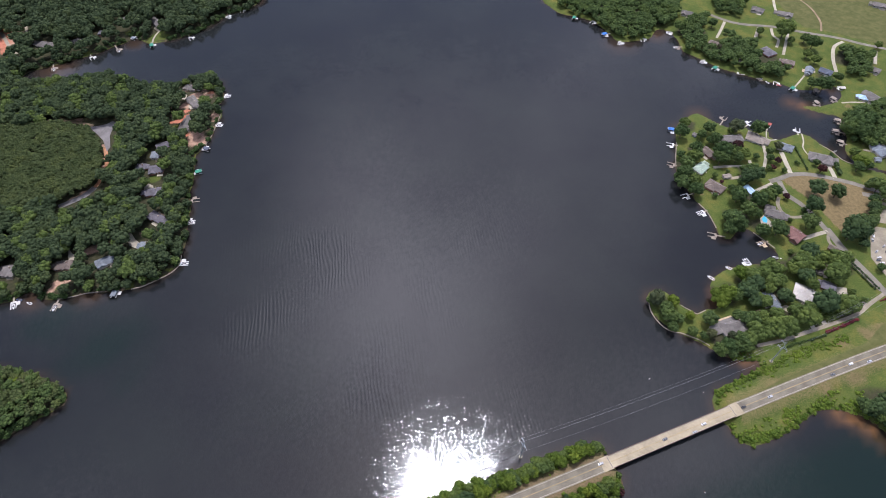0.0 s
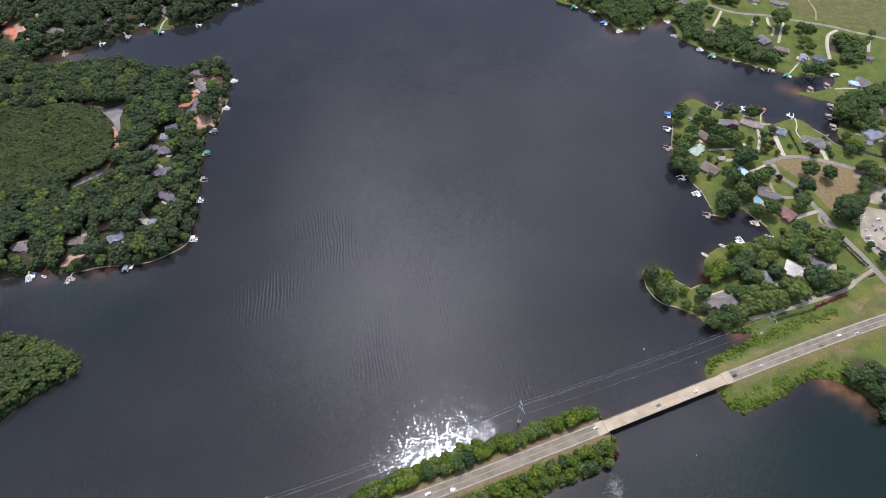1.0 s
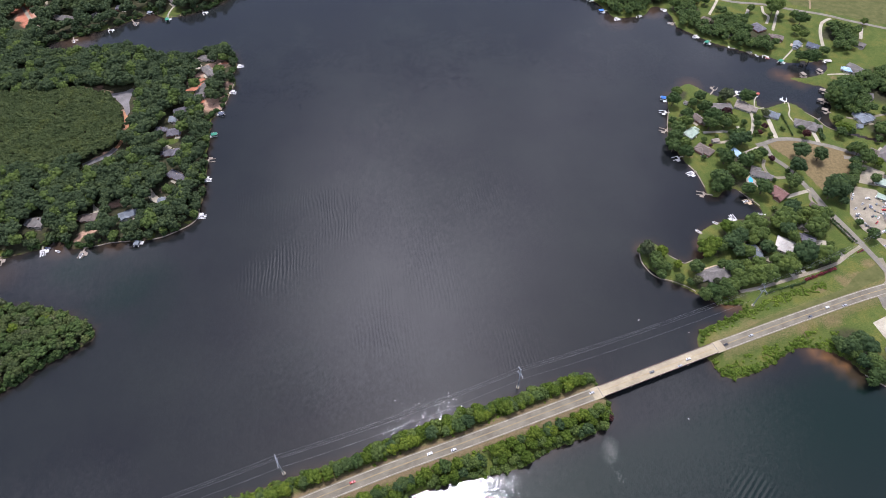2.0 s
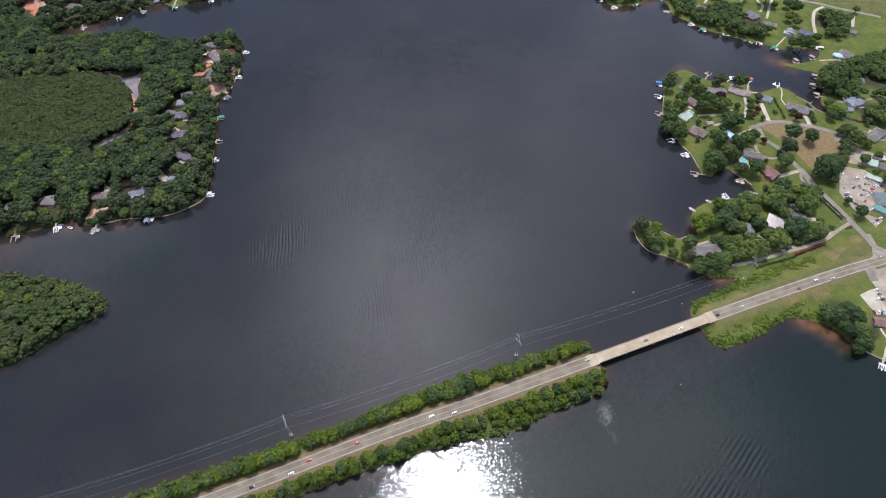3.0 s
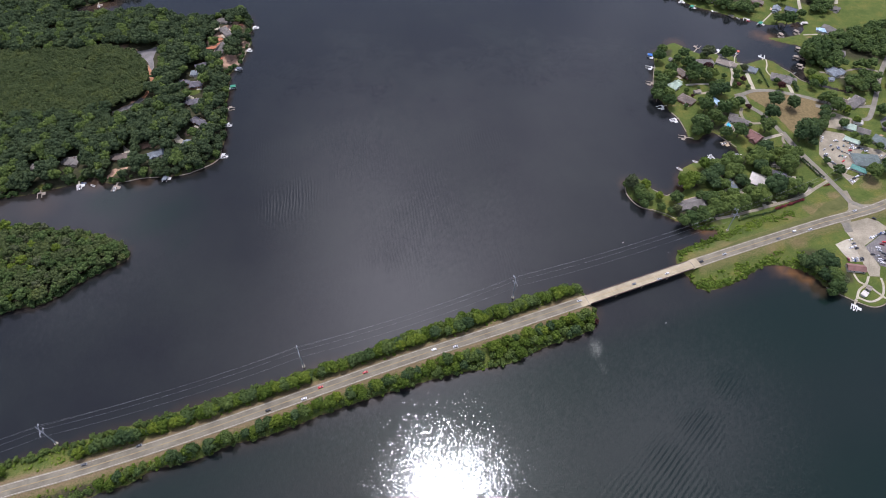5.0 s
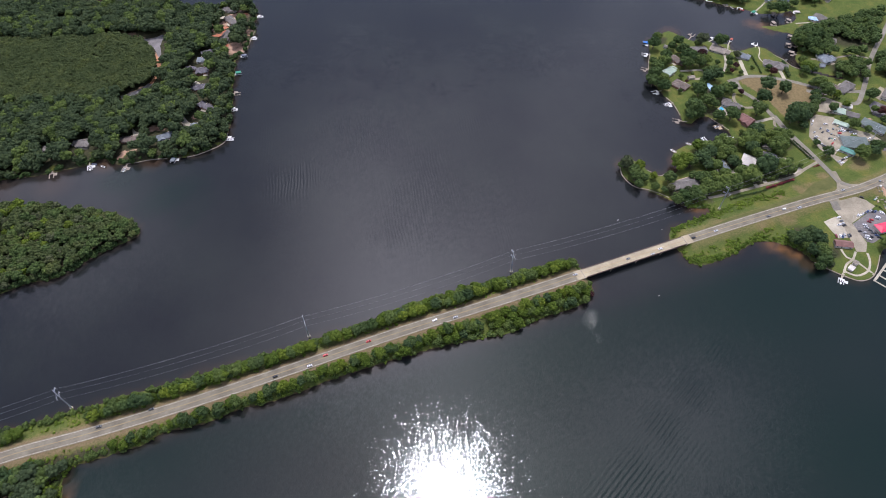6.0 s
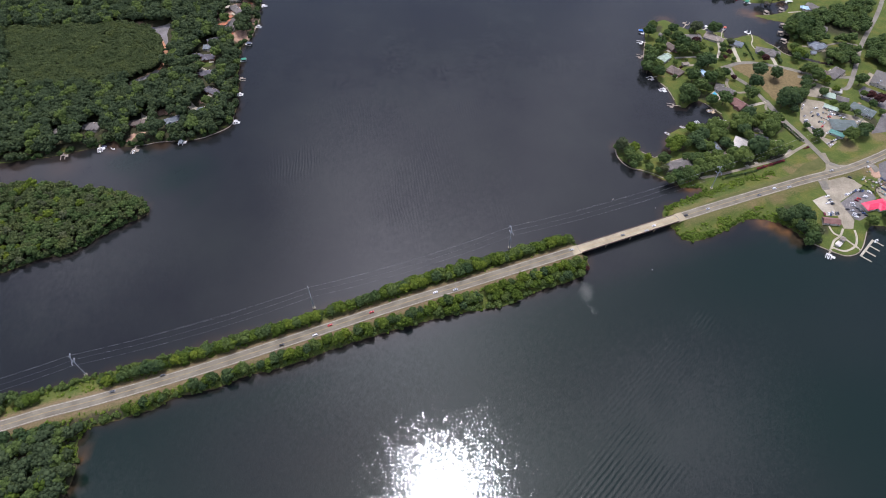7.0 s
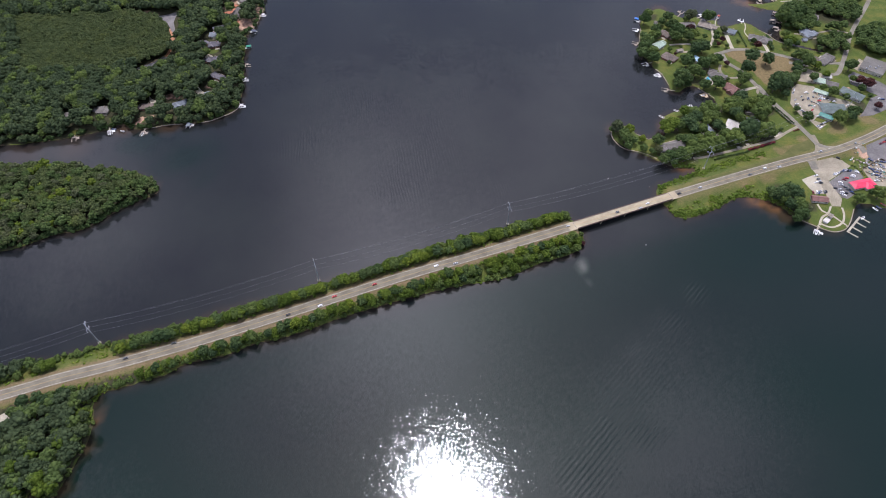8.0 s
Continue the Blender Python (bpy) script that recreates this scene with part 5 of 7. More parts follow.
for x, y in scatter([(-860, 700), (-200, 700), (-200, 1070), (-860, 1070)], 10.2, 23):
    if grown(x, y) and shore_at(x, y) > 0.4 and open_west(x, y):
        edge = shore_at(x, y) < 9
        r = rng.uniform(4.2, 6.2) if edge else rng.uniform(5.6, 8.8)
        north.append((x, y, r, ground_z(x, y) + r * (rng.uniform(0.8, 1.2) if edge else rng.uniform(1.3, 1.75))))
woodland("woodland", north, LEAF_WOOD, "dense woods on the far shore of the inlet", 150, 10, 7, 0.11)
isle = []
for x, y in scatter([(-640, 110), (-310, 110), (-310, 280), (-640, 280)], 6.8, 24):
    if grown(x, y) and shore_at(x, y) > 0.8:
        r = rng.uniform(3.8, 6.2)
        isle.append((x, y, r, ground_z(x, y) + r * rng.uniform(1.1, 1.7)))
tones = np.random.RandomState(9).rand(len(isle))
for lo, hi, leaf_mat, words in ((0, 0.34, LEAF_OAK, "green"), (0.34, 0.42, LEAF_LIGHT, "bright yellow-green"), (0.42, 0.9, LEAF_WOOD, "dark green"), (0.9, 1.1, LEAF_DUST, "grey-olive")):
    woodland("woodland", [w for w, t in zip(isle, tones) if lo <= t < hi], leaf_mat, f"{words} scrubby trees of the woods on a narrow point", 170, 9, 8, 0.11)
south = []
for x, y in scatter([(-560, -210), (-285, -210), (-285, 15), (-560, 15)], 7.0, 25):
    far = road_at(x, y)
    if grown(x, y) and shore_at(x, y) > 1.0 and far > 19.0 and open_south(x, y):
        r = rng.uniform(4.4, 7.0)
        south.append((x, y, r, ground_z(x, y) + r * rng.uniform(1.1, 1.8)))
tones = np.random.RandomState(19).rand(len(south))
for lo, hi, leaf_mat, words in ((0, 0.6, LEAF_WOOD, "dark green"), (0.6, 0.88, LEAF_OAK, "green"), (0.88, 1.1, LEAF_LIGHT, "bright green")):
    woodland("woodland", [w for w, t in zip(south, tones) if lo <= t < hi], leaf_mat, f"{words} broadleaf trees of the woods beside the causeway road", 200, 11, 9, 0.1)
far_east = []
for patch_k, outline in enumerate(FAR_EAST):
    for x, y in scatter(outline, 8.2, 30 + patch_k):
        if shore_at(x, y) > 0.8:
            r = rng.uniform(4.2, 6.8)
            far_east.append((x, y, r, ground_z(x, y) + r * rng.uniform(1.1, 1.6)))
woodland("woodland", far_east, LEAF_OAK, "clumps of garden trees round far lakeside houses", 190, 12, 10, 0.1)
for k, (kind, spots) in enumerate(GROVE.items()):
    woodland("grove", spots, LEAVES[kind], f"{LEAF_WORDS[kind]} broadleaf trees crowded along banks and gardens", 460, 18, 60 + k, 0.085, 0)


# ---- houses ----
def roof_mesh(w, d, z, rise, over, hip):
    """A roof over a w by d plan with eaves at z: hipped, or gabled where hip is 0."""
    a, b = w / 2 + over, d / 2 + over
    e = a - (b if hip else 0) * hip
    e = max(e, 0.05)
    bm = bmesh.new()
    lo = [bm.verts.new((x, y, z - 0.22)) for x, y in ((-a, -b), (a, -b), (a, b), (-a, b))]
    ev = [bm.verts.new((x, y, z)) for x, y in ((-a, -b), (a, -b), (a, b), (-a, b))]
    r0, r1 = bm.verts.new((-e, 0, z + rise)), bm.verts.new((e, 0, z + rise))
    for f in ((ev[0], ev[1], r1, r0), (ev[2], ev[3], r0, r1), (ev[1], ev[2], r1), (ev[3], ev[0], r0), (lo[3], lo[2], lo[1], lo[0])):
        bm.faces.new(f)
    for k in range(4):
        bm.faces.new((lo[k], lo[(k + 1) % 4], ev[(k + 1) % 4], ev[k]))
    return bm


def wing(h, w, d, roof, wall, hip, rise, m, storey=3.0, glaze=True):
    """One block of a house under the thing h: wall, roof with ridge cap, windows, set by the matrix m."""
    def add(name, bm, mat, parent=h, label=""):
        ob = part(name, bm, mat, parent, label)
        if parent is h:
            ob.matrix_basis = m
        return ob
    wl_ = add("wall", boxes([(-w / 2, w / 2, -d / 2, d / 2, -1.0, storey)]), wall)
    rf = add("roof", roof_mesh(w, d, storey, rise, 0.55, hip), ROOFS[roof], label=f"{ROOF_WORDS[roof]} roof")
    e = max(w / 2 + 0.55 - (d / 2 + 0.55) * hip, 0.3)
    part("ridge_cap", boxes([(-e, e, -0.16, 0.16, storey + rise - 0.06, storey + rise + 0.07)]), ROOFS[roof], rf)
    if glaze:
        n = max(2, int(w / 4))
        for k in range(n):
            x = -w / 2 + (k + 0.5) * w / n
            for s in (-1, 1):
                if k == n // 2 and s < 0:
                    add("door", boxes([(x - 0.5, x + 0.5, -d / 2 - 0.05, -d / 2 + 0.02, 0, 2.1)]), WHITE)
                    continue
                y = s * d / 2
                win = add("window", boxes([(x - 0.75, x + 0.75, y - 0.06, y + 0.06, 0.85, 2.25)]), WHITE)
                part("pane", boxes([(x - 0.65, x + 0.65, y - 0.09, y + 0.09, 0.95, 2.15)]), GLASS, win)
    return rf


def house(x, y, turn, w, d, roof="grey", wall=None, hip=1.0, ell=None, chimney=True, name="house", storey=3.0, rise=None):
    """A house whose long side w runs at turn degrees from +x. ell: (along, across, length, depth) of a second wing, if any."""
    wall = wall or (BRICK if roof in ("brown", "rust", "slate") else SIDING)
    z = max(ground_z(x, y), 0.4)
    form = "hipped" if hip else "gabled"
    h = thing(name, pose(x, y, z, 0, 0, turn), f"{name.replace('_', ' ')} with a {form} {ROOF_WORDS[roof]} roof among lakeside trees", name.split("_")[-1], "lakeside houses" if name == "house" else "")
    rise = rise or d * 0.27
    wing(h, w, d, roof, wall, hip, rise, Matrix(), storey)
    if ell:
        along, across, lw, ld = ell
        wing(h, lw, ld, roof, wall, hip, ld * 0.27, pose(along, across, 0.04, 0, 0, 90), storey * 0.96, False)
    if name == "house":
        q = random.Random(int(abs(x * 13 + y * 7)))
        s = q.choice((-1, 1))
        if not ell or q.random() < 0.4:
            lw, ld = d * q.uniform(0.8, 0.95), min(w * 0.42, d * 0.8)
            wing(h, lw, ld, roof, wall, 0, ld * 0.3, pose(s * w * 0.24, -d * 0.22, 0.05, 0, 0, 90), storey * 0.98, False)
        if q.random() < 0.6:
            lw, ld = w * 0.36, d * 0.62
            wing(h, lw, ld, roof, wall, hip, ld * 0.27, pose(-s * (w / 2 + lw * 0.32), d * 0.1, 0.03), storey * 0.85, False)
        dk = part("deck", boxes([(-w * 0.3, w * 0.25, d / 2, d / 2 + 3.2, 0.2, 0.45)]), q.choice((WOOD, TANWOOD, CONCRETE)), h, "low garden deck")
        for j in range(5):
            part("post", boxes([(-w * 0.3 + j * w * 0.1365, -w * 0.3 + j * w * 0.1365 + 0.1, d / 2 + 3.1, d / 2 + 3.2, -0.9, 1.35)]), WHITE, dk)
        part("patio", boxes([(w * 0.05, w * 0.45, -d / 2 - 4.0, -d / 2, -0.6, 0.14)]), q.choice((CONCRETE, GRAVEL)), h, "pale paved patio")
        for j in range(3):
            bm = bmesh.new()
            vx, vy = w * (-0.3 + 0.22 * j), d * q.uniform(0.1, 0.25)
            vz = storey + rise * (1 - 2 * vy / d)
            tube(bm, (vx, vy, vz - 0.2), (vx, vy, vz + 0.55), 0.12, 0.12, 6)
            part("vent_pipe", bm, STEEL, h)
    if chimney:
        ch = part("chimney", boxes([(w * 0.22 - 0.45, w * 0.22 + 0.45, 0.6, 1.4, 0, storey + rise + 0.7)]), BRICK, h)
        part("chimney_cap", boxes([(w * 0.22 - 0.55, w * 0.22 + 0.55, 0.5, 1.5, storey + rise + 0.7, storey + rise + 0.85)]), CONCRETE, ch)
    return h


# the eastern peninsula
house(350.5, 561.6, 2, 22.7, 11.2, "grey", hip=1, ell=(2.5, -5.6, 11.2, 10.0))
house(377.2, 561.4, -34, 20.2, 13.8, "tan", hip=1, ell=(-5.0, 3.8, 11.2, 11.2))
house(407.7, 546.0, -33, 16.8, 11.2, "blue", hip=1)
house(441.7, 527.0, -21, 24.5, 12.5, "grey", hip=1, ell=(7.5, -3.8, 11.2, 11.2))
house(313.8, 537.5, -62, 15.7, 10.0, "brown", hip=0, chimney=False)
house(297.8, 511.3, 38, 16.6, 11.2, "mint", hip=1, chimney=False)
house(306.1, 481.6, -46, 19.7, 12.5, "brown", hip=1, ell=(-3.1, -3.8, 10.0, 10.0))
house(323.6, 497.6, 12, 8.4, 5.0, "tan", hip=0, chimney=False, name='garden_shed', storey=2.4)
house(342.3, 474.2, -64, 13.7, 7.5, "sky", hip=0, chimney=False, name='garden_building')
house(357.4, 439.4, -28, 18.0, 11.2, "grey", hip=1, ell=(-5.6, 4.4, 11.2, 10.0))
house(369.1, 410.2, -53, 16.5, 13.8, "rust", hip=0, ell=(3.8, -5.0, 10.0, 8.8))
house(307.0, 570.3, -44, 4.5, 5.0, "grey", hip=0, chimney=False, name='garden_shed', storey=2.4)
house(515.7, 542.4, -8, 15.9, 11.2, "blue", hip=1, ell=(0.0, 3.8, 11.2, 10.0))
house(507.8, 524.4, -9, 6.2, 6.2, "blue", hip=0, chimney=False, name='garden_shed', storey=2.4)
house(348.6, 335.4, -30, 16.1, 18.8, "white", hip=1, chimney=False, rise=4.2, ell=(6.2, -4.4, 11.2, 8.8))
house(270.5, 300.6, 20, 26.5, 15.0, "grey", hip=1, ell=(6.2, -6.2, 11.2, 10.0))
house(314.7, 328.5, -75, 16.3, 10.0, "blue", hip=1)
house(379.6, 365.3, -15, 11.1, 11.2, "grey", hip=0, ell=(1.2, 5.0, 10.0, 7.5))
house(376.5, 343.6, -31, 11.9, 10.0, "slate", hip=0, chimney=False)
house(401.1, 391.7, -39, 8.4, 6.2, "brown", hip=0, chimney=False, name='garden_shed', storey=2.4)
house(299.7, 309.4, -77, 7.7, 7.5, "rust", hip=0, chimney=False)
# across the northern cove
house(455.0, 742.0, -62, 19.0, 11.0, "slate", hip=1, chimney=False, ell=(4.0, -5.0, 12.0, 10.0))
house(473.0, 716.0, -25, 15.0, 10.0, "brown", hip=1, chimney=False)
house(493.8, 697.9, 62, 13.0, 9.0, "blue", hip=0, chimney=False)
house(515.7, 695.5, -38, 16.0, 11.0, "navy", hip=0, chimney=False)
house(476.0, 851.1, -35, 16.8, 11.2, "grey", hip=0, chimney=False)
house(512.7, 838.8, -24, 19.8, 10.0, "grey", hip=0, chimney=False)
house(582.3, 697.1, -40, 12.2, 10.0, "grey", hip=0, chimney=False)
house(552.7, 636.5, -60, 18.8, 16.2, "grey", hip=0, chimney=False)
house(541.0, 639.5, -21, 10.0, 8.8, "sky", hip=1, chimney=False)
house(537.2, 589.7, -16, 16.0, 12.5, "grey", hip=0, chimney=False)
house(663.4, 861.0, -28, 17.9, 11.2, "grey", hip=0, chimney=False)
house(275.2, 851.8, -40, 15.2, 10.0, "grey", hip=0, chimney=False)
house(367.0, 842.8, -26, 15.0, 10.0, "grey", hip=0, chimney=False)
house(252.2, 865.8, -21, 13.8, 10.0, "grey", hip=0, chimney=False)
house(384.2, 762.9, -36, 12.2, 8.8, "brown", hip=1, chimney=False)
house(410.5, 722.3, -33, 9.9, 8.8, "grey", hip=0, chimney=False)
# the western woods
house(-328.0, 669.2, -17, 16.8, 9.4, "grey", hip=1, chimney=True)
house(-316.6, 639.6, -53, 23.4, 10.0, "grey", hip=1, chimney=True)
house(-314.7, 592.3, 84, 22.6, 11.2, "grey", hip=0, chimney=False)
house(-329.9, 555.0, 24, 17.0, 11.2, "slate", hip=0, chimney=False)
house(-335.5, 538.3, 5, 9.7, 10.0, "blue", hip=1, chimney=True)
house(-327.6, 514.3, 9, 16.3, 11.9, "slate", hip=1, chimney=True)
house(-346.2, 517.8, -1, 10.5, 10.0, "slate", hip=1, chimney=True)
house(-320.7, 478.5, 12, 16.3, 10.6, "slate", hip=1, chimney=True)
house(-307.1, 441.2, -33, 18.0, 9.4, "slate", hip=1, chimney=True)
house(-306.5, 400.8, 4, 10.3, 10.0, "blue", hip=1, chimney=True)
house(-339.1, 381.2, 30, 21.5, 10.0, "blue", hip=1, chimney=True)
house(-380.8, 375.7, 7, 16.4, 10.0, "brown", hip=1, chimney=True)
house(-434.2, 369.4, 5, 15.3, 12.5, "grey", hip=1, chimney=True)
house(-463.8, 835.1, 28, 12.9, 11.2, "grey", hip=0, chimney=False)
house(-413.4, 822.3, -46, 30.1, 11.2, "grey", hip=0, chimney=False)
house(-557.4, 769.7, -14, 24.6, 12.5, "grey", hip=1, chimney=True)
house(-484.8, 799.8, 4, 16.7, 10.0, "slate", hip=1, chimney=True)
house(-513.6, 778.4, -33, 18.8, 10.0, "grey", hip=1, chimney=True)
house(-559.1, 635.6, -6, 12.1, 10.0, "blue", hip=0, chimney=False)
house(-419.1, 668.3, -6, 13.1, 10.0, "brown", hip=1, chimney=True)
house(-470.3, 360.1, 12, 15.3, 10.0, "grey", hip=1)
house(-559.6, 635.0, 9, 16.3, 11.2, "grey", hip=0)
# shops and the marina
house(483.6, 366.3, -7, 30.0, 20.0, "jade", hip=1, name='shop_building', chimney=False, storey=3.6, rise=3.0, ell=(7.5, -2.5, 17.5, 11.2))
house(469.3, 352.0, -38, 16.3, 7.5, "teal", hip=1, name='shop_building', chimney=False, storey=3.0, rise=1.4)
house(519.1, 396.1, -45, 28.2, 15.0, "jade", hip=1, name='shop_building', chimney=False, storey=3.6, rise=2.6)
house(575.0, 457.0, -39, 28.8, 32.5, "pale", hip=0, name='warehouse', chimney=False, storey=4.5, rise=0.9)
house(517.8, 475.6, 41, 28.2, 12.5, "grey", hip=1)
house(504.6, 475.6, -41, 12.3, 10.0, "brown", hip=1, chimney=False)
house(518.3, 536.1, 15, 16.7, 11.2, "blue", hip=1, chimney=False)
house(482.5, 401.5, -35, 16.8, 7.5, "mint", hip=0, name='garden_shed', chimney=False, storey=2.6)
house(489.9, 426.3, -27, 13.9, 11.2, "mint", hip=1, name='greenhouse', chimney=False, storey=2.8)
house(503.1, 434.9, -7, 10.1, 7.5, "white", hip=0, name='canopy', chimney=False, storey=2.6)
house(502.8, 417.7, -27, 13.8, 10.0, "grey", hip=0, name='shop_building', chimney=False)
house(463.4, 235.0, 15, 26.8, 10.6, "red", hip=1, name='restaurant_building', chimney=False, storey=3.2, rise=2.2, ell=(3.8, -3.1, 11.2, 8.8))
house(406.0, 211.2, -9, 16.5, 8.1, "rust", hip=0, name='boat_house', chimney=False, wall=SIDING)
house(402.5, 181.3, 41, 6.1, 4.4, "white", hip=1, name='gazebo', chimney=False, storey=2.6)
house(409.3, 187.8, -37, 4.1, 5.0, "tan", hip=1, name='gazebo', chimney=False, storey=2.6)
house(599.2, 602.1, -31, 12.6, 10.0, "grey", hip=1, chimney=False)
house(540.0, 583.4, -21, 18.0, 11.2, "grey", hip=1, chimney=False)
house(551.3, 615.3, -54, 20.1, 12.5, "blue", hip=1, chimney=False)


# ---- docks and boats ----
def dock(x, y, turn, reach=9.0, roof="white", w=5.5, d=8.0, walkway=1.6, ell=True, boat=False, top=None):
    """A boat dock: walkway from the shore towards +y of its own frame, a roofed slip at the end, posts, and an open platform beside it."""
    word = {"white": "white", "wood": "weathered grey wooden", "tan": "new tan wooden"}.get(roof, ROOF_WORDS.get(roof, roof) + "-roofed")
    t = thing("boat_dock", pose(x, y, 0, 0, 0, turn), f"{word} boat dock on posts in the lake", "dock", "boat docks")
    if top is None:
        top = roof not in ("white", "wood") or x > 475
    mat = {"wood": WOOD, "tan": TANWOOD}.get(roof, WHITE)
    boat = boat or (not top and int(abs(x * 7 + y * 3)) % 2 == 0)
    part("walkway", boxes([(-walkway / 2, walkway / 2, -reach, 0, 0.45, 0.62)]), mat if roof in ("tan", "wood") else CONCRETE, t)
    if ell:
        part("platform", boxes([(-w / 2 - 3.2, -w / 2 + 0.2, 0.0, d * 0.55, 0.47, 0.64)]), mat, t)
    for s in (-1, 1):
        part("finger", boxes([(min(s * w / 2, s * (w / 2 - 0.9)), max(s * w / 2, s * (w / 2 - 0.9)), 0, d, 0.46, 0.63)]), mat, t)
        for k in range(3):
            bm = bmesh.new()
            px, py = s * (w / 2 - 0.15), 0.2 + k * (d - 0.4) / 2
            tube(bm, (px, py, -3), (px, py, 3.0 if top else 1.5), 0.12, 0.1, 6)
            part("post", bm, WOOD, t)
    part("platform", boxes([(-w / 2, w / 2, -1.2, 0.9, 0.475, 0.645)]), mat, t)
    if top:
        rmat = ROOFS.get(roof) or mat
        rf = part("roof", roof_mesh(d * 0.82, w * 0.86, 3.0, 0.5, 0.25, 0.0), rmat, t)
        rf.matrix_basis = pose(0, d * 0.52, 0, 0, 0, 90)
    if boat:
        b = boat_shape(x, y, turn)
        b.matrix_basis = pose(x, y, 0, 0, 0, turn) @ pose(0.0 if not top else w / 2 + 1.7, d * 0.62, 0.0)
    return t


def boat_shape(x, y, turn, colour="white"):
    b = thing("boat", pose(x, y, 0, 0, 0, turn), f"small {PAINTS[colour][0]} motor boat moored by a dock", "boat", "moored boats")
    bm = bmesh.new()
    rows = [(-3.0, 1.05), (-1.0, 1.2), (1.2, 1.0), (2.6, 0.5), (3.2, 0.06)]
    low = [[bm.verts.new((s * wd * 0.7, yy * 0.94, -0.25)) for s in (-1, 1)] for yy, wd in rows]
    top = [[bm.verts.new((s * wd, yy, 0.75)) for s in (-1, 1)] for yy, wd in rows]
    for k in range(4):
        bm.faces.new((low[k][0], low[k + 1][0], top[k + 1][0], top[k][0]))
        bm.faces.new((low[k + 1][1], low[k][1], top[k][1], top[k + 1][1]))
        bm.faces.new((low[k][1], low[k + 1][1], low[k + 1][0], low[k][0]))
        bm.faces.new((top[k][0], top[k + 1][0], top[k + 1][1], top[k][1]))
    bm.faces.new((low[0][0], top[0][0], top[0][1], low[0][1]))
    bm.faces.new((low[4][0], low[4][1], top[4][1], top[4][0]))
    part("hull", bm, PAINT[colour], b)
    part("cockpit", boxes([(-0.75, 0.75, -2.4, 0.6, 0.72, 0.8)]), LOT, b)
    part("windscreen", boxes([(-0.75, 0.75, 0.6, 0.75, 0.75, 1.25)]), GLASS, b)
    part("outboard_motor", boxes([(-0.25, 0.25, -3.5, -3.0, 0.1, 1.1)]), PAINT["grey"], b)
    return b


# western shore
dock(-280.3, 653.3, -74, 4.7, "white")
dock(-278.5, 597.0, -98, 2.5, "white")
dock(-283.9, 552.9, -105, 4.8, "navy")
dock(-283.5, 511.4, -73, 3.6, "green")
dock(-275.9, 467.8, -79, 4.0, "wood")
dock(-272.7, 435.5, -84, 2.5, "white")
dock(-265.4, 379.7, -86, 3.4, "white")
dock(-320.0, 346.3, -182, 2.7, "blue")
dock(-372.7, 331.5, -183, 8.1, "wood")
dock(-414.8, 333.6, -158, 6.7, "white")
dock(-453.9, 321.1, -161, 4.8, "wood")
dock(-301.6, 866.3, -164, 2.5, "white")
dock(-319.6, 847.4, -120, 5.7, "white")
dock(-360.6, 791.7, -148, 11.1, "white")
dock(-410.8, 773.9, -157, 7.1, "green")
dock(-455.3, 762.8, -143, 13.5, "wood")
dock(-444.0, 791.4, -120, 2.5, "blue")
dock(-485.7, 744.1, -147, 9.1, "white")
dock(-528.8, 719.6, -156, 8.9, "wood")
# eastern shore
dock(285.4, 580.6, 75, 5.1, "canvas", boat=True)
dock(277.8, 555.0, 79, 5.7, "white")
dock(270.1, 520.1, 69, 4.4, "wood")
dock(273.5, 471.5, -251, 7.1, "white", top=False)
dock(284.0, 446.3, -246, 6.2, "white", top=False)
dock(287.6, 412.8, 78, 10.1, "wood")
dock(335.2, 402.7, -250, 5.1, "tan", top=False)
dock(310.5, 373.9, 17, 2.7, "white", top=False, boat=True)
dock(269.0, 355.9, 46, 3.2, "wood", w=4.0, d=5.0, ell=False)
dock(290.9, 368.2, 59, 2.5, "wood", w=4.0, d=5.0, ell=False)
dock(351.6, 600.6, -36, 12.4, "wood")
dock(379.9, 591.4, -56, 9.5, "white")
dock(403.0, 586.8, -35, 10.4, "redtin", w=4.0, d=5.0, ell=False)
dock(435.6, 576.7, -19, 5.7, "white", top=False)
dock(495.3, 595.3, 68, 4.8, "wood")
dock(485.0, 575.5, 75, 10.1, "wood")
dock(482.1, 555.2, 62, 5.0, "wood")
# northern cove
dock(481.0, 628.1, 21, 3.3, "wood")
dock(506.5, 636.3, 34, 2.9, "wood")
dock(520.6, 661.9, -95, 2.8, "white")
dock(489.0, 660.6, -191, 2.8, "wood")
dock(462.6, 664.5, -229, 2.5, "green")
dock(443.4, 677.8, -203, 2.5, "white")
dock(424.7, 681.8, -35, 2.5, "wood")
dock(400.2, 698.0, -97, 2.5, "white")
dock(374.4, 710.5, -229, 6.3, "green")
dock(361.5, 726.8, -220, 3.9, "white")
dock(335.8, 760.1, -265, 5.9, "wood")
dock(334.4, 796.7, 82, 2.5, "white")
dock(288.7, 782.2, -183, 2.5, "white")
dock(255.9, 773.8, -200, 3.9, "white")
dock(240.0, 793.6, -250, 6.9, "canvas")
dock(226.4, 828.2, -220, 2.5, "white")
dock(200.1, 840.0, -199, 5.2, "green")
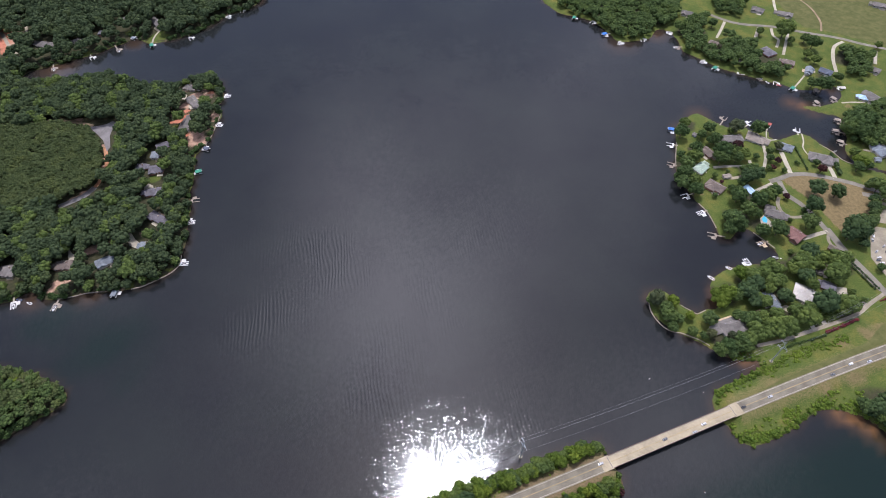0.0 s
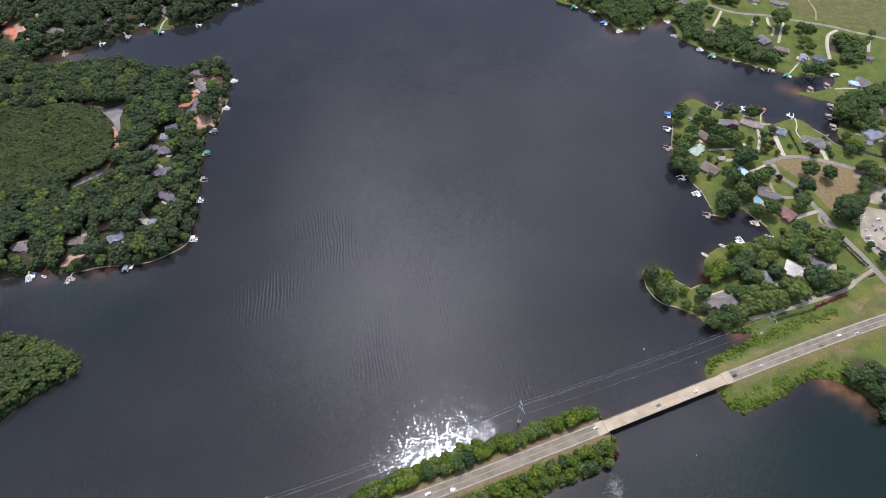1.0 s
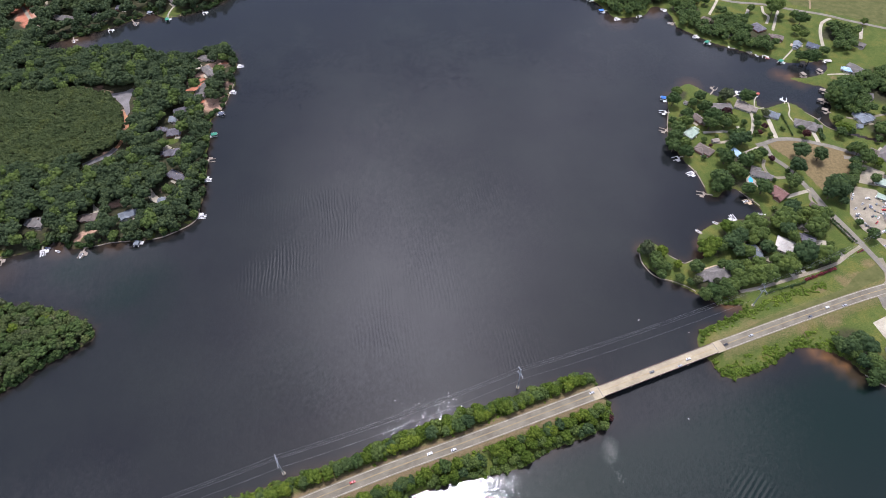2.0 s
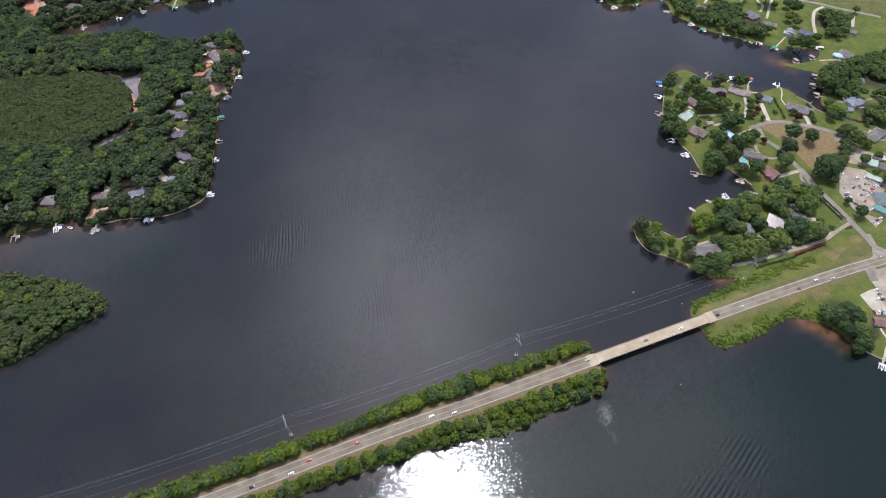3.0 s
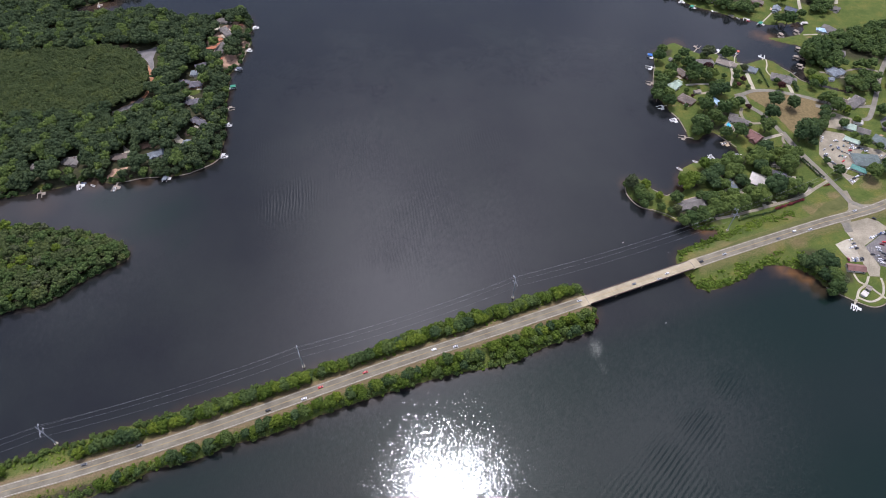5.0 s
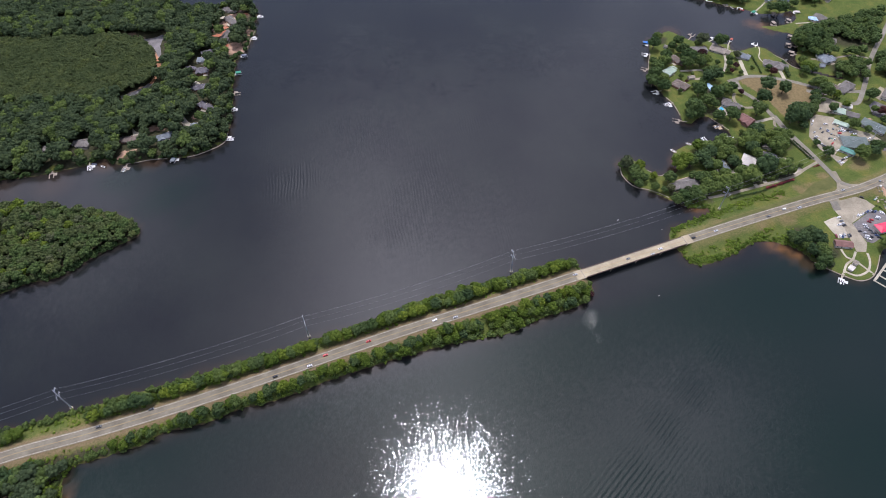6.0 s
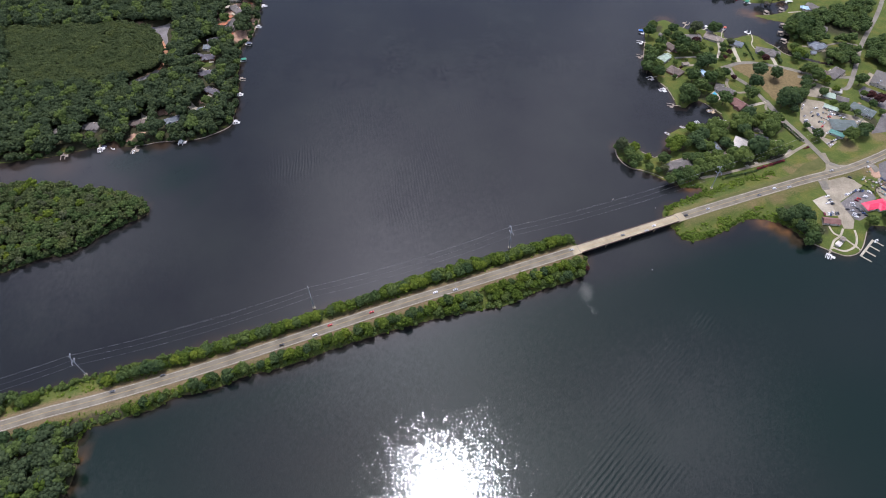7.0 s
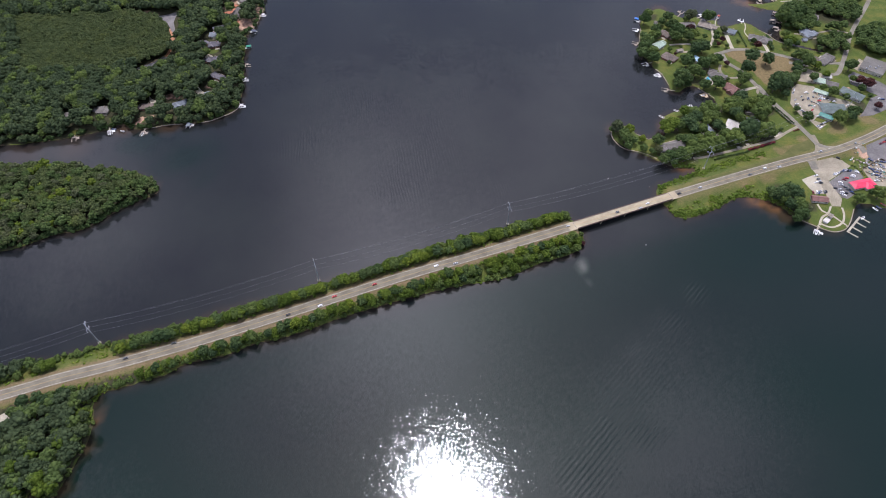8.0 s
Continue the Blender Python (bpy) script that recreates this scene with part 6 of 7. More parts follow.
# marina
dock(388.9, 169.3, -210, 8.5, "white", w=6.0, d=6.0)
boat_shape(469.1, 202.8, 40, "blue")
boat_shape(464.3, 200.3, 40, "white")
boat_shape(475.4, 207.0, 40, "red")
boat_shape(445.1, 187.2, 130, "white")
boat_shape(466.7, 541.8, -60, "grey")
boat_shape(-399.3, 332.8, 70, "white")
boat_shape(-410.8, 336.9, 80, "blue")
boat_shape(445.2, 670.9, 60, "red")
boat_shape(432.5, 677.2, 30, "white")
boat_shape(347.3, 380.5, 70, "white")
boat_shape(340.1, 382.8, 70, "silver")

def comb_dock(a, b, fingers, length):
    """A floating marina dock: a spine from a to b with fingers to one side."""
    a, b = Vector(a), Vector(b)
    u = (b - a).normalized()
    t = thing("marina_dock", pose(a.x, a.y, 0, 0, 0, math.degrees(math.atan2(u.y, u.x))), "pale floating marina dock with finger slips", "dock")
    n = (b - a).length
    part("spine", boxes([(0, n, -1.1, 1.1, 0.15, 0.6)]), CONCRETE, t)
    for k in range(fingers):
        x = 0.7 + (n - 1.4) * k / (fingers - 1)
        part("finger", boxes([(x - 0.7, x + 0.7, -length, -1.1, 0.15, 0.58)]), CONCRETE, t)
        bm = bmesh.new()
        tube(bm, (x, -length + 0.2, -4), (x, -length + 0.2, 1.6), 0.16, 0.16, 7)
        part("pile", bm, WOOD, t)
    return t


comb_dock((420.3, 167.2), (442.7, 188.8), 4, 11.0)


# ---- cars ----
def car_model(colour, van=False):
    c = thing("car", pose(0, 0, -60), f"{PAINTS[colour][0]} {'van' if van else 'passenger car'} on the pavement", "car", "cars")
    prof = [(-2.25, 0.35), (-2.3, 0.75), (-2.1, 0.95), (-1.35, 1.02), (-0.85, 1.48 if not van else 1.85), (0.75, 1.5 if not van else 1.9),
            (1.75 if van else 1.35, 1.0), (2.15, 0.88), (2.3, 0.6), (2.25, 0.35)]
    if van:
        prof[2], prof[3], prof[4] = (-2.25, 1.3), (-2.2, 1.8), (-1.9, 1.9)
    bm = bmesh.new()
    sides = []
    for s in (-1, 1):
        sides.append([bm.verts.new((px, s * (0.9 if pz < 1.1 else 0.72), pz)) for px, pz in prof])
    for k in range(len(prof)):
        j = (k + 1) % len(prof)
        bm.faces.new((sides[0][k], sides[0][j], sides[1][j], sides[1][k]))
    bm.faces.new(sides[0][::-1])
    bm.faces.new(sides[1])
    bmesh.ops.recalc_face_normals(bm, faces=bm.faces[:])
    part("body", bm, PAINT[colour], c)
    for x0, x1, z0, z1 in ((0.8, 1.3, 1.06, 1.46), (-1.3, -0.92, 1.06, 1.44)):
        bm = bmesh.new()
        s = 1 if x0 > 0 else -1
        out = 0.03
        v = [bm.verts.new(p) for p in (((x1 if s > 0 else x0) + out * s, -0.74, z0), ((x1 if s > 0 else x0) + out * s, 0.74, z0),
                                       ((x0 if s > 0 else x1) + out * s, 0.66, z1 + 0.02), ((x0 if s > 0 else x1) + out * s, -0.66, z1 + 0.02))]
        f = bm.faces.new(v)
        got = bmesh.ops.extrude_face_region(bm, geom=[f])
        for q in got["geom"]:
            if isinstance(q, bmesh.types.BMVert):
                q.co.z += 0.03
        bmesh.ops.recalc_face_normals(bm, faces=bm.faces[:])
        part("windscreen", bm, GLASS, c)
    for s in (-1, 1):
        part("side_window", boxes([(-0.85, 0.8, min(s * 0.78, s * 0.84), max(s * 0.78, s * 0.84), 1.06, 1.38)]), GLASS, c)
        for px in (-1.4, 1.4):
            bm = bmesh.new()
            tube(bm, (px, s * 0.72, 0.32), (px, s * 0.93, 0.32), 0.32, 0.32, 10)
            part("wheel", bm, RUBBER, c)
    return c


CARS = {k: car_model(k) for k in PAINTS}
CARS["van"] = car_model("white", True)
USED = set()


def car(colour, x, y, turn, z=None):
    m = pose(x, y, ground_z(x, y) + 0.2 if z is None else z, 0, 0, turn)
    if colour not in USED:
        USED.add(colour)
        CARS[colour].matrix_basis = m
        return CARS[colour]
    return copy_thing(CARS[colour], m)


def LOT_Z(x, y):
    return ground_z(x, y) + 0.22


for colour, x, y, turn in (
        ("grey", -250.8, 31.7, 20),
        ("grey", -289.6, 16.4, 18),
        ("black", -151.8, 61.8, 22),
        ("white", -123.1, 72.0, 22),
        ("red", -110.6, 82.5, 22),
        ("red", -73.1, 96.7, 22),
        ("white", -13.2, 119.1, 22),
        ("silver", 6.1, 122.2, 19),
        ("silver", 124.9, 171.4, 20),
        ("grey", 180.6, 191.0, 20),
        ("silver", 206.7, 196.9, 20),
        ("white", 215.7, 203.7, 20),
        ("black", 253.4, 218.3, 21),
        ("silver", 279.1, 227.7, 21),
        ("grey", 340.8, 247.9, 20),
        ("van", 360.8, 258.0, 19),
        ("silver", 378.3, 260.5, 19),
        ("silver", 435.8, 286.5, 19),
        ):
    car(colour, x, y, turn, ROAD_Z + 0.03)
for colour, x, y, turn in (
        ("black", 453.0, 276.9, -30),
        ("white", 442.4, 252.5, 45),
        ("silver", 439.8, 252.5, 45),
        ("blue", 460.8, 258.0, 45),
        ("white", 466.7, 255.1, -40),
        ("silver", 458.5, 247.8, -30),
        ("grey", 445.1, 228.1, -20),
        ("white", 437.7, 219.4, -20),
        ("black", 441.0, 222.9, -20),
        ("silver", 436.3, 228.2, 10),
        ("white", 413.0, 238.0, 20),
        ("black", 418.8, 223.8, 80),
        ("blue", 410.0, 222.1, 80),
        ("white", 444.0, 379.8, 0),
        ("blue", 462.3, 390.2, 40),
        ("white", 463.6, 403.1, 20),
        ("grey", 458.5, 376.4, 40),
        ("white", 463.4, 374.1, 40),
        ("black", 454.9, 387.9, 40),
        ("silver", 476.8, 390.1, 10),
        ("white", 492.5, 384.2, 10),
        ("white", 456.1, 333.5, 20),
        ("white", 417.2, 248.9, 20),
        ("grey", 417.6, 243.4, 20),
        ):
    car(colour, x, y, turn, LOT_Z(x, y))
for colour, x, y, turn in (
        ("silver", 417.5, 239.8, 20),
        ("black", 418.3, 237.1, 20),
        ("maroon", 404.0, 223.0, 80),
        ("white", 408.4, 223.0, 80),
        ("silver", 413.1, 223.9, 80),
        ("grey", 416.6, 223.0, 80),
        ("silver", 445.7, 254.3, 45),
        ("grey", 449.1, 256.1, 45),
        ("blue", 452.4, 258.0, 45),
        ("silver", 456.0, 258.9, 45),
        ("black", 458.2, 258.0, 45),
        ("white", 460.5, 249.6, -30),
        ("maroon", 447.6, 243.3, -20),
        ("red", 451.3, 246.0, -20),
        ("white", 441.3, 238.8, -20),
        ("silver", 441.1, 235.2, -20),
        ("black", 431.9, 229.9, 10),
        ("grey", 444.0, 231.7, -20),
        ("black", 447.0, 228.1, -20),
        ("blue", 448.0, 224.6, -20),
        ("black", 449.4, 222.0, -20),
        ("white", 437.6, 223.8, -20),
        ("silver", 435.9, 221.2, -20),
        ("silver", 466.9, 257.0, -40),
        ):
    car(colour, x, y, turn, LOT_Z(x, y))
for colour, x, y, turn in (
        ("silver", 455.4, 394.9, 40),
        ("silver", 444.8, 387.9, 40),
        ("white", 451.1, 409.1, 70),
        ("silver", 447.5, 403.2, 70),
        ("grey", 449.6, 415.2, 70),
        ("grey", 441.3, 376.4, 0),
        ("white", 443.7, 373.0, 0),
        ("silver", 444.7, 366.2, 0),
        ("grey", 446.3, 362.9, 0),
        ("black", 448.6, 359.5, 0),
        ("red", 458.6, 367.3, 40),
        ("white", 460.3, 355.1, 30),
        ("white", 481.4, 388.9, 10),
        ("black", 486.2, 390.1, 10),
        ("silver", 488.9, 387.7, 10),
        ("white", 506.5, 376.2, 30),
        ("red", 474.3, 385.5, 0),
        ("silver", 453.4, 335.6, 20),
        ("black", 458.8, 338.8, 20),
        ("white", 463.6, 342.0, 20),
        ("grey", 467.9, 344.1, 20),
        ("blue", 556.6, 388.6, 0),
        ("white", 553.5, 389.8, 0),
        ("red", 520.0, 305.3, 20),
        ):
    car(colour, x, y, turn, LOT_Z(x, y))
for colour, x, y, turn in (
        ("maroon", 514.6, 302.3, 20),
        ("black", 522.9, 307.3, 20),
        ):
    car(colour, x, y, turn, LOT_Z(x, y))


# ---- power line ----
def pylon(x, y, base, height, turn, arms):
    t = thing("power_pylon", pose(x, y, base, 0, 0, turn), "slender grey steel power pole with three arms, standing in the lake", "pylon", "power line poles")
    bm = bmesh.new()
    tube(bm, (0, 0, 0.4), (0, 0, height), 0.55, 0.22, 10)
    part("pole", bm, STEEL, t)
    bm = bmesh.new()
    tube(bm, (0, 0, -6), (0, 0, 0.6), 1.5, 1.5, 14)
    part("footing", bm, CONCRETE, t, "pale round concrete footing")
    for z, s in arms:
        bm = bmesh.new()
        tube(bm, (0, 0, z), (0, s * 4.4, z + 1.6), 0.24, 0.13, 6)
        tube(bm, (0, 0, z + 2.6), (0, s * 4.4, z + 1.7), 0.16, 0.1, 6)
        part("arm", bm, STEEL, t)
        bm = bmesh.new()
        for k in range(5):
            tube(bm, (0, s * 4.4, z + 1.4 - k * 0.4), (0, s * 4.4, z + 1.2 - k * 0.4), 0.24, 0.24, 8)
        tube(bm, (0, s * 4.4, z + 1.6), (0, s * 4.4, z - 0.9), 0.07, 0.07, 5)
        part("insulator", bm, WHITE, t)
    return t


def cable(a, b, sag, r=0.035):
    bm = bmesh.new()
    n = 24
    pts = [Vector(a).lerp(Vector(b), k / n) - Vector((0, 0, sag * 4 * (k / n) * (1 - k / n))) for k in range(n + 1)]
    rings = []
    for p in pts:
        q = (Vector(b) - Vector(a)).to_track_quat("Z", "Y")
        rings.append([bm.verts.new(p + q @ Vector((r * math.cos(j * 2.0944), r * math.sin(j * 2.0944), 0))) for j in range(3)])
    for k in range(n):
        for j in range(3):
            bm.faces.new((rings[k][j], rings[k][(j + 1) % 3], rings[k + 1][(j + 1) % 3], rings[k + 1][j]))
    return tagged(part("power_cable", bm, CABLE), "thin grey power cable sagging between steel poles", "cable", "power cables")


PYLONS = [(-322.2, 35.8, 0.5), (-129.4, 105.8, 0.5), (62.6, 179.8, 0.5), (294.5, 264, 1.2)]
ARMS = ((21.0, 1), (24.8, -1), (28.6, 1))
POLE_H = 32.8
far_w = Vector(PYLONS[0]) + (Vector(PYLONS[0]) - Vector(PYLONS[1]))
far_e = Vector(PYLONS[3]) + Vector((200.0, 95.0, 2.0))
line_turn = math.degrees(math.atan2(PYLONS[2][1] - PYLONS[0][1], PYLONS[2][0] - PYLONS[0][0]))
places = [tuple(far_w)] + list(PYLONS) + [tuple(far_e)]
for p in places:
    pylon(p[0], p[1], max(p[2], ground_z(p[0], p[1])), POLE_H, line_turn, ARMS)
side = Vector((-math.sin(radians(line_turn)), math.cos(radians(line_turn)), 0))
for a, b in zip(places, places[1:]):
    for z, s in ARMS:
        up = Vector((0, 0, z - 0.9))
        cable(Vector(a) + up + side * 4.4 * s, Vector(b) + up + side * 4.4 * s, 6.5, 0.05)
    cable(Vector(a) + Vector((0, 0, POLE_H)), Vector(b) + Vector((0, 0, POLE_H)), 4.5, 0.04)


# ---- paved ground, paths, pool and small things ----
strip("lane", spline([(537.7, 468.7), (494, 471.8), (458.1, 488), (424.5, 500.2), (398.8, 500.4), (382.4, 494.2), (371, 490.6)], False, 3.0), 3.0, 0.16, STREET, "curving grey asphalt lane through lakeside lawns", "road")
strip("lane", spline([(381.2, 490.5), (382.7, 470.2), (393.8, 452.9), (402.6, 428.2), (407.2, 410), (413.2, 382.1), (421.6, 355.6), (428.3, 339.9)], False, 3.0), 3.0, 0.16, STREET, "straight grey asphalt lane past a dry field", "road")
strip("lane", spline([(406.9, 419.7), (414.1, 386.4), (424.9, 355.8), (431.9, 333.1), (436.7, 318.4), (441.3, 302.1), (447.2, 293.1)], False, 3.0), 3.2, 0.16, STREET, "grey asphalt side road joining the highway", "road")
strip("lane", spline([(287.2, 280), (309.5, 284.6), (327, 289.8), (350.9, 297.5), (375.6, 306), (395, 314), (410.6, 324.8), (429.6, 336.5)], False, 3.0), 1.8, 0.16, GRAVEL, "pale narrow lane along the wooded bank", "road")
strip("driveway", spline([(365.6, 505.3), (354.5, 512.9), (339.1, 515.9), (313.7, 514.2)], False, 3.0), 1.9, 0.16, CONCRETE, "pale concrete driveway", "driveway")
strip("driveway", spline([(383.8, 551.5), (380.8, 534.7), (373, 515.5), (364.7, 506.3), (358, 513.8), (359.1, 525.2)], False, 3.0), 1.8, 0.16, CONCRETE, "pale looping concrete driveway", "driveway")
strip("driveway", spline([(401.1, 539.4), (399.4, 520), (398.5, 503.2)], False, 3.0), 2.6, 0.16, CONCRETE, "bright wide concrete driveway", "driveway")
strip("driveway", spline([(447.1, 517.7), (447.4, 505.5), (446.4, 493.6)], False, 3.0), 2.4, 0.16, CONCRETE, "pale concrete driveway", "driveway")
strip("garden_path", spline([(439.4, 575.6), (435.3, 559.1), (430, 547), (431.1, 534.2)], False, 3.0), 0.8, 0.16, CONCRETE, "narrow concrete garden path", "path")
strip("garden_path", spline([(399, 582.3), (393, 564.6), (397.4, 561.5), (404.9, 563.5)], False, 3.0), 0.8, 0.16, CONCRETE, "narrow concrete garden path", "path")
strip("driveway", spline([(372.3, 487), (352.2, 476.6), (344, 470.5)], False, 3.0), 2.2, 0.16, CONCRETE, "pale concrete driveway", "driveway")
strip("driveway", spline([(345.8, 500), (333.1, 496.4), (320.3, 496.6)], False, 3.0), 2.2, 0.16, GRAVEL, "sandy driveway", "driveway")
strip("driveway", spline([(372.5, 465.9), (367.6, 455.7), (368.4, 442.3), (375.5, 436.5), (390.9, 437.2), (399.4, 438.8)], False, 3.0), 1.9, 0.16, ASPHALT, "curved grey driveway", "driveway")
strip("driveway", spline([(376, 405.7), (384.2, 408.7), (395.2, 412.5), (405.9, 415.5)], False, 3.0), 2.2, 0.16, CONCRETE, "pale concrete driveway", "driveway")
strip("driveway", spline([(406.4, 413.9), (402.1, 404.7), (402.3, 397.8)], False, 3.0), 1.6, 0.16, ASPHALT, "short grey driveway", "driveway")
slab("driveway", [(378.6, 339.6), (386.3, 344.9), (395.7, 343.5), (393.7, 336.1), (386.5, 332.2), (380.3, 332.9)], 0.12, CONCRETE, "pale concrete driveway beside a house", "driveway")
slab("driveway", [(321.8, 321), (328.7, 323.5), (332.6, 320.9), (329.2, 314.5), (323.7, 317.1)], 0.12, GRAVEL, "round sandy parking patch beside a house", "driveway")
strip("driveway", spline([(356.5, 304.9), (358.2, 299.9)], False, 3.0), 2.2, 0.16, CONCRETE, "short pale driveway", "driveway")
strip("driveway", spline([(344.5, 300), (345.8, 295.1)], False, 3.0), 2.2, 0.16, CONCRETE, "short pale driveway", "driveway")
strip("driveway", spline([(395.8, 315.9), (406.5, 325.5)], False, 3.0), 2.9, 0.16, CONCRETE, "pale driveway apron", "driveway")
slab("terrace", [(340.7, 434.4), (346.9, 440.1), (350.8, 431.9), (352.5, 423.1), (346.9, 420.7), (340.4, 428)], 0.14, CONCRETE, "pale pool terrace", "terrace")
tagged(slab("swimming_pool", [(343.1, 434.3), (346.9, 438.3), (348.6, 432.6), (346.6, 428.6), (343.2, 429.4)], 0.19, POOL, "small turquoise swimming pool in a pale terrace", "pool", kind=""), "")
strip("lane", spline([(398, 845.2), (432.1, 818.5), (478.7, 808.8), (522.4, 793.5), (565.2, 778.4), (597.9, 761), (643.5, 739.7)], False, 3.0), 2.9, 0.16, STREET, "far grey asphalt lane along a meadow", "road")
strip("driveway", spline([(418.1, 821.7), (405.7, 799.2), (394.5, 780.3)], False, 3.0), 1.9, 0.16, CONCRETE, "pale driveway", "driveway")
strip("driveway", spline([(462.9, 806), (448.3, 776.8), (437.8, 754.3)], False, 3.0), 2.2, 0.16, CONCRETE, "pale driveway", "driveway")
strip("driveway", spline([(479.9, 802.8), (476.6, 783.7), (480.3, 773.6), (471.5, 755.4)], False, 3.0), 1.9, 0.16, CONCRETE, "curved pale driveway", "driveway")
strip("driveway", spline([(500.2, 790.8), (487.6, 765), (474.6, 737.5)], False, 3.0), 1.9, 0.16, CONCRETE, "pale driveway", "driveway")
strip("driveway", spline([(570.6, 768.4), (552.7, 755.9), (539.4, 727.3), (531.7, 697.4)], False, 3.0), 2.3, 0.16, CONCRETE, "bright curved driveway", "driveway")
strip("driveway", spline([(605.4, 744.2), (590.8, 713.6)], False, 3.0), 2.2, 0.16, CONCRETE, "pale driveway", "driveway")
strip("garden_path", spline([(462.6, 664.5), (470.9, 672.9), (486.4, 690.2)], False, 3.0), 1.1, 0.16, CONCRETE, "concrete garden path to a dock", "path")
strip("driveway", spline([(515.6, 901.4), (504.8, 855.2), (506.5, 840.9)], False, 3.0), 1.9, 0.16, CONCRETE, "pale driveway", "driveway")
strip("garden_path", spline([(512, 632.1), (526.9, 633.1), (540.8, 631.8)], False, 3.0), 1.2, 0.16, CONCRETE, "concrete garden path", "path")
strip("lane", spline([(465.9, 469.4), (490, 463.1)], False, 3.0), 3.1, 0.16, STREET, "grey asphalt lane behind shops", "road")
strip("field_track", spline([(551.5, 881.5), (557.3, 865), (559.6, 848.8), (558.6, 820.7), (550.1, 795.2)], False, 3.0), 1.3, 0.1, TAN_DIRT, "worn tan track across a meadow", "track")
strip("lane", spline([(681.2, 687.5), (649.3, 635.7), (620.5, 595.2), (594.4, 559.9), (572.6, 527.6), (549.6, 485.9), (524.1, 446.6), (512.7, 442.9)], False, 3.0), 3.0, 0.16, STREET, "straight grey asphalt lane", "road")
strip("driveway", spline([(499.9, 542.5), (519.1, 539.4), (555, 548.1), (577, 542.1)], False, 3.0), 1.7, 0.16, ASPHALT, "narrow grey driveway", "driveway")
slab("parking_lot", [(449.9, 413.4), (459.7, 421.9), (479.6, 415.7), (483.3, 402.5), (490, 395.4), (511.5, 386), (519.6, 374.5), (511.5, 365.5), (489.9, 386.1), (472.4, 369), (453.2, 347), (465.6, 339.4), (453.1, 328.8), (447.6, 347), (439.8, 358), (435.9, 380.5)], 0.16, GRAVEL, "pale gravel car park beside shops", "car park")
slab("paved_yard", [(473.5, 453.2), (484.1, 457.1), (501.9, 444.2), (500.7, 427.9), (482, 421.8), (463.4, 428.1)], 0.16, GRAVEL, "pale paved yard", "yard")
slab("parking_lot", [(534.3, 440.2), (545.6, 449.1), (570.1, 427.6), (575.9, 419), (562.7, 390.4), (548.2, 403.4), (530.2, 421.6)], 0.16, LOT, "grey asphalt car park by a warehouse", "car park")
slab("paved_yard", [(547.3, 462), (566.2, 479.1), (571, 472.4), (553.2, 449.1)], 0.16, GRAVEL, "pale loading yard", "yard")
slab("parking_lot", [(543, 391.7), (568.7, 403.3), (552.8, 368.7), (531.4, 357.6), (512.4, 354.4), (525.7, 368.8)], 0.17, LOT, "grey asphalt car park edge", "car park")
slab("junction", [(436.2, 320.5), (443.7, 320.5), (443.6, 306.1), (448.8, 297.1), (461.7, 296), (448.7, 290.1), (430, 283.3), (421, 280.5), (431.3, 290.2), (437.3, 302.1)], 0.2, ASPHALT, "flared asphalt junction with the highway", "road")
slab("junction", [(404.7, 275.7), (422.7, 281.4), (426.9, 278.5), (425.5, 261.4), (417, 259.6), (414.7, 270.9)], 0.2, ASPHALT, "flared asphalt entrance off the highway", "road")
slab("parking_lot", [(423.9, 270.9), (446.2, 277.5), (458.2, 274.5), (464.5, 266), (441.7, 250.2), (428.5, 241.2), (433.5, 214.7), (427.3, 202.9), (417.5, 202.9), (417.2, 220.8), (417.4, 234), (419.4, 247.6), (417, 261.4)], 0.16, GRAVEL, "pale gravel drive and car park", "car park")
slab("parking_lot", [(399.2, 243.1), (414.7, 250.3), (419.1, 246.6), (417.2, 220.8), (405.6, 220), (402.7, 228.8)], 0.14, CONCRETE, "pale concrete car park", "car park")
slab("parking_lot", [(427.7, 239.4), (459.2, 261.3), (470.2, 256.6), (471, 246.5), (450.9, 233.9), (449.7, 220.7), (439.7, 214.7), (434.2, 216.5)], 0.15, LOT, "grey asphalt car park beside a restaurant", "car park")
slab("parking_lot", [(494.7, 297.9), (528.1, 315), (509.9, 275.3), (492.6, 270.6), (492.4, 285.1)], 0.15, LOT, "grey asphalt yard entrance", "car park")
slab("paved_yard", [(475.5, 261.2), (509.9, 275.3), (490.8, 233.8), (480.7, 233.8), (476.6, 244.6)], 0.15, GRAVEL, "cluttered gravel boat yard", "yard")
strip("lane", spline([(416.3, 278.5), (419.3, 269), (420.9, 259.6)], False, 3.0), 4.3, 0.16, STREET, "asphalt entrance off the highway", "road")
strip("lane", spline([(478, 298), (485.8, 295.9), (490.4, 288)], False, 3.0), 4.1, 0.16, STREET, "asphalt entrance off the highway", "road")
strip("garden_path", spline([(402.8, 206.3), (404.4, 196.3), (411.6, 191.3), (416.2, 184.7), (421.4, 178.3), (423.1, 175.1)], False, 3.0), 1.1, 0.16, CONCRETE, "curving concrete path to the marina", "path")
strip("garden_path", spline([(416.3, 202.9), (409.2, 192.9), (400.9, 187.2), (393.1, 175.2), (388.3, 168.8)], False, 3.0), 1.1, 0.16, CONCRETE, "curving concrete path to a dock", "path")
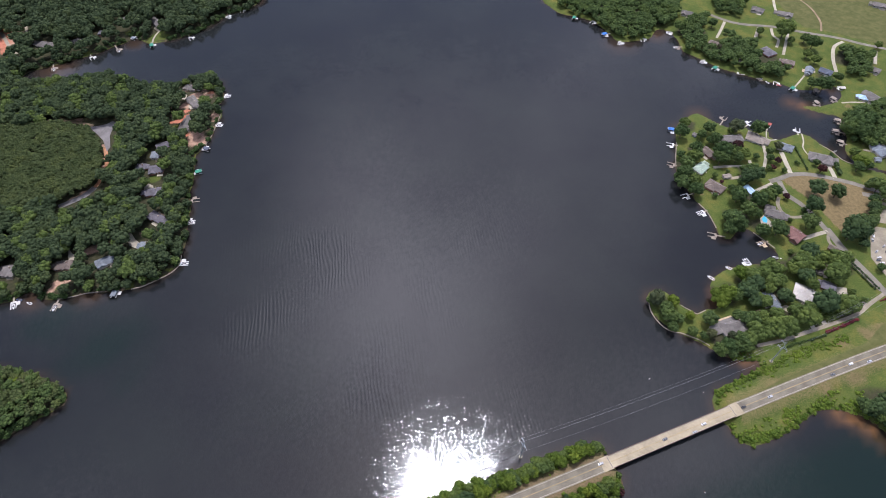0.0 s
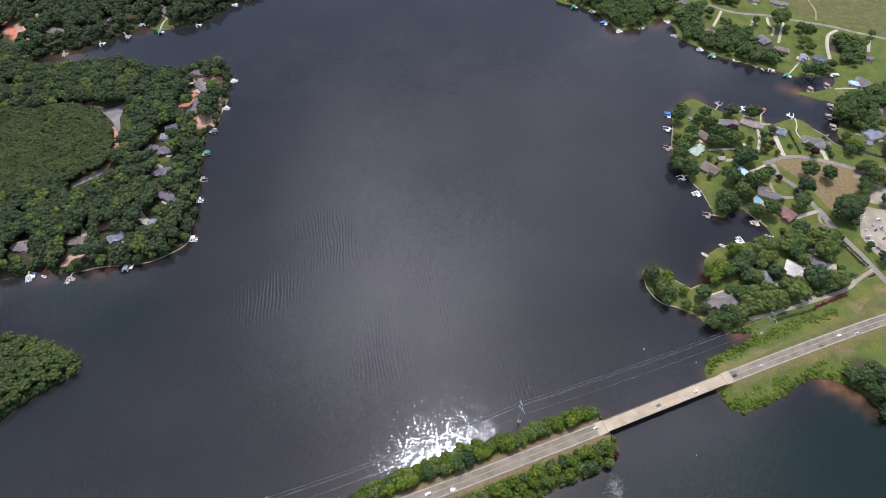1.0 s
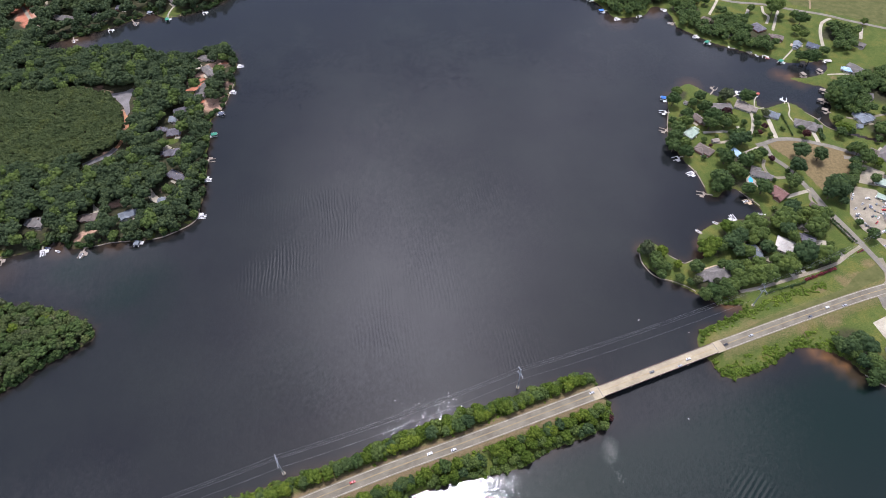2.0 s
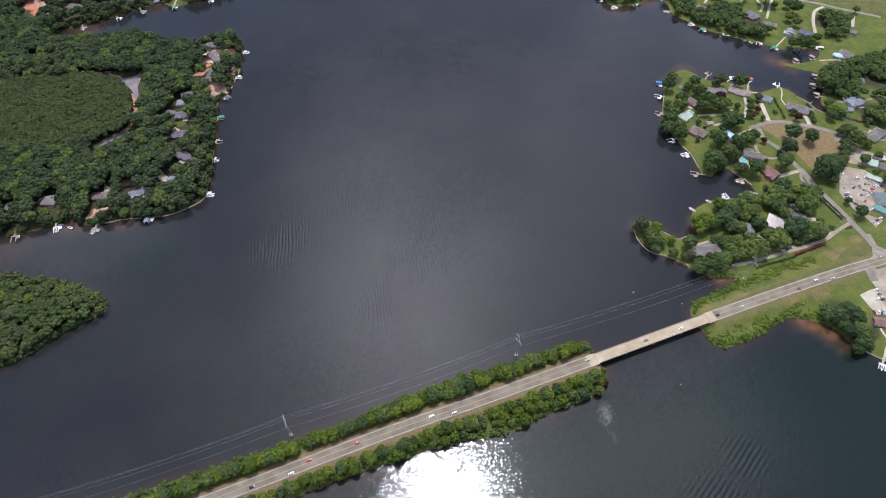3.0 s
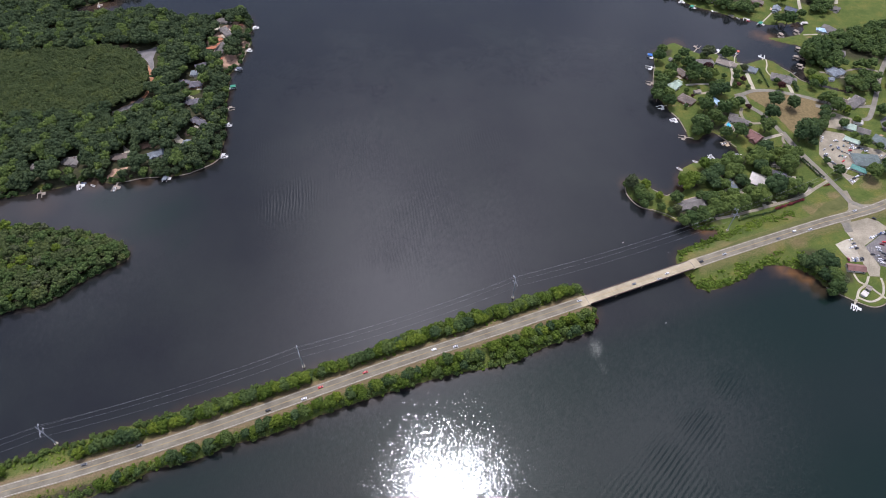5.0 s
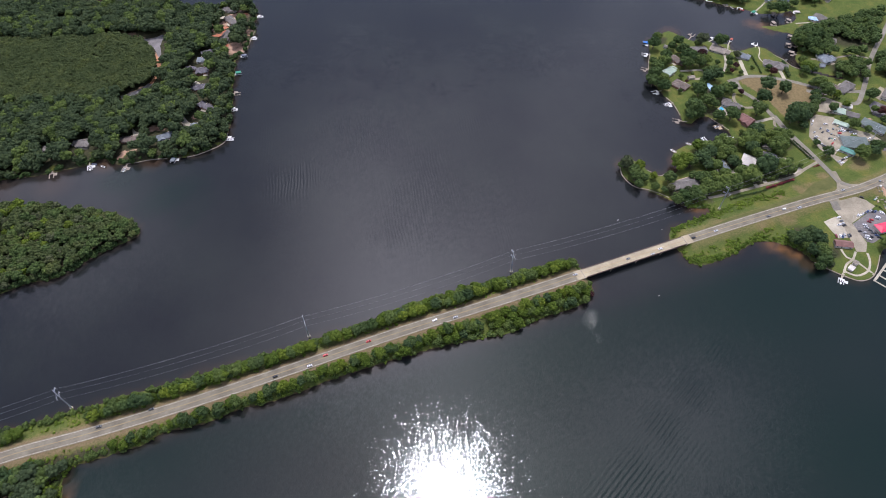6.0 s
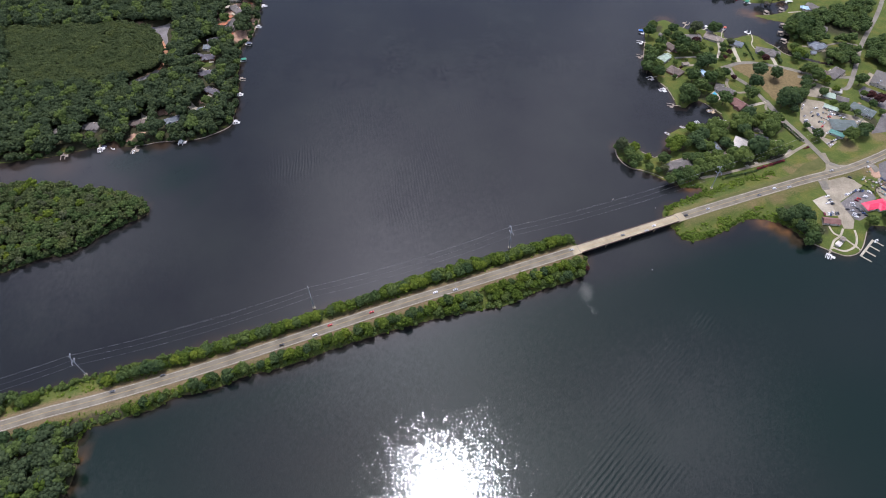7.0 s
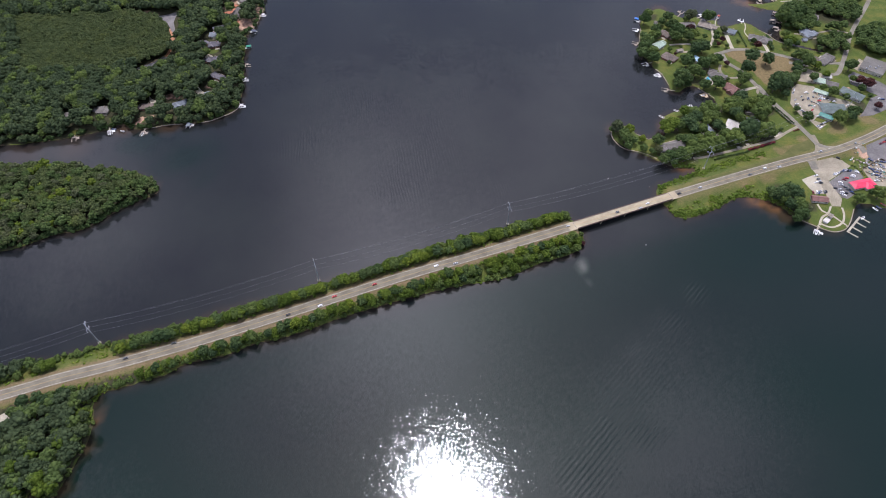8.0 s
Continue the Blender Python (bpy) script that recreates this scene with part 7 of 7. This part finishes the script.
strip("garden_path", spline([(396.2, 178.3), (404.5, 173.5), (412.3, 175.1), (420.6, 180.7), (426.2, 191.2), (427.9, 201.2)], False, 3.0), 1.1, 0.16, CONCRETE, "curving concrete path by the water", "path")
strip("lane", spline([(-485.5, 602.8), (-457.3, 602.6), (-429.9, 594.7)], False, 3.0), 2.6, 0.16, TAN_DIRT, "sandy woodland road", "road")
slab("road_end", [(-434.1, 592.6), (-422.9, 594.7), (-413.5, 597.8), (-407.5, 603.5), (-400.5, 598.5), (-403.3, 590.2), (-402.5, 575.5), (-394.9, 555), (-396.3, 547), (-407.9, 567.3), (-419.8, 579.8)], 0.3, COURT, "grey asphalt turning place in the woods", "road")
strip("lane", spline([(-390.1, 487.8), (-396.8, 474.7), (-411.1, 462.8), (-418.5, 457.8)], False, 3.0), 3.6, 0.16, COURT, "grey asphalt road in the woods", "road")
strip("lane", spline([(-401, 555), (-391.9, 532.3), (-387.7, 518), (-388.2, 495), (-390.1, 487.8)], False, 3.0), 2.3, 0.16, TRACK, "red clay track in the woods", "road")
strip("driveway", spline([(-634.2, 849.1), (-611.6, 825.6), (-596.6, 800), (-578.9, 780.9), (-568.3, 770.9)], False, 3.0), 1.8, 0.16, GRAVEL, "pale gravel drive in the woods", "driveway")
strip("driveway", spline([(-638.7, 806.3), (-619.4, 781.4), (-600.8, 757.3), (-589.3, 748.9)], False, 3.0), 2.4, 0.16, GRAVEL, "pale gravel track beside red clay", "driveway")
strip("garden_path", spline([(-410.2, 772), (-412.1, 789.2), (-409.8, 803.8), (-403.3, 815.7)], False, 3.0), 1.2, 0.16, CONCRETE, "pale garden path to a dock", "path")
slab("driveway", [(-335, 488.2), (-332.4, 494.4), (-324.7, 489.9), (-324.1, 479.2), (-331.9, 480.2)], 0.2, CONCRETE, "pale driveway beside a house", "driveway")
slab("driveway", [(-332.9, 416.5), (-328.5, 421.2), (-320.5, 411), (-313, 405.6), (-314.2, 398), (-323.8, 402.6)], 0.2, CONCRETE, "pale looping driveway", "driveway")
slab("driveway", [(-386.1, 400.1), (-379.8, 392.6), (-370.3, 388.8), (-369.5, 383.7), (-379.9, 383.8)], 0.2, CONCRETE, "pale driveway beside a house", "driveway")
slab("driveway", [(-345.9, 669.2), (-338.7, 664.3), (-328.8, 654.6), (-329.3, 645.2), (-338.7, 647.6)], 0.2, CONCRETE, "pale driveway between houses", "driveway")
slab("driveway", [(-319.9, 444.4), (-314.5, 451), (-309.9, 435.3)], 0.2, CONCRETE, "pale driveway beside a house", "driveway")
slab("paved_yard", [(-400, -48), (-384, -38), (-372.5, -30), (-366.5, -32), (-367, -40), (-369, -46), (-384, -54)], 0.16, CONCRETE, "bright concrete yard beside the causeway road", "yard")
strip("sea_wall", spline([(244.5, 281), (237.7, 286.4), (230.8, 290), (221.5, 294.4), (214, 296.2), (206, 302.5), (199.8, 315), (199, 326), (201.4, 334.5)], False, 3.0), 0.45, 0.75, STONE, "low pale stone wall along the lake shore", "sea wall", z=0.0, thick=1.2)
strip("sea_wall", spline([(229.2, 325.1), (236.9, 319.2), (242.3, 315.3), (251.6, 319.7)], False, 3.0), 0.45, 0.75, STONE, "low pale stone wall along the lake shore", "sea wall", z=0.0, thick=1.2)
strip("sea_wall", spline([(-267.8, 391), (-266.4, 379.3), (-270.8, 370), (-276.2, 365.1), (-285.1, 358.9), (-296, 352.1), (-306.1, 348.8)], False, 3.0), 0.45, 0.75, STONE, "low pale stone wall along the lake shore", "sea wall", z=0.0, thick=1.2)
strip("sea_wall", spline([(-279.4, 585), (-278.4, 605.4), (-277.9, 618.7)], False, 3.0), 0.45, 0.75, STONE, "low pale stone wall along the lake shore", "sea wall", z=0.0, thick=1.2)
strip("sea_wall", spline([(-288.4, 551.2), (-281.9, 566.3), (-279.5, 579.7)], False, 3.0), 0.45, 0.75, STONE, "low pale stone wall along the lake shore", "sea wall", z=0.0, thick=1.2)
strip("sea_wall", spline([(291.7, 423), (288.4, 445.7), (282.3, 459.2)], False, 3.0), 0.45, 0.75, STONE, "low pale stone wall along the lake shore", "sea wall", z=0.0, thick=1.2)
strip("sea_wall", spline([(271.6, 516.7), (276.3, 535.9), (282.9, 559.8)], False, 3.0), 0.45, 0.75, STONE, "low pale stone wall along the lake shore", "sea wall", z=0.0, thick=1.2)
strip("sea_wall", spline([(370.5, 190.8), (381.1, 181.8), (395.5, 172.1), (406.7, 167.4), (419.6, 171.3), (429.4, 181.6), (440.7, 199.7)], False, 3.0), 0.45, 0.75, STONE, "low pale stone wall along the lake shore", "sea wall", z=0.0, thick=1.2)
strip("sea_wall", spline([(344.3, 394.7), (334.3, 408.5), (328.6, 416.3)], False, 3.0), 0.45, 0.75, STONE, "low pale stone wall along the lake shore", "sea wall", z=0.0, thick=1.2)
strip("sea_wall", spline([(452.8, 554.1), (462.8, 542), (469.6, 526.3), (485.7, 514.7)], False, 3.0), 0.45, 0.75, STONE, "low pale stone wall along the lake shore", "sea wall", z=0.0, thick=1.2)
strip("sea_wall", spline([(-374.9, 337.3), (-359.6, 340.5), (-347.3, 344.4), (-328.6, 346.3)], False, 3.0), 0.45, 0.75, STONE, "low pale stone wall along the lake shore", "sea wall", z=0.0, thick=1.2)


def glint_patch(cx, cy):
    """A patch of sun glint on the water, made of small pale flecks."""
    q = np.random.RandomState(3)
    bm = bmesh.new()
    for k in range(420):
        u, v = q.normal(0, 1, 2)
        x, y = cx + 3.4 * u + 0.35 * v, cy + 5.5 * v
        if k >= 385:
            x, y = cx + 3 + 2.5 * u, cy - 20 + 2.5 * v
        r = q.uniform(0.14, 0.34)
        a = q.uniform(0, 6.28)
        ring = [bm.verts.new((x + r * math.cos(a + j * 1.0472) * (1.0 if j % 2 else 0.8), y + r * math.sin(a + j * 1.0472), 0.03 + 0.05 * q.rand())) for j in range(6)]
        bm.faces.new(ring)
    return tagged(part("glint_flecks", bm, GLINT_FLECK), "patch of pale flecks painted as sun glint on the lake", "water plants", kind="stuff")


glint_patch(134.3, 123.2)
for x, y in [(204.2, 150.6), (181.7, 248.1), (226.2, 234.9), (182.6, 248.7)]:
    b = thing("buoy", pose(x, y, 0), "small white buoy floating on the lake", "buoy", "buoys")
    bm = bmesh.new()
    tube(bm, (0, 0, -0.4), (0, 0, 0.45), 0.42, 0.42, 10)
    tube(bm, (0, 0, 0.45), (0, 0, 1.2), 0.3, 0.08, 8)
    part("float", bm, WHITE, b)
    part("band", boxes([(-0.25, 0.25, -0.25, 0.25, 0.46, 0.56)]), ORANGE, b)


def yard_item(x, y, k):
    """Things kept in the yards: covered boats on trailers, crates and sheds."""
    q = random.Random(k)
    z = ground_z(x, y) + 0.2
    if k % 3 == 0:
        b = boat_shape(x, y, q.uniform(0, 180), q.choice(("white", "silver", "blue")))
        b.matrix_basis = pose(x, y, z + 0.55, 0, 0, q.uniform(0, 180))
        tagged(b, "small boat stored on blocks in a yard", "boat", "stored boats")
        for s in (-1.6, 1.4):
            part("block", boxes([(-0.8, 0.8, s - 0.2, s + 0.2, -0.6, -0.2)]), WOOD, b)
        return b
    t = thing("crate_stack", pose(x, y, z, 0, 0, q.uniform(0, 90)), "stack of pale crates and covered goods in a yard", "crates", "yard goods")
    mats = (WHITE, GRAVEL, WOOD, ROOFS["blue"], TANWOOD, ROOFS["teal"])
    for j in range(q.randint(2, 5)):
        w, d, h = q.uniform(0.8, 2.4), q.uniform(0.8, 2.0), q.uniform(0.5, 1.6)
        ax, ay = q.uniform(-2, 2), q.uniform(-2, 2)
        part("crate", boxes([(ax - w / 2, ax + w / 2, ay - d / 2, ay + d / 2, 0, h), (ax - w / 2 - 0.06, ax + w / 2 + 0.06, ay - d / 2 - 0.06, ay + d / 2 + 0.06, h * 0.82, h * 0.9)]), q.choice(mats), t)
    return t


for k, p in enumerate([(485, 269.4), (484.1, 262.8), (489.9, 268.4), (486.8, 257.2), (490.8, 261.8), (496.2, 269.3), (493.9, 259.9), (491.9, 252.5), (495.9, 257.1), (500.1, 263.7), (494.5, 247), (499.6, 255.3), (488.4, 250.7), (483.2, 253.5), (488.6, 242.5), (483.1, 241.6), (495.3, 273.2), (500.7, 275.1), (504, 272.2), (478.9, 262.8), (484.4, 266.5), (485.9, 260.9), (492.3, 266.5), (494.5, 262.7), (500.1, 266.5), (480.8, 255.3), (484.3, 251.6), (491.2, 255.3), (498, 259), (484.5, 246.1), (490.4, 247.9), (495.9, 251.6), (484.3, 272.2), (491.3, 276)] + [(471.5, 392.8), (477.7, 397.4), (480.2, 392.7), (465, 383.5), (469.9, 381.2), (461.9, 390.5), (459.6, 376.6), (464.9, 402.2), (474.6, 404.6)]):
    yard_item(p[0], p[1], k)
for k, p in enumerate([(467.4, 274.2), (477.4, 276.1), (471.2, 272.3), (474.2, 265.6), (480, 271.3), (487.3, 276.1), (488.9, 272.2), (478.1, 291.7), (479.6, 285.8), (471, 278), (489.5, 299.6), (484.2, 299.6)]):
    yard_item(p[0], p[1], k * 3 + 1)


def yard_fence(line):
    """A dark paling fence round a yard."""
    x0, y0 = line[0]
    f = thing("fence", pose(x0, y0, ground_z(x0, y0)), "dark wooden fence round a cluttered boat yard", "fence")
    for (ax, ay), (bx, by) in zip(line[:-1], line[1:]):
        n = max(1, int(math.hypot(bx - ax, by - ay) / 3.0))
        turn = math.degrees(math.atan2(by - ay, bx - ax))
        for k in range(n):
            sx, sy = ax + (bx - ax) * k / n, ay + (by - ay) * k / n
            step = math.hypot(bx - ax, by - ay) / n
            m = pose(sx - x0, sy - y0, ground_z(sx, sy) - ground_z(x0, y0), 0, 0, turn)
            for nm, bm in (("post", boxes([(-0.08, 0.08, -0.08, 0.08, -0.3, 2.1)])), ("board_panel", boxes([(0.08, step - 0.08, -0.03, 0.03, 0.1, 1.9), (0.08, step - 0.08, 0.03, 0.08, 0.5, 0.6), (0.08, step - 0.08, 0.03, 0.08, 1.5, 1.6)]))):
                part(nm, bm, BARK, f).matrix_basis = m
    return f


yard_fence([(471.1, 250.7), (476.1, 260.9), (485.8, 266.5), (497.2, 273.1), (504.2, 277), (508.8, 271.2)])


def rooftop_unit(x, y, z, turn):
    u = thing("rooftop_unit", pose(x, y, z, 0, 0, turn), "grey ventilation unit on a flat warehouse roof", "air unit", "rooftop units")
    part("casing", boxes([(-1.2, 1.2, -0.9, 0.9, 0, 1.1)]), STEEL, u)
    bm = bmesh.new()
    tube(bm, (0, 0, 1.1), (0, 0, 1.3), 0.6, 0.55, 10)
    part("fan_housing", bm, LOT, u)
    return u


roof_x, roof_y = 570.2, 451.3
for k in range(4):
    rooftop_unit(roof_x - 9 + k * 6, roof_y + (k % 2) * 4 - 2, max(ground_z(roof_x, roof_y), 0.4) + 4.9, -18)


def parked_stripes(poly, turn, gap, length, rows):
    """White bay lines on a car park."""
    cx, cy = poly
    m = pose(0, 0, 0, 0, 0, turn)
    for r in range(rows):
        for k in range(10):
            p = m @ Vector(((k - 5) * gap, r * length * 2.2, 0))
            x, y = cx + p.x, cy + p.y
            ob = part("bay_line", boxes([(-0.07, 0.07, -length / 2, length / 2, 0, 0.01)]), WHITE_LINE)
            ob.matrix_basis = pose(x, y, ground_z(x, y) + 0.215, 0, 0, turn)
            tagged(ob, "white painted parking bay line on asphalt", "road marking", kind="structure")


parked_stripes((442.2, 233.5), -25, 2.9, 5.0, 2)
parked_stripes((551.3, 424.5), -22, 2.9, 5.0, 1)
